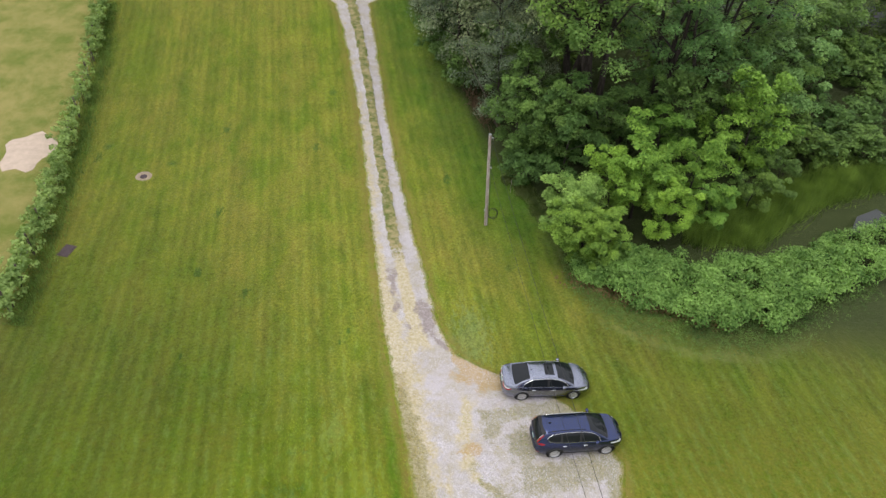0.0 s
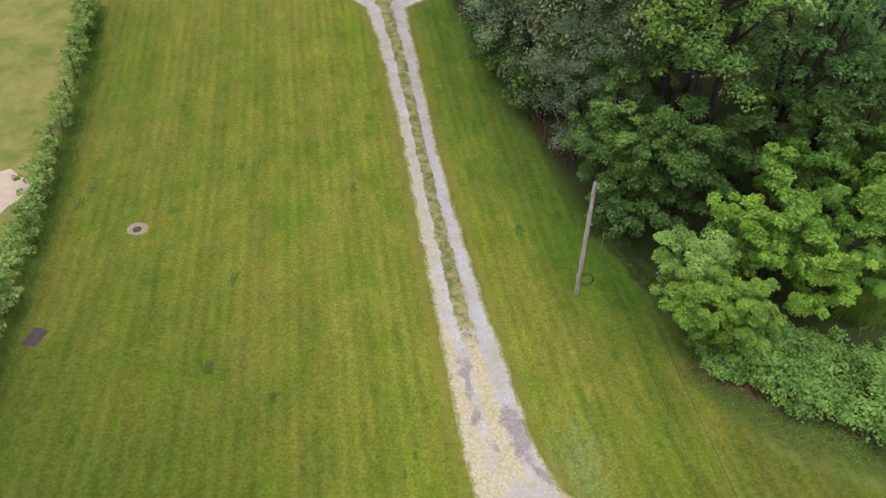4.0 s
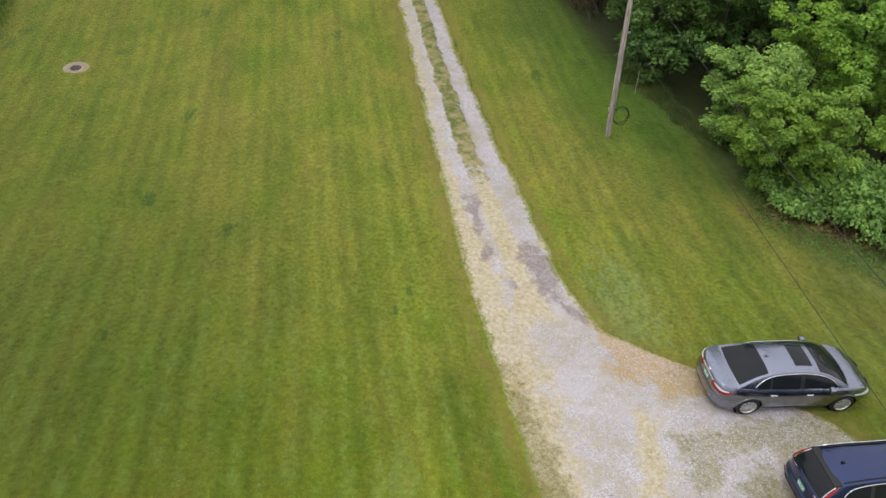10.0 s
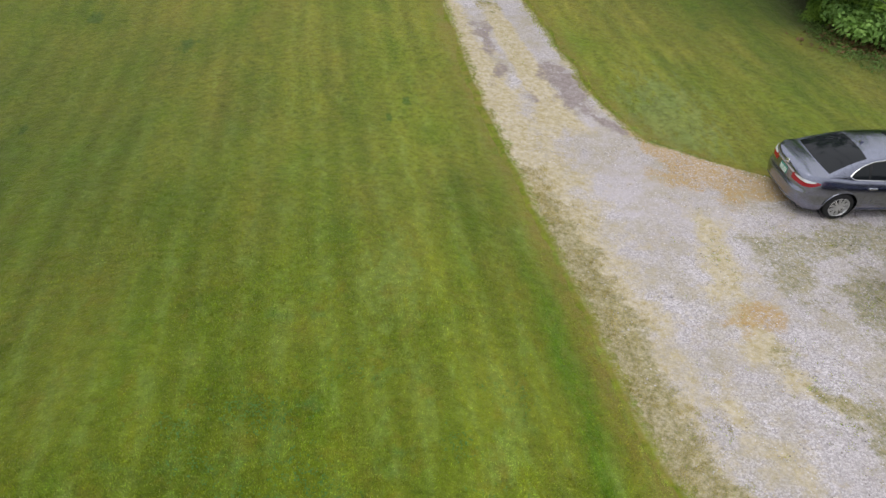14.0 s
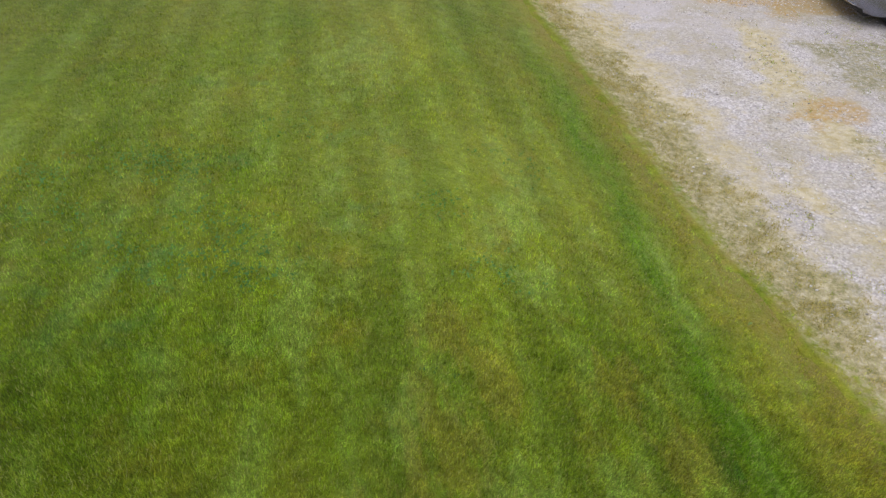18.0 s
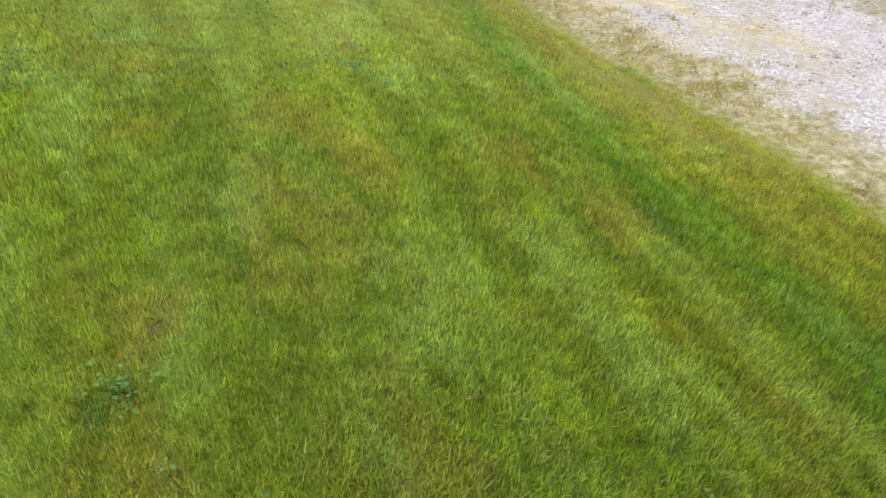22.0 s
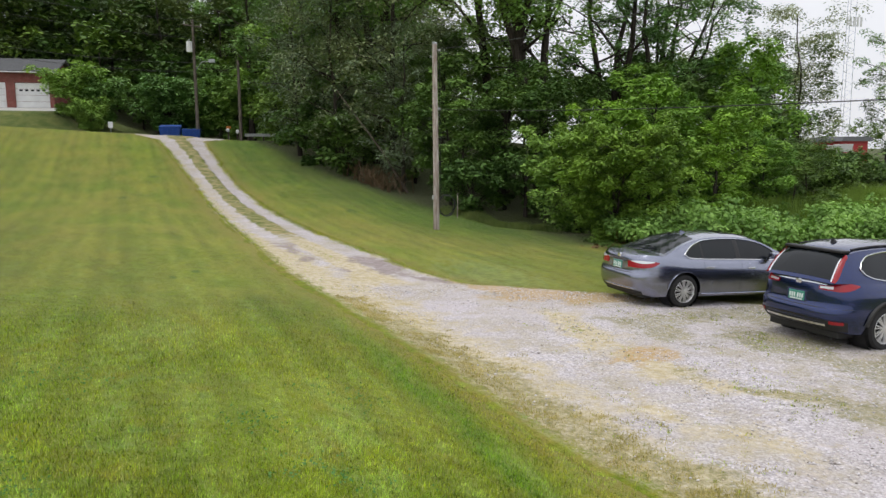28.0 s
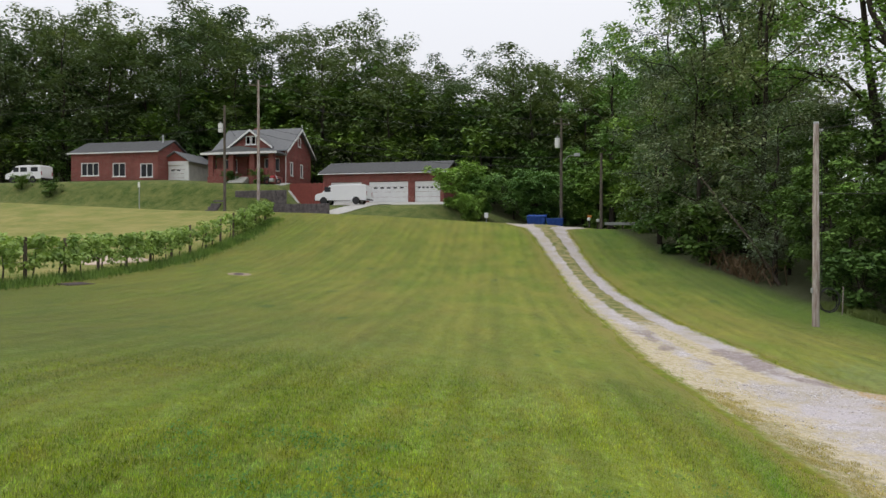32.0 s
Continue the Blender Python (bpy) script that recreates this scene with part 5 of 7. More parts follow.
    for k in range(6):
        y = -0.120 + 0.044 * k + (0.02 if k > 2 else 0)
        part("plate_mark", Shape().box(px - 0.016, px - 0.011, y - 0.013, y + 0.013, tz - 0.035, tz + 0.04), "platebar", plate)
    z0, z1, reach = spec["bar"]
    part("rear_bar", both(lambda side: cs.patch(side, 0, reach, lambda d: z0, lambda d: z1, 0.016, 12, 2)), "chrome", car, "chrome bar across the tail", True)
    bz = spec["badge_z"]
    bx = float(cs.skin(1, 0.05, bz).x)
    part("badge", Shape().soft_box(bx - 0.03, bx + 0.01, -0.06, 0.06, bz - 0.045, bz + 0.045, 0.02), "chrome", car, "plain chrome badge", True)
    for side in (-1, 1):
        part("grille", cs.patch(side, -0.48, -0.001, lambda d: spec["head"][0] - 0.14, lambda d: spec["head"][1] - 0.05, 0.010, 10, 3), "black", car, "", True)
    fz = cs.cabin(spec["fin"]) + 0.018
    part("antenna_fin", Shape().prism([(spec["fin"], fz), (spec["fin"] + 0.16, fz), (spec["fin"] + 0.02, fz + 0.07)], -0.02, 0.02), spec.get("fin_mat", paint), roof_ob)
    if "sunroof" in spec:
        a, b = spec["sunroof"]
        part("sunroof", both(lambda side: cs.sheet(a, b, 1.34, 2, side, 0.008, 5, 6)), "glass", roof_ob, "dark glass sunroof", True)
    for k in (1.13, 1.62):
        pts = [cs.raised(cab1 - 0.10, -1, k, 0.02), cs.raised(cab1 - 0.24, -1, min(2.0, k + 0.55), 0.02)]
        part("wiper", Shape().tube(pts, 0.008, 5), "black", car)
    return car


SEDAN = dict(
    shape=(4.86, 1.85, 1.07, 3.86, 0.335,
           ((0, 0.99), (0.06, 1.035), (0.2, 1.055), (0.75, 1.035), (1.2, 0.985), (2.2, 0.955), (3.4, 0.945), (3.8, 0.955), (4.3, 0.875), (4.6, 0.78), (4.78, 0.69), (4.86, 0.60)),
           ((0.62, 1.04), (0.95, 1.20), (1.30, 1.345), (1.6, 1.425), (2.0, 1.462), (2.4, 1.468), (2.8, 1.435), (3.05, 1.375), (3.4, 1.21), (3.82, 0.955)), (1.48, 2.92), 0.22,
           ((0.22, 0.17), (0.32, 0.07), (0.44, 0.01), (0.58, 0.0), (0.66, 0.02), (0.70, 0.06), (0.85, 0.065), (0.96, 0.085), (1.06, 0.14)),
           ((0.2, 0.16), (0.35, 0.03), (0.5, 0.0), (0.62, 0.05), (0.75, 0.14))),
    paint="silver", rear_glass=(0.70, 1.46, 1.12), windows=((1.14, 1.53), (1.56, 2.40), (2.50, 3.46)), pillars=((2.39, 2.51), (1.52, 1.57)),
    dlo_low=((1.12, 0.32), (1.18, 0.14), (1.32, 0.075), (1.8, 0.06), (3.2, 0.06), (3.48, 0.10)), dlo_high=((1.12, 0.33), (1.20, 0.58), (1.36, 0.80), (1.65, 0.90), (2.4, 0.91), (3.0, 0.89), (3.3, 0.82), (3.48, 0.45)),
    seams=(1.50, 2.46, 3.45), handles=(1.66, 2.72), sill_mat="silver", mirror=3.24,
    tail={"from": 0.36, "to": 1.12, "low": ((0.36, 0.785), (0.7, 0.79), (0.9, 0.815), (1.12, 0.90)), "high": ((0.36, 0.915), (0.75, 0.93), (1.0, 0.935), (1.12, 0.915)),
          "clear": {"from": 0.46, "to": 1.0, "low": ((0.46, 0.905), (0.75, 0.885), (1.0, 0.915)), "high": ((0.46, 0.918), (0.75, 0.934), (1.0, 0.936))}},
    head=(0.62, 0.74), spokes=10, joint=0.665, lower=(0.25, 0.33, 0.75), strip=(0.325, 0.345, 0.62), plate_z=0.80, surround="silver", bar=(0.905, 0.928, 0.40), badge_z=0.985, fin=1.55, sunroof=(2.28, 2.78))
SUV = dict(
    shape=(4.60, 1.86, 1.03, 3.69, 0.36,
           ((0, 1.05), (0.06, 1.08), (0.3, 1.10), (1.0, 1.08), (2.0, 1.055), (3.3, 1.05), (3.65, 1.055), (4.1, 1.01), (4.35, 0.94), (4.52, 0.84), (4.60, 0.72)),
           ((0.12, 1.07), (0.20, 1.26), (0.32, 1.46), (0.45, 1.575), (0.8, 1.645), (1.5, 1.682), (2.2, 1.675), (2.6, 1.635), (2.85, 1.565), (3.25, 1.33), (3.66, 1.05)), (0.44, 2.72), 0.27,
           ((0.27, 0.20), (0.36, 0.08), (0.48, 0.01), (0.60, 0.0), (0.66, 0.03), (0.70, 0.075), (0.90, 0.085), (1.0, 0.10), (1.1, 0.13)),
           ((0.25, 0.16), (0.4, 0.03), (0.6, 0.0), (0.8, 0.03), (0.95, 0.10))),
    paint="navy", rear_glass=(0.145, 0.43, 1.04), windows=((0.60, 1.26), (1.34, 2.22), (2.32, 3.20)), pillars=((2.21, 2.33), (1.25, 1.35)),
    dlo_low=((0.58, 0.46), (0.66, 0.28), (0.85, 0.16), (1.3, 0.08), (3.0, 0.06), (3.24, 0.12)), dlo_high=((0.58, 0.47), (0.66, 0.68), (0.85, 0.84), (1.3, 0.90), (2.4, 0.91), (2.9, 0.88), (3.1, 0.78), (3.24, 0.42)),
    seams=(1.30, 2.28, 3.25), handles=(1.48, 2.52), sill_mat="black", mirror=3.04,
    tail={"from": 0.42, "to": 1.12, "low": ((0.42, 0.955), (0.75, 0.95), (0.92, 0.975), (1.12, 1.045)), "high": ((0.42, 1.015), (0.66, 1.04), (0.75, 1.075), (0.92, 1.085), (1.12, 1.062)),
          "clear": {"from": 0.44, "to": 0.66, "low": ((0.44, 0.975), (0.66, 0.98)), "high": ((0.44, 1.005), (0.66, 1.02))}},
    head=(0.80, 0.93), spokes=10, joint=0.655, lower=(0.30, 0.50, 0.95), strip=(0.365, 0.405, 0.60), plate_z=0.79, surround="navy", bar=(1.035, 1.065, 0.56), badge_z=1.035, fin=0.75, fin_mat="black", cladding=True)


def on_pad(x, y, yaw, rear, wheelbase):
    """The pose of a car whose middle between the axles stands at x, y."""
    c, s = math.cos(radians(yaw)), math.sin(radians(yaw))
    za, zb = ground_z(x - c * wheelbase / 2, y - s * wheelbase / 2), ground_z(x + c * wheelbase / 2, y + s * wheelbase / 2)
    pitch = -math.degrees(math.atan2(zb - za, wheelbase))
    return pose(x, y, (za + zb) / 2 + 0.028, 0, 0, yaw) @ pose(0, 0, 0, 0, pitch, 0) @ Matrix.Translation((-(rear + wheelbase / 2), 0, 0))


build_car(SEDAN, "sedan_car", "grey metallic sedan parked at the edge of the gravel pad", on_pad(5.62, 24.70, 4.0, 1.07, 2.79))
suv = build_car(SUV, "suv_car", "navy blue sport utility car parked on the gravel pad", on_pad(6.85, 21.26, 6.5, 1.03, 2.66))
cs = CarShape(*SUV["shape"])
for side in (-1, 1):
    part("upper_tail_lamp", cs.sheet(0.13, 0.42, Curve((0.13, 0.30), (0.25, 0.70), (0.42, 0.93)), Curve((0.13, 1.06), (0.42, 1.04)), side, 0.016, 10, 4), "red", suv, "tall red tail lamp beside the rear window", True)
    part("rear_window_trim", cs.sheet(0.135, 0.43, Curve((0.13, 1.06), (0.43, 1.05)), Curve((0.13, 1.095), (0.43, 1.075)), side, 0.014, 10, 1), "chrome", suv, "bright strip beside the rear window", True)
    part("roof_rail", Shape().tube([cs.raised(x, side, 1.14, 0.018) for x in np.linspace(0.6, 2.5, 12)], 0.015, 5), "black", suv, "", True)
    part("reflector", cs.patch(side, 0.66, 0.88, lambda d: 0.42, lambda d: 0.475, 0.016, 6, 1), "red", suv, "red reflector", True)
part("rear_spoiler", Shape().soft_box(0.31, 0.52, -0.56, 0.56, 1.545, 1.59, 0.02), "black", suv, "", True)
part("rear_wiper", Shape().tube([(0.055, 0.0, 1.14), (0.12, 0.38, 1.20)], 0.009, 5), "black", suv)


# ---- pole, cables ----
def sag(a, b, dip, n=14):
    a, b = Vector(a), Vector(b)
    return [a.lerp(b, i / (n - 1)) - Vector((0, 0, dip * 4 * (i / (n - 1)) * (1 - i / (n - 1)))) for i in range(n)]


POLE = (3.08, 38.7)
pz = ground_z(*POLE)
pole = thing("utility_pole", "weathered bare wooden utility pole standing on the lawn", "pole", pose(POLE[0], POLE[1], pz - 0.2))
part("shaft", Shape().tube([(0, 0, 0), (0, 0, 2.5), (-0.02, 0, 5), (-0.02, 0, 7.45)], [0.125, 0.115, 0.105, 0.09], 14), "pole", pole, "", True)
part("cap", Shape().tube([(-0.02, 0, 7.43), (-0.02, 0, 7.50)], [0.097, 0.085], 14), "galv", pole)
coil = Shape()
coil.tube([(0.44 + (0.34 + 0.03 * math.sin(1.7 * t)) * math.cos(t), -0.06 + 0.010 * t, 1.15 + (0.42 + 0.03 * math.cos(2.3 * t)) * math.sin(t)) for t in np.linspace(0, 25, 150)], 0.012, 5)
part("cable_coil", coil, "wire", pole, "coil of black cable hung on the pole", True)
part("drop_cable", Shape().tube([(0.17, 0, 7.2), (0.165, 0, 4.5), (0.20, 0, 1.4)], 0.012, 5), "wire", pole)
part("meter_box", Shape().soft_box(-0.17, -0.10, -0.06, 0.06, 1.40, 1.58, 0.02), "galv", pole)
for z in (4.95, 7.2):
    part("cable_clamp", Shape().soft_box(0.08, 0.2, -0.05, 0.05, z - 0.05, z + 0.05, 0.012), "galv", pole)
cable = thing("overhead_cable", "thin black overhead cable running from the pole", "cable", group="overhead cables")
part("strand", Shape().tube(sag((POLE[0] + 0.1, POLE[1], pz + 7.05), (5.6, 19.0, 5.98), 0.30) + sag((5.6, 19.0, 5.98), (8.2, -6.0, 7.2), 0.1)[1:], 0.011, 5), "wire", cable, "", True)
cable = thing("overhead_cable", "thin black overhead cable running from the pole", "cable", group="overhead cables")
part("strand", Shape().tube(sag((POLE[0] + 0.1, POLE[1], pz + 4.75), (5.6, 19.0, 3.63), 0.12) + sag((5.6, 19.0, 3.63), (8.2, -6.0, 6.0), 0.05)[1:], 0.010, 5), "wire", cable, "", True)
stake = thing("marker_stake", "thin pale marker stake at the ditch's edge", "stake", pose(5.05, 42.4, ground_z(5.05, 42.4) - 0.1))
part("rod", Shape().tube([(0, 0, 0), (0.03, 0, 1.25)], [0.022, 0.018], 6), "pole", stake)

# ---- the round bush, knotweed, reeds ----
tree_kind("bush", "round_bush", "large round bush with bright green leaves at the lawn's edge", "bush", "leaf_mid", "edge bushes",
          seed=7, tall=5.4, wide=3.0, bare=0.03, limbs=24, twigs=6, per=190, clump=0.42, size=0.105, trunk=0.09, forks=2)
tree_kind("pale_bush", "round_bush", "leafy bush with pale green leaves beside the wood", "bush", "leaf_weed", "edge bushes",
          seed=8, tall=4.6, wide=2.2, bare=0.03, limbs=16, twigs=5, per=150, clump=0.52, size=0.115, trunk=0.08)
plant("bush", 9.3, 35.6, 40, 0.70)
plant("pale_bush", 9.0, 38.3, 10, 0.85)
plant("lime1", 11.6, 39.4, 200, 0.8)
plant("lime1", 14.9, 37.4, 20, 0.7, label="young lime-green tree beside the weed bed")
plant("lime0", 18.2, 38.4, 120, 0.58, label="young lime-green tree beside the weed bed")
plant("under1", 21.8, 40.6, 220, 0.5, label="low leafy tree at the edge of the marsh")
plant("under0", 24.5, 42.6, 20, 0.5, label="low leafy tree at the edge of the marsh")
plant("shrub1", 6.2, 43.6, 77, 0.8)
for x, y, s in ((24.5, 46.8, 1.0), (27.0, 48.0, 1.1), (29.5, 46.8, 0.9), (32.2, 47.6, 0.95), (35.0, 46.4, 0.9), (31.0, 50.5, 1.0), (34.5, 51.0, 0.95), (38.0, 49.5, 0.9), (38.5, 45.5, 0.9), (42.0, 48.5, 0.9), (37.5, 54.5, 0.9), (41.5, 53.0, 0.85), (46.0, 52.0, 0.9), (20.5, 46.0, 1.0), (37.0, 58.5, 1.1), (38.7, 61.8, 1.1), (41.0, 62.2, 1.1), (40.2, 58.8, 1.0), (43.5, 64.5, 1.1), (35.8, 61.8, 1.1)):
    plant("shrub%d" % (int(x) % 2), x, y, x * 31, s, tall=0.85, label="dense green shrub at the back of the marsh")

# the weed bed in front of the marsh: a curved band of leafy stems
bed = np.random.default_rng(11)
cx, cr = [], []
for i in range(1500):
    t = bed.random()
    ax = np.interp(t, (0, 0.2, 0.4, 0.6, 0.8, 1.0), (8.8, 12.6, 16.6, 21.0, 26.0, 33.5))
    ay = np.interp(t, (0, 0.2, 0.4, 0.6, 0.8, 1.0), (34.9, 33.6, 32.0, 32.4, 35.0, 38.0))
    w = np.interp(t, (0, 0.2, 0.5, 0.8, 1.0), (1.3, 2.6, 3.0, 3.0, 2.8))
    o = bed.uniform(-1, 1) * (1.0 + 0.35 * noise.noise((ax * 0.6, 2.0, 7.0)))
    x, y = ax + o * w * (0.15 + 0.25 * t), ay + o * w
    top = 2.0 * (1 - 0.5 * o * o) * (0.66 + 0.75 * noise.noise((x * 0.42, y * 0.42, 4.0)) + 0.35 * noise.noise((x * 1.2, y * 1.2, 9.0)))
    z = ground_z(x, y) + top * bed.uniform(0.35, 1.0) ** 0.6
    cx.append((x, y, z))
    cr.append(0.36 + 0.2 * bed.random())
v, f = leaf_cloud(bed, cx, cr, 48, 0.108, flat=0.7, long=1.35)
solo("knotweed_bed", fast_mesh("knotweed_bed", v, f), "leaf_weed", "dense bed of knee-high broad-leaved green weeds by the marsh", "weeds", kind="stuff")
stems = Shape()
for x, y, z in cx[::5]:
    g = ground_z(x, y)
    stems.tube([(x, y, g - 0.05), (x + 0.05, y, z)], 0.014, 3, False)
solo("weed_stems", stems, "brown_leaf", "reddish stems under the weed bed", "stems", kind="stuff")


def blade_tufts(rg, px, py, tall, wide, lean, pz=None, n_seg=2):
    """Upright tapering blades, two or one segment each."""
    n = len(px)
    z = height(px, py) if pz is None else pz
    base = np.stack([px, py, z], -1)
    a = rg.random(n) * 2 * math.pi
    h = tall * (0.6 + 0.7 * rg.random(n))
    tilt = lean * rg.normal(size=n) * 0.7 + lean * 0.6
    d = np.stack([np.cos(a), np.sin(a), np.zeros(n)], -1)
    side = np.stack([-np.sin(a + 0.6), np.cos(a + 0.6), np.zeros(n)], -1) * (wide * (0.7 + 0.6 * rg.random(n)))[:, None] / 2
    tip = base + d * (h * np.sin(tilt))[:, None] + np.stack([0 * h, 0 * h, h * np.cos(np.clip(tilt, -1.4, 1.4))], -1)
    if n_seg == 1:
        v = np.stack([base - side, base + side, tip], 1).reshape(-1, 3)
        return v, np.arange(n * 3).reshape(-1, 3)
    mid = base + d * (h * np.sin(tilt * 0.5) * 0.55)[:, None] + np.stack([0 * h, 0 * h, h * 0.6 * np.cos(tilt * 0.5)], -1)
    v = np.stack([base - side, base + side, mid + side * 0.75, mid - side * 0.75, tip], 1).reshape(-1, 3)
    k = np.arange(n)[:, None] * 5
    return v, np.concatenate([k + (0, 1, 2), k + (0, 2, 3), k + (3, 2, 4)])


rg = np.random.default_rng(21)
n = 62000
t = np.round(rg.random(n) * 60) / 60
jx, jy = 1.9 * np.sin(t * 4001), 2.0 * np.sin(t * 7919)
rx = np.interp(t, (0, 0.45, 1), (19.0, 24.5, 33.5)) + jx + rg.normal(size=n) * 0.50
ry = np.interp(t, (0, 0.45, 1), (37.6, 40.4, 43.2)) + jy + rg.normal(size=n) * 0.50
v, f = blade_tufts(rg, rx, ry, 0.55 + 1.0 * np.abs(np.sin(t * 1234.0)), 0.036, 0.5, n_seg=1)
solo("marsh_reeds", fast_mesh("marsh_reeds", v, f), "reed", "stand of dark green reeds and rushes in the marsh", "reeds", kind="stuff")
pond = Shape().add([(x, y, ground_z(31.5, 40.5) + 0.06) for x, y in ((28.5, 38.3), (31, 38.9), (34.5, 40.4), (36, 42.5), (33, 42), (30, 40.5))], [(0, 1, 2, 3, 4, 5)])
solo("marsh_water", pond, "water", "small patch of dark standing water in the marsh", "water", kind="structure")

# fallen leaves, low plants and rough grass under the wood's edge
n = 5200
t = rg.random(n)
ex = 8.0 + 20.0 * t
ey = np.interp(ex, (7.9, 9.6, 11.4, 15.3, 18.8, 22, 24, 30), (33.6, 31.0, 29.7, 28.4, 28.4, 29.6, 31.2, 34.0)) + rg.normal(size=n) * 0.9 + rg.random(n) * 2.0
v, f = leaf_cloud(rg, np.stack([ex, ey, height(ex, ey) + 0.05], -1), np.full(n, 0.16), 5, 0.042, flat=1.0)
solo("ground_cover", fast_mesh("ground_cover", v, f), "leaf", "low weedy ground cover along the wood's edge", "weeds", kind="stuff")
n = 1500
ex = np.interp(rg.random(n), (0, 0.5, 1), (8.5, 12.2, 16.5)) + rg.normal(size=n) * 0.6
ey = np.interp((ex - 8.5) / 8, (0, 0.5, 1), (33.6, 31.6, 29.9)) + rg.normal(size=n) * 0.4
v, f = leaf_cloud(rg, np.stack([ex, ey, height(ex, ey) + 0.03], -1), np.full(n, 0.12), 2, 0.09, flat=1.6)
solo("dead_leaves", fast_mesh("dead_leaves", v, f), "brown_leaf", "reddish-brown dead leaves under the weed bed's edge", "leaves", kind="stuff")
n = 9000
t = np.round(rg.random(n) * 90) / 90
ex = np.interp(t, (0, 0.3, 0.6, 1), (4.9, 5.9, 6.7, 7.6)) + 0.5 * np.sin(t * 3571) + rg.normal(size=n) * 0.13
ey = np.interp(t, (0, 0.3, 0.6, 1), (44.2, 43.0, 41.8, 38.6)) + 0.5 * np.sin(t * 6947) + rg.normal(size=n) * 0.15
v, f = blade_tufts(rg, ex, ey, 0.30, 0.018, 0.7)
solo("rough_grass", fast_mesh("rough_grass", v, f), "tallgrass", "tufts of rough unmown grass at the ditch's edge", "grass", kind="stuff")

lot = Shape().box(56, 110, 79, 84, ground_z(75, 80) - 0.6, ground_z(75, 80) + 0.03)
solo("far_road", lot, "concrete", "pale stretch of far road beyond the marsh", "road", kind="structure")
far_sign = thing("roadside_sign", "white sign board on a dark post by the far road", "sign", pose(58.0, 74.5, ground_z(58, 74.5)))
part("post", Shape().box(-0.12, 0.12, -0.1, 0.1, -0.3, 3.2), "post", far_sign)
part("board", Shape().soft_box(-1.3, 1.3, -0.18, -0.1, 2.4, 3.2, 0.02), "white", far_sign)

# a heap of dead branches at the wood's edge
dead = thing("dead_branches", "heap of bare reddish-brown dead branches at the wood's edge", "branches", kind="stuff")
hb_ = random.Random(3)
heap = Shape()
for k in range(110):
    y = 52.8 + hb_.gauss(0, 1.5)
    x = float(wood_foot(y)) + 0.7 + abs(hb_.gauss(0, 0.7))
    z = ground_z(x, y)
    a_ = hb_.uniform(0, 6.28)
    l_ = hb_.uniform(0.5, 1.5)
    heap.tube([(x, y, z + 0.05), (x + math.cos(a_) * l_ * 0.5, y + math.sin(a_) * l_ * 0.5, z + hb_.uniform(0.3, 1.2)), (x + math.cos(a_) * l_, y + math.sin(a_) * l_, z + hb_.uniform(0.1, 1.2))], [0.03, 0.02, 0.006], 4, False)
part("branches", heap, "brown_leaf", dead)
leaner = thing("leaning_dead_trunk", "thin pale dead trunk leaning at the wood's edge", "tree")
part("trunk", Shape().tube([(4.6, 50.5, ground_z(4.6, 50.5) - 0.1), (3.4, 52.0, 3.0), (1.2, 54.5, 6.6)], [0.09, 0.07, 0.03], 7), "post", leaner)

# ---- the vine row ----
vine = thing("grapevine_row", "row of leafy grapevines on posts and wires beside the lawn", "grapevines")


def vine_line(y):
    return -24.9 - (y - 31.7) * 0.19


vr = np.random.default_rng(31)
for y in np.arange(28.5, 66.5, 2.6):
    x = vine_line(y) - 0.3
    g = ground_z(x, y)
    part("post", Shape().tube([(x, y, g - 0.2), (x + 0.02, y, g + 1.55 + vr.uniform(-0.1, 0.25))], [0.075, 0.065], 7), "post", vine, "grey wooden post")
for h in (0.75, 1.25):
    part("trellis_wire", Shape().tube([(vine_line(y) - 0.3, y, ground_z(vine_line(y), y) + h) for y in np.arange(28, 66.5, 1.5)], 0.006, 4), "galv", vine)
cents, rads = [], []
for i in range(600):
    y = vr.uniform(27.5, 66)
    full = np.interp(y, (27, 47, 50, 57, 59.5, 66), (0.95, 0.9, 0.2, 0.2, 1.0, 1.0)) + 0.4 * noise.noise((y * 0.45, 0.0, 9.0)) + 0.3 * noise.noise((y * 1.3, 0.0, 3.0))
    if vr.random() > full + 0.12:
        continue
    x = vine_line(y) - 0.3 + vr.normal() * 0.32
    cents.append((x, y, ground_z(x, y) + np.interp(vr.random(), (0, 0.25, 1), ((0.55, 0.9, 1.62) if y < 57 else (0.3, 0.8, 1.6)))))
    rads.append(0.30)
v, f = leaf_cloud(vr, cents, rads, 34, 0.14, flat=0.6, long=1.2)
part("vine_leaves", fast_mesh("vine_leaves", v, f), "leaf_vine", vine, "pale green vine leaves")
for y in np.arange(29, 66, 1.7):
    x = vine_line(y) - 0.3
    g = ground_z(x, y)
    part("vine_stem", Shape().tube([(x, y, g - 0.1), (x + vr.normal() * 0.08, y + 0.1, g + 0.5), (x, y + vr.normal() * 0.2, g + 1.1)], [0.035, 0.028, 0.015], 5), "bark", vine, "dark twisted stem")
n = 12000
gy = vr.uniform(27.5, 66, n)
gx = np.array([vine_line(q) for q in gy]) + 0.35 + vr.normal(size=n) * 0.42
v, f = blade_tufts(vr, gx, gy, 0.34, 0.03, 0.8, n_seg=1)
solo("unmown_grass", fast_mesh("unmown_grass", v, f), "reed", "dark unmown grass along the foot of the vine row", "grass", kind="stuff")
sand = Shape()
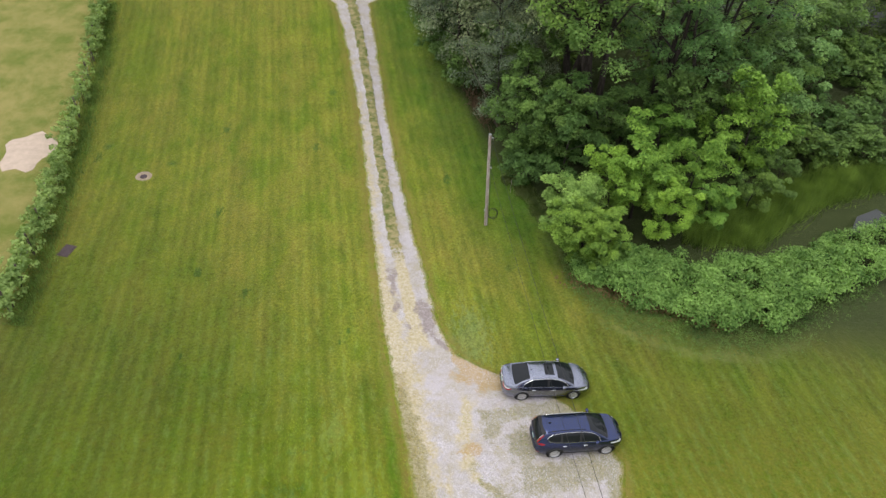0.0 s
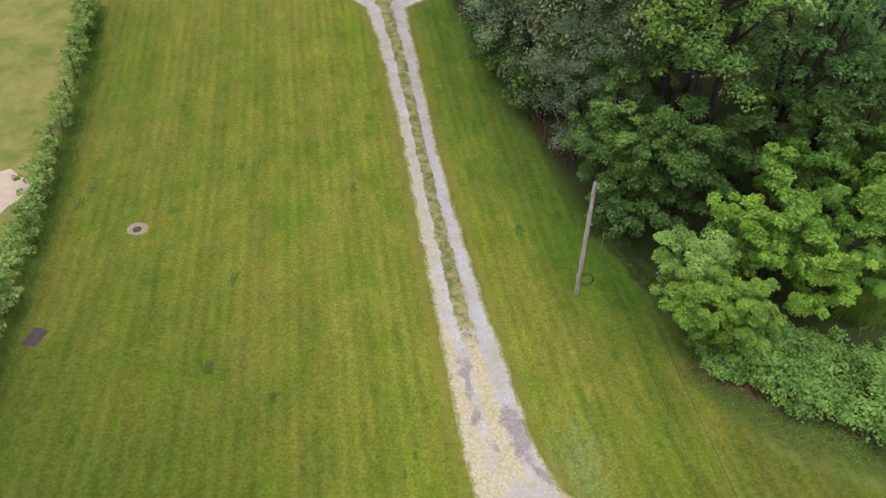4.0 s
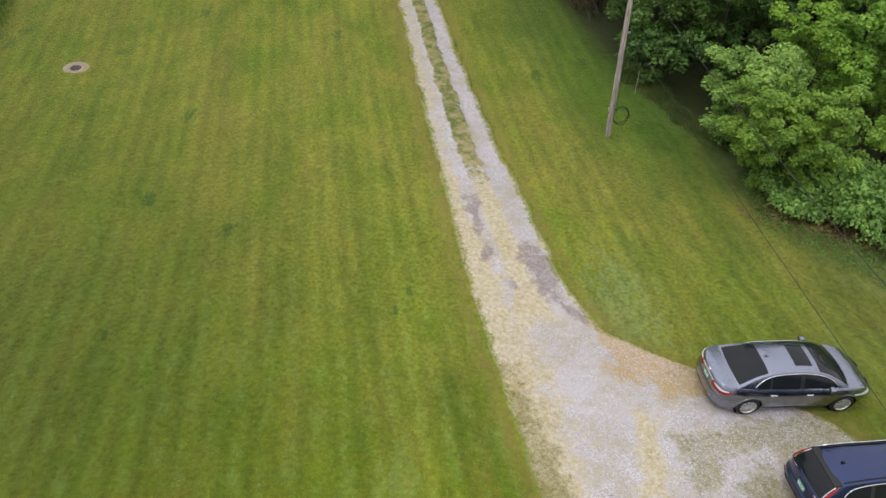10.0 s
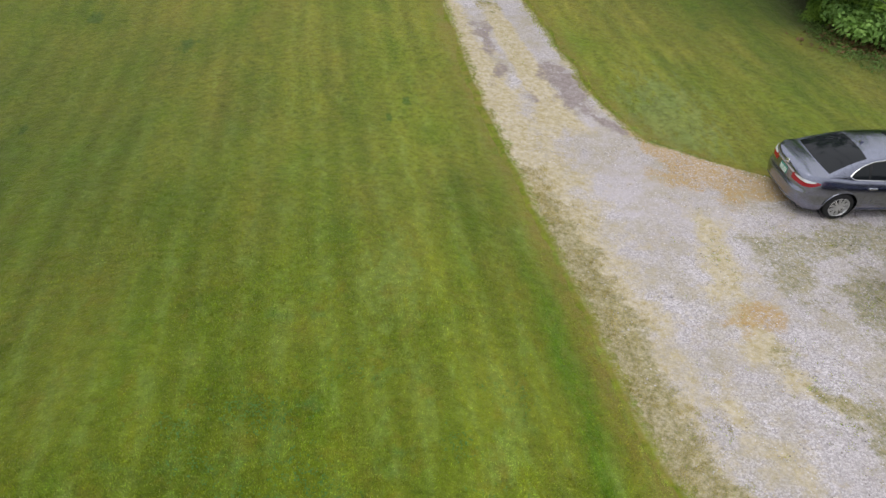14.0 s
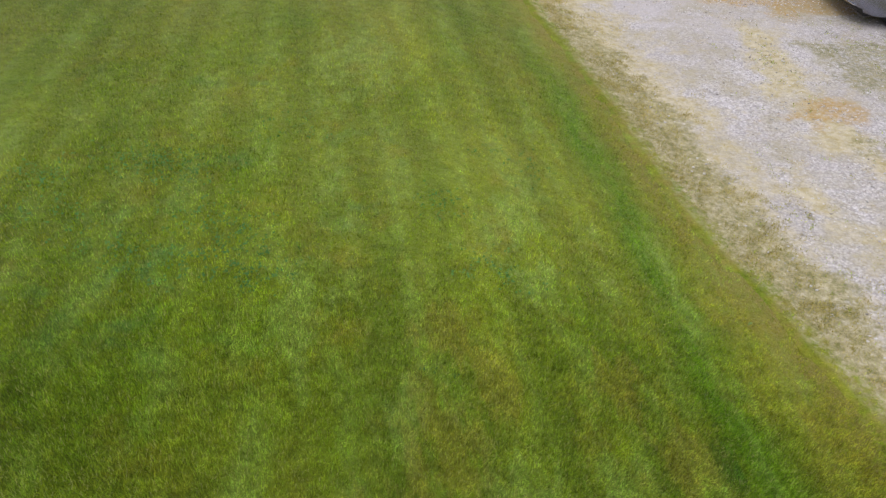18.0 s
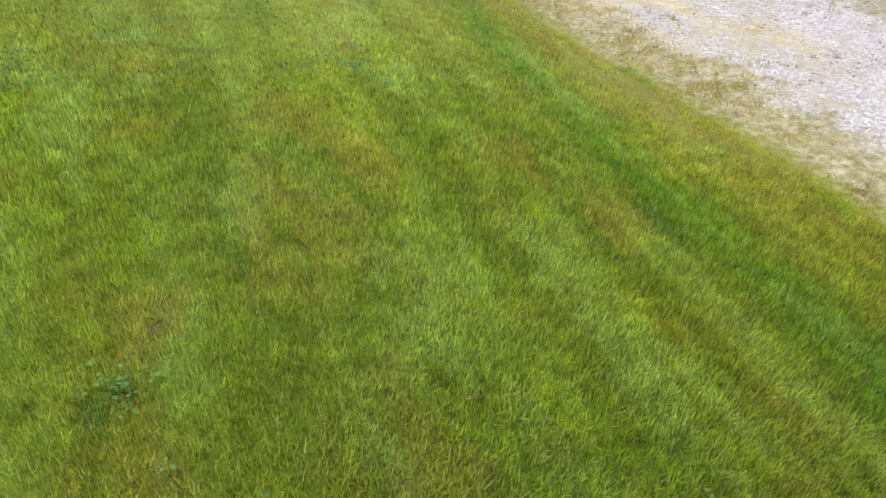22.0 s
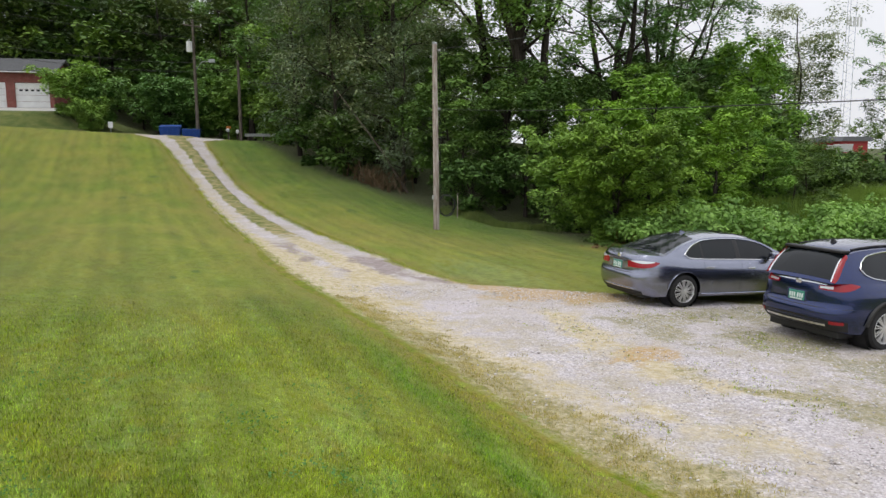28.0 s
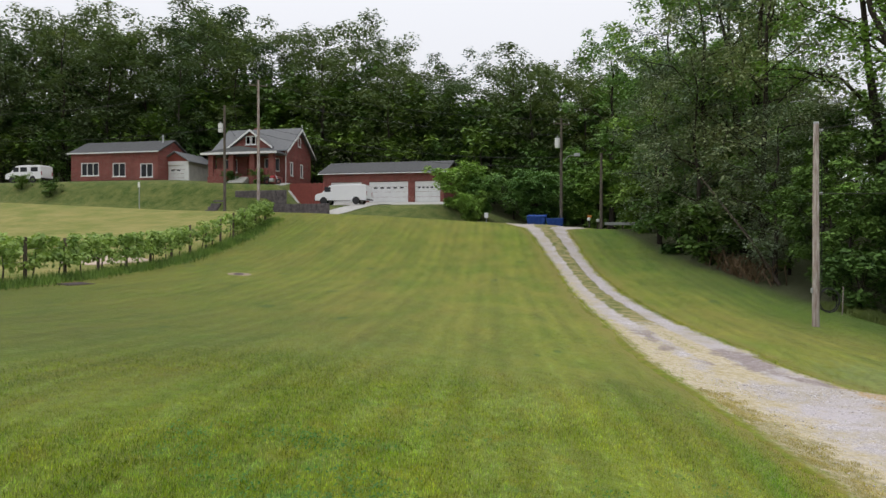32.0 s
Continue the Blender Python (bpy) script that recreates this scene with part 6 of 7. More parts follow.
ring = [(-30.7 + 1.75 * math.cos(t) * (1 + 0.15 * math.sin(3 * t) + 0.12 * math.sin(7 * t + 1)), 44.7 + 2.7 * math.sin(t) * (1 + 0.12 * math.cos(2 * t) + 0.12 * math.sin(5 * t))) for t in np.linspace(0, 2 * math.pi, 25)[:-1]]
for s_, h_ in ((1.0, 0.02), (0.8, 0.09), (0.45, 0.14)):
    sand.v += [(-30.7 + (x + 30.7) * s_, 44.7 + (y - 44.7) * s_, ground_z(x, y) + h_) for x, y in ring]
for k in range(2):
    sand.f += [(k * 24 + i, k * 24 + (i + 1) % 24, (k + 1) * 24 + (i + 1) % 24, (k + 1) * 24 + i) for i in range(24)]
sand.f.append(tuple(range(48, 72)))
solo("sand_patch", sand, "sand", "low spread patch of pale sand beside the vines", "sand", smooth=True)

# ---- covers in the lawn ----
g = ground_z(-21.5, 42.35)
cover = thing("manhole_cover", "round rusty iron cover in a ring of bare soil", "cover", pose(-21.5, 42.35, g + 0.01, 4, 4, 0))
part("lid", Shape().lathe([(0.001, 0.03), (0.22, 0.03), (0.25, 0.02), (0.25, -0.05)], 24, pose(0, 0, 0, 90)), "rust", cover, "", True)
part("bare_ring", Shape().lathe([(0.22, 0.012), (0.40, 0.022), (0.55, 0.010), (0.66, -0.03)], 24, pose(0, 0, 0, 90)), "soil", cover, "ring of bare soil", True)
g = ground_z(-23.75, 34.15)
hatch = thing("hatch_cover", "square rusty hatch cover lying flush in the lawn", "cover", pose(-23.75, 34.15, g, 0, 3, -12))
part("lid", Shape().soft_box(-0.30, 0.30, -0.48, 0.48, -0.03, 0.03, 0.01), "rust", hatch)
part("rim", Shape().box(-0.38, -0.31, -0.56, 0.56, -0.05, 0.016).box(0.31, 0.38, -0.56, 0.56, -0.05, 0.016).box(-0.31, 0.31, 0.49, 0.56, -0.05, 0.015).box(-0.31, 0.31, -0.56, -0.49, -0.05, 0.015), "post", hatch, "narrow wooden rim")

# ---- houses beyond the road ----


def wall_panel(width, tall, thick, openings):
    """A wall along x with its openings cut through, as one closed skin; openings: (x0, x1, z0, z1)."""
    xs = sorted({0.0, width} | {o[0] for o in openings} | {o[1] for o in openings})
    zs = sorted({0.0, tall} | {o[2] for o in openings} | {o[3] for o in openings})
    s, nx, nz = Shape(), len(xs), len(zs)
    s.v = [(x, y, z) for y in (0.0, thick) for z in zs for x in xs]

    def at(i, j, k):
        return k * nx * nz + j * nx + i

    def solid(i, j):
        if not (0 <= i < nx - 1 and 0 <= j < nz - 1):
            return False
        x, z = (xs[i] + xs[i + 1]) / 2, (zs[j] + zs[j + 1]) / 2
        return not any(o[0] < x < o[1] and o[2] < z < o[3] for o in openings)

    for i in range(nx - 1):
        for j in range(nz - 1):
            if not solid(i, j):
                continue
            s.f.append((at(i, j, 0), at(i + 1, j, 0), at(i + 1, j + 1, 0), at(i, j + 1, 0)))
            s.f.append((at(i, j, 1), at(i, j + 1, 1), at(i + 1, j + 1, 1), at(i + 1, j, 1)))
            for di, dj, a, b in ((-1, 0, (i, j), (i, j + 1)), (1, 0, (i + 1, j), (i + 1, j + 1)), (0, -1, (i, j), (i + 1, j)), (0, 1, (i, j + 1), (i + 1, j + 1))):
                if not solid(i + di, j + dj):
                    s.f.append((at(*a, 0), at(*b, 0), at(*b, 1), at(*a, 1)))
    return s


def add_window(house, x0, x1, z0, z1, bars=1, y=0.0, m=None):
    f = 0.09
    fr = Shape().box(x0, x1, y - 0.04, y + 0.06, z0, z0 + f, m).box(x0, x1, y - 0.04, y + 0.06, z1 - f, z1, m).box(x0, x0 + f, y - 0.04, y + 0.06, z0 + f, z1 - f, m).box(x1 - f, x1, y - 0.04, y + 0.06, z0 + f, z1 - f, m)
    for k in range(1, bars + 1):
        x = x0 + (x1 - x0) * k / (bars + 1)
        fr.box(x - 0.035, x + 0.035, y - 0.03, y + 0.05, z0 + f, z1 - f, m)
    win = part("window", fr, "white", house, "white framed window")
    part("pane", Shape().box(x0 + f, x1 - f, y + 0.07, y + 0.09, z0 + f, z1 - f, m), "pane", win)
    part("sill", Shape().box(x0 - 0.08, x1 + 0.08, y - 0.10, y + 0.0, z0 - 0.07, z0 - 0.005, m), "white", win)


def gable_roof(x0, x1, y0, y1, z, rise, over=0.35, thick=0.14):
    """A roof whose ridge runs along x."""
    s = Shape()
    ym = (y0 + y1) / 2
    sl = rise / (ym - y0)
    for sg, ye in ((1, y0 - over), (-1, y1 + over)):
        zo = z - over * sl
        a = [(x, ye, zo) for x in (x0 - over, x1 + over)] + [(x, ym, z + rise) for x in (x1 + over, x0 - over)]
        b = [(p[0], p[1], p[2] + thick) for p in a]
        s.add(a + b, [(0, 1, 2, 3), (4, 7, 6, 5), (0, 4, 5, 1), (1, 5, 6, 2), (2, 6, 7, 3), (3, 7, 4, 0)])
    return s


def garage_door(house, x0, x1, tall, y, z=0.0, windows=5):
    d = Shape()
    rows = 4
    for k in range(rows):
        d.soft_box(x0, x1, y, y + 0.05, z + tall * k / rows + 0.01, z + tall * (k + 1) / rows - 0.01, 0.012)
    door = part("garage_door", d, "white", house, "white panelled garage door")
    w = (x1 - x0) / (windows + 1)
    for k in range(windows):
        x = x0 + w * (k + 1)
        part("pane", Shape().box(x - w * 0.28, x + w * 0.28, y - 0.012, y + 0.01, z + tall * 0.66, z + tall * 0.73), "pane", door)


# long brick garage
GZ = 7.25
gar = thing("garage_building", "long red brick garage with white doors and grey roof", "garage", pose(-35.05, 86, GZ))
part("front_wall", wall_panel(13.9, 3.35, 0.3, [(0.9, 4.55, 0, 2.3), (5.4, 9.9, 0, 2.3), (10.65, 13.5, 0, 2.3)]), "brick", gar)
part("side_wall", Shape().box(0, 0.3, 0.3, 6.7, 0, 3.35), "brick", gar)
part("side_wall", Shape().box(13.6, 13.9, 0.3, 6.7, 0, 3.35), "brick", gar)
part("back_wall", Shape().box(0.0, 13.9, 6.7, 7.0, 0, 3.35), "brick", gar)
part("roof", gable_roof(0, 13.9, 0, 7, 3.35, 1.35, 0.45), "roof_dark", gar, "grey shingled roof")
part("gutter", Shape().soft_box(-0.45, 14.35, -0.58, -0.46, 3.13, 3.22, 0.03), "white", gar, "white gutter")
for a, b in ((0.9, 4.55), (5.4, 9.9), (10.65, 13.5)):
    garage_door(gar, a, b, 2.28, 0.12)
for x in (0, 13.6):
    part("gable_end", Shape().add([(x, 0, 3.35), (x, 7, 3.35), (x, 3.5, 4.7), (x + 0.3, 0, 3.35), (x + 0.3, 7, 3.35), (x + 0.3, 3.5, 4.7)], [(0, 1, 2), (5, 4, 3), (0, 3, 4, 1), (1, 4, 5, 2), (2, 5, 3, 0)]), "brick", gar)
apron = Shape()
xs_ = np.linspace(-40, -20.5, 20)
V = [[(x - (0 if j else 1.5 * (x < -33)), y, ground_z(x, y) + 0.05) for x in xs_] for j, y in enumerate(np.linspace(83.2, 86.1, 10))]
me = fast_mesh("garage_apron", np.reshape(V, (-1, 3)), grid_faces(20, 10))
solo("garage_apron", me, "concrete", "pale concrete apron before the garage", "apron", kind="structure")

# the pale lane slanting up the bank to the garage
V = []
for t in np.linspace(0, 1, 24):
    x, y = -33.0 + 6.7 * t, 77.0 + 6.3 * t
    for o in np.linspace(-0.8, 0.8, 5):
        V.append((x - o * 0.5, y + o, ground_z(x - o * 0.5, y + o) + 0.06))
solo("garage_lane", fast_mesh("garage_lane", V, grid_faces(5, 24)), "concrete", "narrow pale lane slanting up the bank to the garage", "lane", kind="structure")

# brick house with porch
HZ = 9.35
hs = thing("brick_house", "red brick bungalow with front porch, dormer and grey roof", "house", pose(-48.25, 86, HZ))
W_, D_, EV = 8.6, 7.2, 4.2
part("front_wall", wall_panel(W_, EV, 0.3, [(0.9, 2.6, 1.6, 3.1), (3.85, 4.95, 0.9, 3.1), (6.0, 7.9, 1.6, 3.1)]), "brick", hs)
part("back_wall", Shape().box(0, W_, D_ - 0.3, D_, 0, EV), "brick", hs)
right = wall_panel(D_ - 0.6, EV, 0.3, [(1.0, 1.7, 1.2, 2.8), (3.8, 4.5, 1.2, 2.8)])
mr = pose(W_, 0.3, 0, 0, 0, 90)
part("side_wall", Shape().add([mr @ Vector(p) for p in right.v], right.f), "brick", hs)
part("side_wall", Shape().box(0, 0.3, 0.3, D_ - 0.3, 0, EV), "brick", hs)
for a in (1.3, 4.1):
    add_window(hs, a - 0.3, a + 0.4, 1.2, 2.8, 0, 0.0, pose(W_ - 0.0, 0.3, 0, 0, 0, 90))
for x in (0, W_ - 0.3):
    part("gable_end", Shape().add([(x, 0, EV), (x, D_, EV), (x, D_ / 2, EV + 2.7), (x + 0.3, 0, EV), (x + 0.3, D_, EV), (x + 0.3, D_ / 2, EV + 2.7)], [(0, 1, 2), (5, 4, 3), (0, 3, 4, 1), (1, 4, 5, 2), (2, 5, 3, 0)]), "brick", hs)
add_window(hs, 3.4, 4.2, EV + 0.6, EV + 1.7, 0, -0.02, pose(W_ + 0.0, 0.0, 0, 0, 0, 90))
part("roof", gable_roof(0, W_, 0, D_, EV, 2.7, 0.5), "roof", hs, "grey shingled roof")
rk = Shape()
for sg in (0, 1):
    y0, y1 = ((-0.5, D_ / 2) if sg == 0 else (D_ + 0.5, D_ / 2))
    rk.add([(W_ + 0.5, y0, EV - 0.36), (W_ + 0.5, y1, EV + 2.7), (W_ + 0.5, y1, EV + 2.42), (W_ + 0.5, y0, EV - 0.62), (W_ + 0.56, y0, EV - 0.36), (W_ + 0.56, y1, EV + 2.7), (W_ + 0.56, y1, EV + 2.42), (W_ + 0.56, y0, EV - 0.62)], [(0, 1, 2, 3), (7, 6, 5, 4), (0, 4, 5, 1), (1, 5, 6, 2), (2, 6, 7, 3), (3, 7, 4, 0)])
part("rake_board", rk, "white", hs, "white board under the roof edge")
add_window(hs, 0.9, 2.6, 1.6, 3.1, 1, 0.08)
add_window(hs, 6.0, 7.9, 1.6, 3.1, 2, 0.08)
part("front_door", Shape().soft_box(3.85, 4.95, 0.1, 0.16, 0.9, 3.1, 0.02), "redboard", hs, "dark red front door")
# dormer over the porch
part("dormer_wall", Shape().prism([(2.0, EV - 0.1), (6.8, EV - 0.1), (6.8, EV + 0.3), (4.4, EV + 2.0), (2.0, EV + 0.3)], -0.05, 1.8), "brick", hs)
dr = Shape()
for sg in (-1, 1):
    p = [(4.4, EV + 2.25), (4.4 + sg * 2.85, EV + 0.2), (4.4 + sg * 2.85, EV + 0.03), (4.4, EV + 2.08)]
    dr.prism(p, -0.5, 2.9)
part("dormer_roof", dr, "roof", hs)
for sg in (-1, 1):
    part("dormer_fascia", Shape().prism([(4.4, EV + 2.22), (4.4 + sg * 2.85, EV + 0.17), (4.4 + sg * 2.85, EV - 0.06), (4.4, EV + 1.98)], -0.56, -0.505), "white", hs, "white fascia board")
add_window(hs, 3.75, 4.35, EV + 0.5, EV + 1.5, 0, -0.12)
add_window(hs, 4.45, 5.05, EV + 0.5, EV + 1.5, 0, -0.12)
# porch
part("porch_floor", Shape().soft_box(0.2, W_ - 0.2, -2.4, -0.01, 0, 0.9, 0.03), "brick", hs)
part("porch_roof", Shape().prism([(-0.3, EV - 0.65), (4.4, EV + 0.0), (W_ + 0.3, EV - 0.65), (W_ + 0.3, EV - 0.85), (-0.3, EV - 0.85)], -2.9, -0.06), "roof", hs)
part("porch_fascia", Shape().box(-0.35, W_ + 0.35, -2.97, -2.905, EV - 0.90, EV - 0.66), "white", hs, "white porch fascia")
for x in (0.3, 2.8, 5.4, W_ - 0.9):
    part("porch_column", Shape().soft_box(x, x + 0.6, -2.38, -1.8, 0.9, EV - 0.86, 0.02), "brick", hs)
for a, b in ((0.95, 2.75), (6.05, W_ - 0.95)):
    part("porch_parapet", Shape().soft_box(a, b, -2.34, -2.05, 0.9, 1.75, 0.02), "brick", hs)
for k in range(5):
    part("step", Shape().soft_box(3.45, 5.35, -2.4 - 0.32 * (k + 1), -2.41 - 0.32 * k, 0, 0.9 - 0.18 * (k + 0.8), 0.02), "concrete", hs)
part("chimney", Shape().soft_box(2.0, 2.7, 5.2, 5.9, EV + 0.8, EV + 3.3, 0.02), "brick", hs)
part("downpipe", Shape().tube([(W_ + 0.12, -0.12, 0.1), (W_ + 0.12, -0.12, EV - 0.3)], 0.05, 6), "white", hs, "white downpipe")
for x, y, s in ((-41.3, 83.2, 0.55), (-44.8, 83.0, 0.45)):
    plant("shrub1", x, y, 30, s, label="small clipped shrub beside the porch")
bike = thing("parked_motorcycle", "dark motorcycle parked beside the porch", "motorcycle", pose(-40.6, 82.6, ground_z(-40.6, 82.6)))
for x in (0.35, 1.75):
    wm = Shape().lathe([(0.20, -0.06), (0.30, -0.07), (0.32, 0), (0.30, 0.07), (0.20, 0.06), (0.20, -0.06)], 18, Matrix.Translation((x, 0, 0.32)))
    part("wheel", wm, "rubber", bike, "", True)
part("tank", Shape().soft_box(0.75, 1.35, -0.16, 0.16, 0.65, 0.95, 0.1), "redsign", bike, "", True)
part("seat", Shape().soft_box(0.1, 0.8, -0.14, 0.14, 0.68, 0.82, 0.06), "black", bike, "", True)
part("engine", Shape().soft_box(0.7, 1.25, -0.18, 0.18, 0.28, 0.66, 0.05), "galv", bike, "", True)
part("handlebar", Shape().tube([(1.35, -0.36, 1.02), (1.45, 0, 0.98), (1.35, 0.36, 1.02)], 0.02, 6), "chrome", bike)
part("fork", Shape().tube([(1.75, 0, 0.32), (1.45, 0, 1.0)], 0.035, 6), "chrome", bike)

# small garage and long low building
sg_ = thing("small_garage", "small garage with red gable and white door", "garage", pose(-56.8, 88, 10.15))
part("front_wall", wall_panel(3.6, 2.5, 0.25, [(0.6, 3.0, 0, 2.05)]), "white", sg_)
part("side_wall", Shape().box(3.35, 3.6, 0.25, 5.5, 0, 2.5), "concrete", sg_)
part("side_wall", Shape().box(0, 0.25, 0.25, 5.5, 0, 2.5), "concrete", sg_)
part("back_wall", Shape().box(0, 3.6, 5.5, 5.75, 0, 2.5), "concrete", sg_)
part("gable", Shape().prism([(0, 2.5), (3.6, 2.5), (1.8, 3.55)], 0, 0.25), "redboard", sg_, "red boarded gable")
rf = Shape()
for s_ in (-1, 1):
    rf.prism([(1.8, 3.75), (1.8 + s_ * 2.15, 2.45), (1.8 + s_ * 2.15, 2.33), (1.8, 3.6)], -0.3, 6.0)
part("roof", rf, "roof", sg_)
garage_door(sg_, 0.6, 3.0, 2.03, 0.1, 0, 2)
sh = thing("low_brick_building", "long low red brick building with white windows", "building", pose(-68.0, 86, 10.3))
ops = [(1.4, 3.9, 0.6, 2.2), (5.8, 7.6, 0.45, 2.1), (9.6, 11.3, 0.3, 1.95)]
part("front_wall", wall_panel(12.0, 3.4, 0.3, ops), "brick", sh)
part("side_wall", Shape().box(11.7, 12.0, 0.3, 6, 0, 3.4), "brick", sh)
part("side_wall", Shape().box(0, 0.3, 0.3, 6, 0, 3.4), "brick", sh)
part("back_wall", Shape().box(0, 12, 6, 6.3, 0, 3.4), "brick", sh)
part("roof", gable_roof(0, 12, 0, 6.3, 3.4, 1.55, 0.3), "roof_dark", sh, "grey shingled roof")
for x in (0, 11.7):
    part("gable_end", Shape().add([(x, 0, 3.4), (x, 6.3, 3.4), (x, 3.15, 4.9), (x + 0.3, 0, 3.4), (x + 0.3, 6.3, 3.4), (x + 0.3, 3.15, 4.9)], [(0, 1, 2), (5, 4, 3), (0, 3, 4, 1), (1, 4, 5, 2), (2, 5, 3, 0)]), "brick", sh)
part("fascia", Shape().box(-0.3, 12.3, -0.40, -0.345, 3.24, 3.38), "white", sh, "white fascia board")
for o, bars in zip(ops, (2, 1, 1)):
    add_window(sh, *o, bars, 0.06)
part("flue", Shape().tube([(11.0, 2.5, 4.4), (11.0, 2.5, 5.7)], 0.12, 8), "galv", sh, "steel flue pipe")


def build_van(name, label, m, long, tall, wide, bonnet, windows):
    van = thing(name, label, "van", m, "parked vans")
    prof = [(0, 0.45), (0, 0.95), (0.12, 1.12), (bonnet * 0.75, 1.25), (bonnet + 0.45, tall * 0.9), (bonnet + 0.75, tall * 0.97), (bonnet + 1.3, tall), (long - 0.3, tall), (long - 0.08, tall * 0.93), (long, tall * 0.5), (long, 0.45)]
    bm = bmesh.new()
    half = wide / 2
    rows = []
    for y, k in ((-half, 0.93), (-half * 0.96, 0.985), (-half * 0.7, 1.0), (half * 0.7, 1.0), (half * 0.96, 0.985), (half, 0.93)):
        rows.append([bm.verts.new((x, y, 0.45 + (z - 0.45) * k)) for x, z in prof])
    for a, b in zip(rows, rows[1:]):
        for i in range(len(prof)):
            j = (i + 1) % len(prof)
            bm.faces.new((a[i], a[j], b[j], b[i]))
    bm.faces.new(rows[0])
    bm.faces.new(rows[-1][::-1])
    bmesh.ops.recalc_face_normals(bm, faces=bm.faces[:])
    me = bpy.data.meshes.new("body")
    bm.to_mesh(me)
    bm.free()
    part("body", me, "vanwhite", van)
    for x in (0.95, long - 1.15):
        for sd in (-1, 1):
            at = Matrix.Translation((x, sd * (half - 0.12), 0.36))
            w = part("wheel", Shape().lathe([(0.20, -0.11), (0.34, -0.11), (0.36, -0.05), (0.36, 0.05), (0.34, 0.11), (0.20, 0.11)], 20, at), "rubber", van, "", True)
            part("rim", Shape().lathe([(0.001, sd * 0.10), (0.12, sd * 0.105), (0.21, sd * 0.08), (0.21, 0)], 16, at), "alloy", w, "", True)
            part("wheel_well", Shape().lathe([(0.001, 0.012), (0.41, 0.012), (0.41, -0.012), (0.001, -0.012)], 20, Matrix.Translation((x, sd * (half + 0.0), 0.40))), "black", van)
    for sd in (-1, 1):
        for a, b, c, d in windows:
            part("side_window", Shape().soft_box(a, b, sd * (half - 0.03) - 0.035, sd * (half - 0.03) + 0.035, c, d, 0.02), "glass", van)
        part("tail_lamp", Shape().soft_box(long - 0.04, long + 0.015, sd * (half - 0.13) - 0.06, sd * (half - 0.13) + 0.06, 0.9, 1.35, 0.01), "red", van)
        part("headlamp", Shape().soft_box(-0.015, 0.06, sd * (half - 0.25) - 0.14, sd * (half - 0.25) + 0.14, 0.78, 0.95, 0.02), "lens", van)
    x0, x1 = bonnet * 0.78, bonnet + 0.42
    z0, z1 = 1.30, tall * 0.88
    part("windscreen", Shape().add([(x0, -half * 0.85, z0), (x0, half * 0.85, z0), (x1, half * 0.75, z1), (x1, -half * 0.75, z1), (x0 + 0.05, -half * 0.85, z0 - 0.05), (x0 + 0.05, half * 0.85, z0 - 0.05), (x1 + 0.05, half * 0.75, z1 - 0.05), (x1 + 0.05, -half * 0.75, z1 - 0.05)], [(0, 1, 2, 3), (7, 6, 5, 4), (0, 4, 5, 1), (1, 5, 6, 2), (2, 6, 7, 3), (3, 7, 4, 0)]), "glass", van)
    part("bumper", Shape().soft_box(-0.12, 0.05, -half * 0.97, half * 0.97, 0.42, 0.62, 0.04), "black", van)
    part("rear_bumper", Shape().soft_box(long - 0.02, long + 0.12, -half * 0.95, half * 0.95, 0.42, 0.58, 0.03), "black", van)
    return van


build_van("cargo_van", "long white cargo van parked before the garage", pose(-34.0, 82.2, ground_z(-31, 82.2) + 0.02), 5.7, 2.1, 2.0, 1.0, [(1.05, 1.75, 1.32, 1.85)])
build_van("white_minivan", "white high-roofed van parked on the far bank", pose(-74.7, 84, ground_z(-72, 84) + 0.02), 5.0, 2.1, 1.95, 0.9, [(1.1, 1.9, 1.3, 1.85), (2.1, 3.1, 1.3, 1.85), (3.6, 4.6, 1.3, 1.85)])

# stone walls, fence, steps
def stone_wall(name, label, x0, x1, y, z0, tall, cols, rows, m=None):
    w = thing(name, label, "wall", m or pose(0, 0, 0))
    part("core", Shape().box(x0 + 0.05, x1 - 0.05, y + 0.06, y + 0.4, z0, z0 + tall - 0.06), "stone", w)
    rs = random.Random(int(abs(x0) * 10))
    for r in range(rows):
        x = x0
        h = tall / rows
        while x < x1 - 0.1:
            l = min(rs.uniform(0.35, 0.9), x1 - x)
            part("stone", Shape().soft_box(x + 0.015, x + l - 0.015, y - rs.uniform(0, 0.06), y + 0.3, z0 + r * h + 0.012, z0 + (r + 1) * h - 0.012, 0.03), "stone", w)
            x += l
    return w


stone_wall("stone_wall", "low grey dry-stone retaining wall below the house", -42.4, -36.6, 79.6, 6.8, 1.5, 12, 4)
stone_wall("stone_wall", "low grey dry-stone retaining wall beside the apron", -38.6, -31.2, 78.0, 5.3, 1.45, 12, 4)
fence = thing("board_fence", "dark red board fence beside the garage", "fence")
for k in range(16):
    x = -38.2 + 0.26 * k
    part("board", Shape().soft_box(x, x + 0.245, 84.0, 84.06, 7.0, 9.3 + 0.05 * (k % 2), 0.01), "redboard", fence)
for z in (7.6, 8.8):
    part("rail", Shape().box(-38.2, -34.1, 84.065, 84.12, z, z + 0.1), "redboard", fence)
stairs = thing("garden_steps", "concrete garden steps up the bank to the house", "steps")
for k in range(9):
    part("tread", Shape().soft_box(-44.6, -43.5, 77.4 + 0.55 * k, 77.96 + 0.55 * k, 5.2, 6.2 + 0.36 * k, 0.02), "stone", stairs)

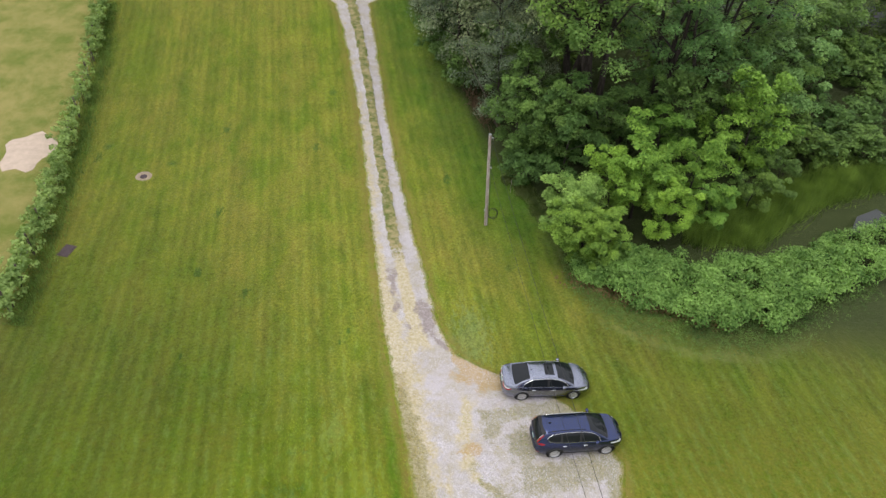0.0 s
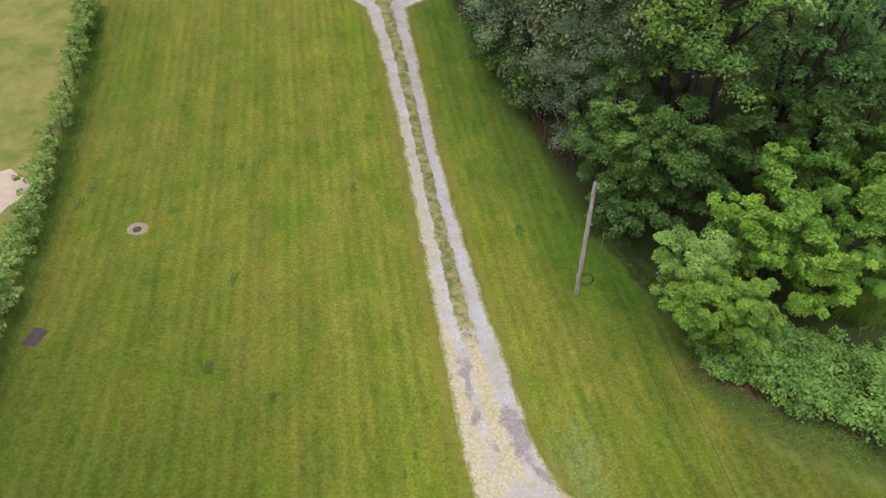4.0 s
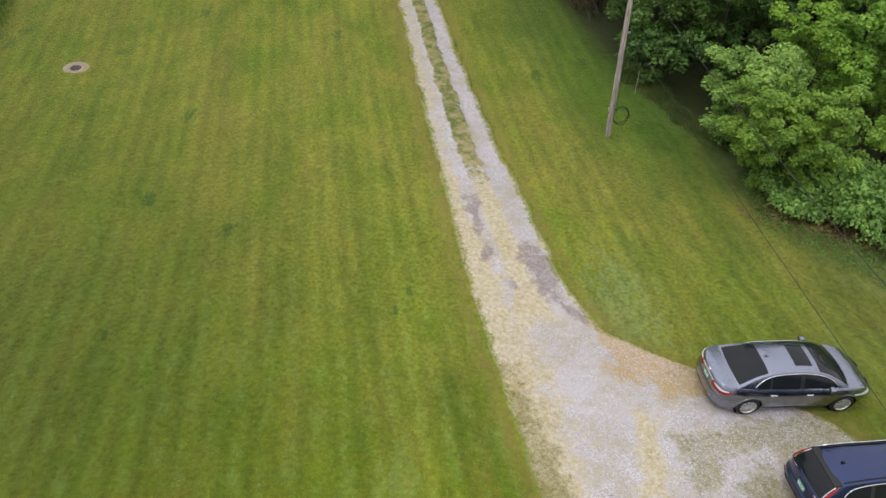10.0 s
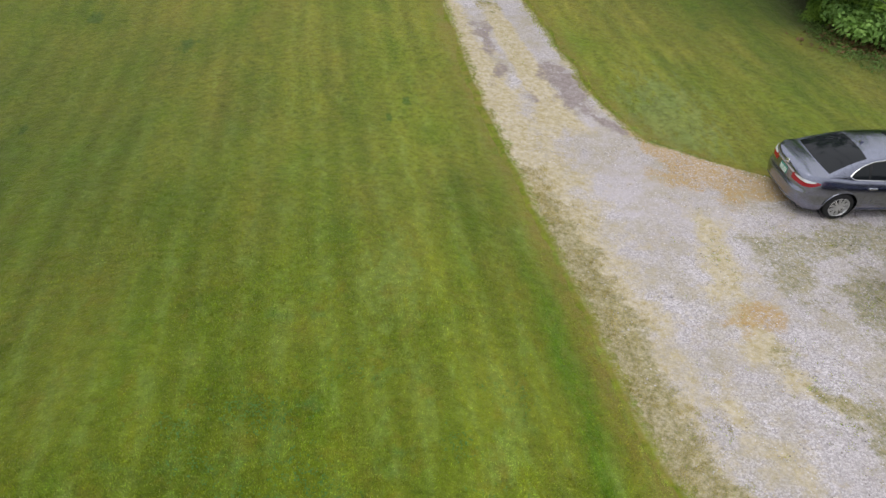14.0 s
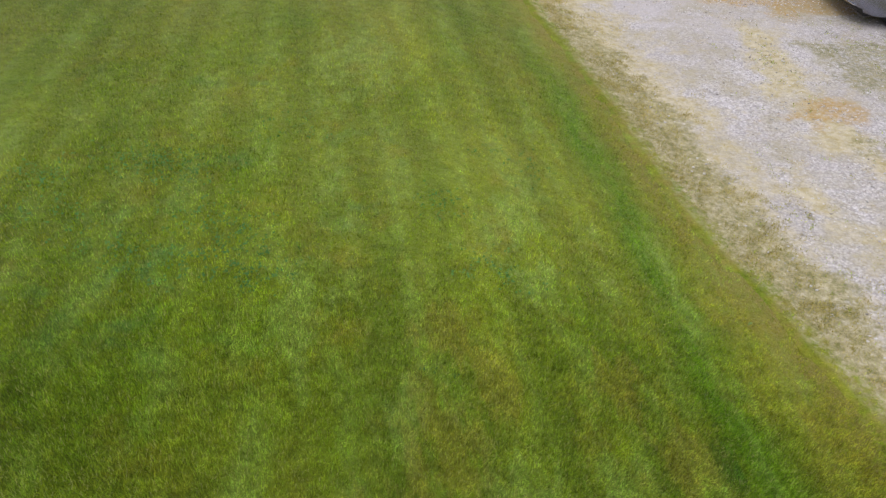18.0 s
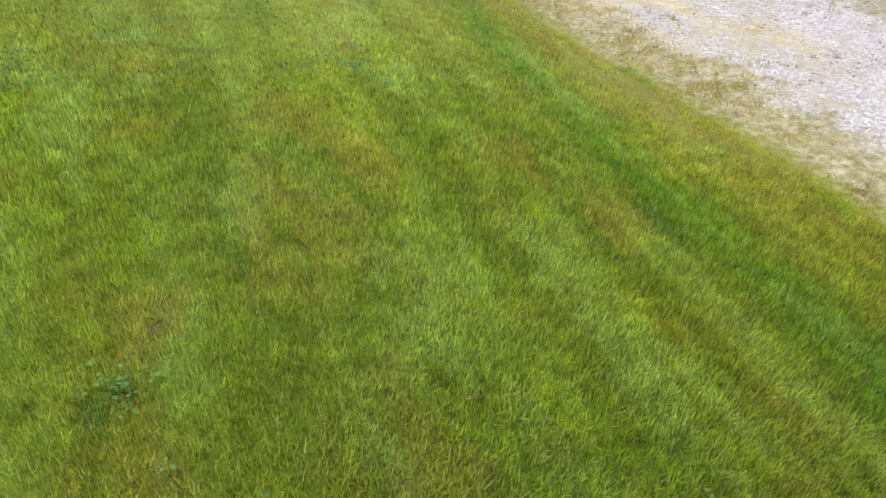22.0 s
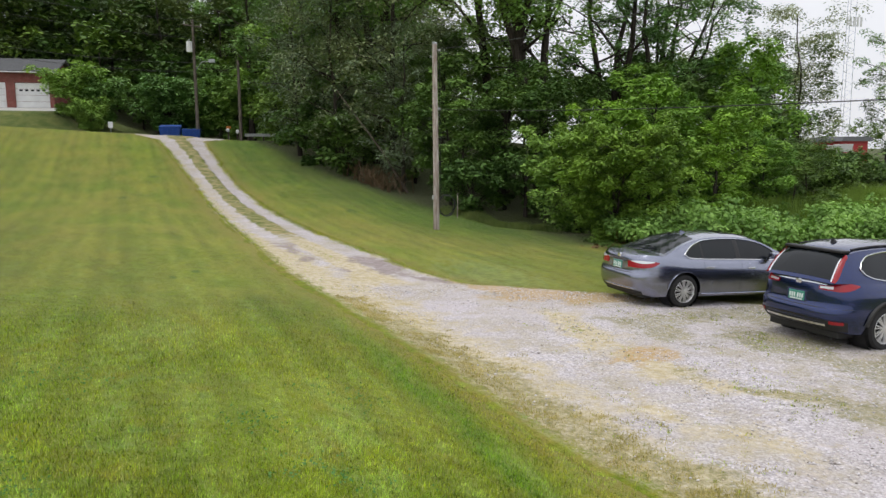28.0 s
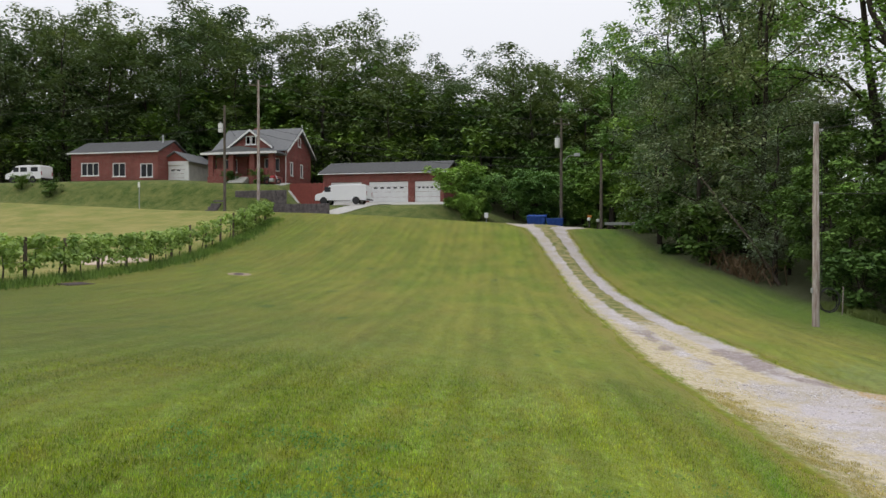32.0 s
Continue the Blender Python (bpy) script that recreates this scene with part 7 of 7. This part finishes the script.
# roadside poles with their lines
def road_pole(x, y, tall, label, arm=True, box=False, lamp=False, dark=True):
    g = ground_z(x, y)
    p = thing("roadside_pole", label, "pole", pose(x, y, g - 0.3), "roadside poles")
    part("shaft", Shape().tube([(0, 0, 0), (0, 0, tall * 0.5), (0, 0, tall + 0.3)], [0.16, 0.14, 0.11], 10), "pole_dark" if dark else "pole", p, "", True)
    if arm:
        part("crossarm", Shape().soft_box(-0.9, 0.9, -0.06, 0.06, tall - 0.3, tall - 0.18, 0.01, pose(0, 0, 0, 0, 0, 35)), "pole_dark", p)
        for k in (-0.8, 0.0, 0.8):
            part("insulator", Shape().tube([(k * 0.82, k * 0.57, tall - 0.18), (k * 0.82, k * 0.57, tall + 0.0)], 0.045, 7), "white", p)
    if box:
        tr = part("transformer", Shape().tube([(-0.35, -0.15, tall - 2.5), (-0.35, -0.15, tall - 1.6)], [0.25, 0.25], 12), "white", p, "pale grey transformer can", True)
        part("bushing", Shape().tube([(-0.35, -0.15, tall - 1.6), (-0.35, -0.15, tall - 1.4)], 0.05, 6), "galv", tr)
    if lamp:
        arm_ = part("lamp_arm", Shape().tube([(0.1, 0, tall * 0.62), (0.6, -0.2, tall * 0.68), (1.3, -0.4, tall * 0.69)], 0.035, 6), "galv", p, "", True)
        part("lamp_head", Shape().soft_box(1.2, 1.75, -0.55, -0.3, tall * 0.675, tall * 0.705, 0.04), "galv", arm_, "pale street lamp head")
    return p, g


p1 = road_pole(-37.3, 75.0, 13.2, "tall pale wooden utility pole beside the road", True, dark=False)
p2 = road_pole(-42.1, 77.0, 11.2, "wooden utility pole with a transformer can", False, True)
p3 = road_pole(-8.2, 79.0, 10.5, "utility pole with transformer and street lamp", True, True, True)
road_pole(-4.5, 77.6, 7.2, "plain wooden roadside pole", False)
p5 = road_pole(-78, 76, 10.0, "wooden utility pole beside the road")
lines = [((-37.3, 75.0, p1[1] + 13.0), (-8.2, 79.0, p3[1] + 10.4), 0.9), ((-37.3, 75.0, p1[1] + 11.5), (-8.2, 79.0, p3[1] + 8.9), 0.8),
         ((-37.3, 75.0, p1[1] + 13.0), (-78, 76, p5[1] + 9.7), 0.9), ((-37.3, 75.0, p1[1] + 9.0), (-78, 76, p5[1] + 7.2), 0.9),
         ((-42.1, 77.0, p2[1] + 11.0), (-37.3, 75.0, p1[1] + 11.0), 0.1), ((-42.1, 77.0, p2[1] + 9.5), (-44.0, 85, HZ + 4.3), 0.2),
         ((-37.3, 75.0, p1[1] + 8.0), (-8.2, 79.0, p3[1] + 6.0), 1.0), ((-8.2, 79.0, p3[1] + 10.4), (45, 92, 15), 0.8), ((-37.3, 75.0, p1[1] + 8.7), (-8.2, 79.0, p3[1] + 6.8), 1.0)]
for a, b, d in lines:
    w = thing("power_line", "thin dark power line along the road", "cable", group="power lines")
    part("strand", Shape().tube(sag(a, b, d), 0.016, 4), "wire", w)

# blue skips beyond the crest
for x, w, h, tilt in ((-11.3, 1.75, 0.95, 0.2), (-9.45, 1.5, 0.85, 0.08)):
    y = 77.6
    sk = thing("dumpster", "blue steel dumpster with sloped lid beside the road", "dumpster", pose(x, y, ground_z(x, y) + 0.02), "dumpsters")
    part("bin", Shape().add([(0.08, 0, 0.1), (w - 0.08, 0, 0.1), (w, -0.15, h), (0, -0.15, h), (0.08, 1.3, 0.1), (w - 0.08, 1.3, 0.1), (w, 1.5, h + tilt), (0, 1.5, h + tilt)], [(0, 1, 2, 3), (4, 7, 6, 5), (0, 3, 7, 4), (1, 5, 6, 2), (0, 4, 5, 1), (3, 2, 6, 7)]), "blue", sk)
    part("lid", Shape().add([(0, -0.2, h + 0.01), (w, -0.2, h + 0.01), (w, 1.55, h + tilt + 0.02), (0, 1.55, h + tilt + 0.02), (0, -0.2, h + 0.07), (w, -0.2, h + 0.07), (w, 1.55, h + tilt + 0.08), (0, 1.55, h + tilt + 0.08)], [(0, 3, 2, 1), (4, 5, 6, 7), (0, 1, 5, 4), (1, 2, 6, 5), (2, 3, 7, 6), (3, 0, 4, 7)]), "blue", sk)
    for k in range(4):
        part("rib", Shape().box(w * (k + 0.5) / 4 - 0.04, w * (k + 0.5) / 4 + 0.04, -0.17, -0.1, 0.25, h - 0.05), "blue", sk)
for x, y, h in ((-5.6, 78.0, 0.95), (-4.8, 78.2, 0.85)):
    mb = thing("mailbox", "pale roadside mailbox on a short post", "mailbox", pose(x, y, ground_z(x, y)), "mailboxes")
    part("post", Shape().box(-0.05, 0.05, -0.05, 0.05, -0.2, h), "post", mb)
    part("box", Shape().soft_box(-0.14, 0.14, -0.3, 0.3, h, h + 0.3, 0.08), "white", mb, "", True)
rail = thing("guard_rail", "low grey guard rail beyond the road", "rail")
for k in range(7):
    part("post", Shape().box(-4.0 + k * 1.4, -3.88 + k * 1.4, 78.9, 79.02, 3.4, 4.75), "post", rail)
part("beam", Shape().soft_box(-4.2, 4.8, 78.82, 78.89, 4.45, 4.72, 0.02), "galv", rail)
yellow = thing("road_marker", "small orange marker among the roadside shrubs", "marker", pose(-5.6, 80.5, ground_z(-5.6, 80.5)))
part("post", Shape().tube([(0, 0, -0.1), (0, 0, 1.3)], 0.03, 6), "galv", yellow)
part("panel", Shape().soft_box(-0.2, 0.2, -0.05, 0.0, 1.15, 1.4, 0.02), "orange", yellow)
for x, y, h, w in ((-15.0, 76.9, 0.9, 0.18), (-48.4, 72, 2.5, 0.12)):
    sgn = thing("road_sign", "small pale sign on a thin metal post", "sign", pose(x, y, ground_z(x, y)), "signs")
    part("post", Shape().tube([(0, 0, -0.2), (0, 0, h)], 0.035, 6), "galv", sgn)
    part("plate", Shape().soft_box(-w, w, -0.06, -0.04, h - 0.25, h + 0.25, 0.005), "white", sgn)

# shrubs along the road
tree_kind("road_bush", "roadside_bush", "large rounded green bush beside the road", "bush", "leaf_locust", "roadside bushes",
          seed=97, tall=4.6, wide=2.9, bare=0.03, limbs=12, twigs=5, per=84, clump=0.72, size=0.19, trunk=0.08, forks=2)
for x, y, s, t in ((-18.3, 80.8, 0.8, 10), (-16.4, 80.4, 0.75, 130), (-16.8, 78.4, 0.5, 60), (-11.0, 85.5, 0.95, 300), (-8.2, 87.5, 1.0, 20), (-4.9, 84.5, 1.0, 99), (-1.2, 82, 1.2, 180), (2.5, 81, 1.2, 240), (6, 80, 1.2, 15)):
    plant("road_bush", x, y, t, s)
for x, y, s in ((-69.5, 80, 0.5), (-64.8, 79, 0.55)):
    plant("shrub0", x, y, 45, s, label="small dark rounded shrub on the far bank", tall=1.1)

# the far side of the marsh: low trees, a red roadside building, a mast
for x, y, s, k in ((42.5, 63.5, 0.62, "far1"), (38.5, 66, 0.52, "far3"), (47, 69, 0.98, "feather1"), (56, 65, 0.85, "open1"), (62, 60, 0.9, "far1"), (50, 78, 0.75, "feather0"), (40, 76, 0.6, "far1"), (86, 72, 0.8, "far2"), (92, 60, 0.8, "far3"), (58, 96, 0.8, "far1"), (80, 112, 0.8, "far2"), (96, 104, 0.8, "far0"), (112, 96, 0.8, "far3"), (70, 116, 0.8, "far1")):
    plant(k, x, y, x * 17, s, label="tall tree beyond the marsh")
for x, y, s in ((76, 97, 0.75), (82, 95, 0.7), (88, 92, 0.7), (71, 99, 0.7), (94, 90, 0.7), (66, 99, 0.6)):
    plant("thicket0", x, y, x * 7, s, label="leafy tree behind the red roadside building")
plant("shrub0", 64.5, 78.5, 20, 0.8, label="small round tree by the far road")
rb = thing("red_roadside_building", "low red and white roadside building beyond the marsh", "building", pose(70.2, 87, ground_z(70, 87)))
part("wall", Shape().box(0, 4.2, 0, 5, -0.3, 3.5), "redsign", rb)
part("roof", Shape().prism([(-0.4, 3.5), (4.6, 3.5), (4.4, 4.1), (0, 4.1)], -0.4, 5.4), "roof", rb)
part("sign_band", Shape().box(-2.4, 0.9, -0.35, 0.0, 2.1, 3.0), "white", rb, "white sign band")
mast = thing("lattice_mast", "tall thin lattice radio mast on the skyline", "mast", pose(136, 154, ground_z(136, 154)))
for a, b in ((-0.9, -0.9), (0.9, -0.9), (0, 0.9)):
    part("leg", Shape().tube([(a * 1.15, b * 1.15, 0), (a * 0.95, b * 0.95, 38)], 0.05, 5), "galv", mast)
for k in range(19):
    s_ = 1.15 - 0.2 * k / 19
    part("brace", Shape().tube([(-0.9 * s_, -0.9 * s_, 2 * k), (0.9 * s_, -0.9 * s_, 2 * k + 1), (0, 0.9 * s_, 2 * k + 2), (-0.9 * s_, -0.9 * s_, 2 * k + 2)], 0.03, 4), "galv", mast)
for k in range(5):
    part("antenna", Shape().soft_box(-2.2 + k, -1.8 + k, -1.5, -1.2, 30.2, 32.4, 0.03), "white", mast)


# ---- grass and stones ----
gr = np.random.default_rng(77)


def sown(x0, x1, y0, y1, per):
    n = int((x1 - x0) * (y1 - y0) * per)
    x, y = gr.uniform(x0, x1, n), gr.uniform(y0, y1, n)
    keep = x < drive_left(y) - 0.55 + 0.75 * gr.random(n) + 0.6 * gr.random(n) ** 4
    return x[keep], y[keep]


pieces = []
x, y = sown(-8.8, 1.0, 9.4, 16.6, 13000)
keep = gr.random(len(x)) < ease(9.4, 12.1, y) ** 1.6 * ease(16.6, 14.0, y) * ease(-8.8, -6.2, x)
pieces.append(blade_tufts(gr, x[keep], y[keep], 0.052, 0.0062, 0.62, n_seg=1))
x, y = sown(-13.0, 1.0, 13.0, 27.0, 2600)
keep = gr.random(len(x)) < ease(13.0, 16.0, y) * ease(27.0, 15.5, y) ** 1.5 * ease(-13.0, -9.5, x)
pieces.append(blade_tufts(gr, x[keep], y[keep], 0.044, 0.0085, 0.7, n_seg=1))
V_, F_, k = [], [], 0
for v, f in pieces:
    V_.append(v)
    F_.append(f + k)
    k += len(v)
me = fast_mesh("lawn_grass", np.concatenate(V_), np.concatenate(F_))
solo("lawn_grass", me, "blade", "short mown grass blades of the lawn", "grass", kind="stuff")

# grass and weeds at the drive's edges and along its middle strip
n = 34000
y = gr.uniform(14, 68, n)
side = gr.random(n)
lx, rx_ = drive_left(y), drive_right(y)
x = np.where(side < 0.4, lx - 0.1 + gr.exponential(size=n) * np.interp(y, (14, 30, 36), (0.42, 0.32, 0.12)), np.where(side < 0.75, rx_ + gr.normal(size=n) * 0.14 + 0.02, (lx + rx_) / 2 + gr.normal(size=n) * 0.13))
ok = ~((side >= 0.75) & (y < 30)) & ~((side >= 0.4) & (side < 0.75) & (y < 26))
v, f = blade_tufts(gr, x[ok], y[ok], 0.065, 0.014, 0.95, n_seg=1)
solo("verge_grass", fast_mesh("verge_grass", v, f), "blade", "short grass tufts along the drive's edges and middle", "grass", kind="stuff")

# low tufts growing through the gravel and along the pad's ragged end
px_, py_ = [], []
for cx_, cy_, m_, sx_, sy_ in ((4.1, 20.8, 1500, 0.55, 0.45), (5.6, 22.9, 1700, 1.6, 0.35), (2.2, 18.6, 900, 0.45, 0.8), (8.3, 19.6, 900, 0.45, 0.7), (8.5, 18.3, 900, 0.35, 0.7), (7.6, 22.6, 900, 0.5, 0.6), (1.3, 22.2, 500, 0.3, 0.8), (3.4, 23.4, 800, 0.7, 0.5), (0.2, 18.0, 700, 0.35, 0.8), (5.4, 19.0, 700, 1.2, 0.35)):
    for q in range(m_ // 12):
        tx_, ty_ = cx_ + gr.normal() * sx_, cy_ + gr.normal() * sy_
        px_.append(tx_ + gr.normal(size=12) * 0.035)
        py_.append(ty_ + gr.normal(size=12) * 0.035)
px_, py_ = np.concatenate(px_), np.concatenate(py_)
v, f = blade_tufts(gr, px_, py_, 0.032, 0.011, 1.2, pz=height(px_, py_) + 0.03, n_seg=1)
solo("pad_weeds", fast_mesh("pad_weeds", v, f), "blade", "small tufts of grass growing through the gravel pad", "weeds", kind="stuff")

# matted straw-coloured grass creeping over the pad's edge
n = 700
ty_ = gr.uniform(13.2, 25.5, n)
tx_ = drive_left(ty_) + 0.05 + np.abs(gr.normal(size=n)) * np.interp(ty_, (13, 17, 21, 25.5), (0.62, 0.55, 0.5, 0.3))
px_, py_ = (np.repeat(a, 26) + gr.normal(size=n * 26) * 0.055 for a in (tx_, ty_))
v, f = blade_tufts(gr, px_, py_, 0.040, 0.010, 1.25, pz=height(px_, py_) + 0.03, n_seg=1)
solo("edge_straw", fast_mesh("edge_straw", v, f), "straw", "matted straw-coloured grass along the gravel pad's edge", "grass", kind="stuff")

# broad-leaved lawn weeds
cl = []
for cx_, cy_, m_ in ((-4.95, 13.23, 16), (-4.67, 12.73, 4), (-2.87, 12.5, 2), (-4.25, 14.95, 3)):
    for q in range(m_):
        px_, py_ = cx_ + gr.normal() * 0.075, cy_ + gr.normal() * 0.06
        cl.append((px_, py_, ground_z(px_, py_) + 0.05))
v, f = leaf_cloud(gr, cl, np.full(len(cl), 0.035), 5, 0.015, flat=1.6, long=1.6)
solo("lawn_weeds", fast_mesh("lawn_weeds", v, f), "leaf_mid", "small broad-leaved weeds growing in the lawn", "weeds", kind="stuff")

# clover in loose patches
cl = []
for cx_, cy_, m_, s_ in ((-7.45, 17.65, 80, 0.26), (-6.95, 17.55, 70, 0.22), (-6.55, 16.75, 40, 0.24), (-6.15, 16.45, 40, 0.2), (-5.9, 16.0, 75, 0.22), (-6.5, 16.05, 50, 0.22), (-7.9, 16.7, 30, 0.2), (-7.2, 16.15, 40, 0.22), (-4.2, 17.2, 35, 0.2), (-3.7, 16.3, 40, 0.25), (-8.3, 17.2, 50, 0.2), (-6.0, 18.6, 40, 0.3), (-3.3, 18.3, 40, 0.3)):
    for q in range(m_):
        px_, py_ = cx_ + gr.normal() * s_, cy_ + gr.normal() * s_ * 0.8
        cl.append((px_, py_, ground_z(px_, py_) + 0.05))
v, f = leaf_cloud(gr, cl, np.full(len(cl), 0.05), 4, 0.02, flat=1.3, long=1.1)
solo("clover_patches", fast_mesh("clover_patches", v, f), "leaf_clover", "blue-green clover in loose patches on the lawn", "clover", kind="stuff")

# dead tufts, a fallen leaf and small yellow flowers in the grass
cl = [(cx_ + gr.normal() * s_, cy_ + gr.normal() * s_, 0) for cx_, cy_, m_, s_ in ((-5.44, 12.89, 9, 0.05), (-4.85, 13.53, 4, 0.03), (-3.01, 12.46, 2, 0.02)) for q in range(m_)]
cl = [(a, b, ground_z(a, b) + 0.035) for a, b, c in cl]
v, f = leaf_cloud(gr, cl, np.full(len(cl), 0.03), 5, 0.008, flat=0.4, long=4.0)
solo("dead_tufts", fast_mesh("dead_tufts", v, f), "brown_leaf", "small brown dead tufts among the grass", "tufts", kind="stuff")
lz = ground_z(-1.2, 16.15) + 0.06
leaf_ob = Shape().add([(0, 0, 0), (0.035, 0.012, 0.012), (0.075, 0, 0.005), (0.035, -0.012, 0.012), (0, 0, -0.003), (0.035, 0.012, 0.009), (0.075, 0, 0.002), (0.035, -0.012, 0.009)], [(0, 1, 2, 3), (7, 6, 5, 4), (0, 4, 5, 1), (1, 5, 6, 2), (2, 6, 7, 3), (3, 7, 4, 0)])
ob = solo("fallen_leaf", leaf_ob, "leaf_vine", "small pale yellow leaf fallen on the lawn", "leaf")
ob.matrix_basis = pose(-1.2, 16.15, lz, 8, 4, 30)

# loose stones on the pad
n = 13000
y = 13 + 14 * gr.random(n) ** 1.15
x = drive_left(y) + 0.35 + (drive_right(y) - drive_left(y) - 0.35) * gr.random(n) ** 1.1
held = (x - drive_left(y) < np.interp(y, (14, 18, 24), (0.9, 1.6, 2.2)) + 0.5 * np.sin(y * 2.3)) & (gr.random(n) < 0.75)
x = np.where(held, x + (drive_right(y) - x) * gr.random(n), x)
s = 0.008 + 0.012 * gr.random(n) ** 2
z = height(x, y) + 0.036
c = np.stack([x, y, z], -1)
dirs = np.array([(1, 0, 0), (-1, 0, 0), (0, 1, 0), (0, -1, 0), (0, 0, 0.8), (0, 0, -0.5)], float)
ang = gr.random(n) * 6.28
ca, sa = np.cos(ang)[:, None], np.sin(ang)[:, None]
dx = dirs[None, :, 0] * ca - dirs[None, :, 1] * sa
dy = dirs[None, :, 0] * sa + dirs[None, :, 1] * ca
jit = 0.75 + 0.5 * gr.random((n, 6))
v = c[:, None, :] + np.stack([dx * 1.25, dy, np.broadcast_to(dirs[None, :, 2], dx.shape)], -1) * (s[:, None] * jit)[..., None]
tri = np.array([(0, 2, 4), (2, 1, 4), (1, 3, 4), (3, 0, 4), (2, 0, 5), (1, 2, 5), (3, 1, 5), (0, 3, 5)])
f = (np.arange(n)[:, None, None] * 6 + tri[None]).reshape(-1, 3)
solo("loose_stones", fast_mesh("loose_stones", v.reshape(-1, 3), f), "pebble", "loose pale crushed stones on the parking pad", "stones", kind="stuff")
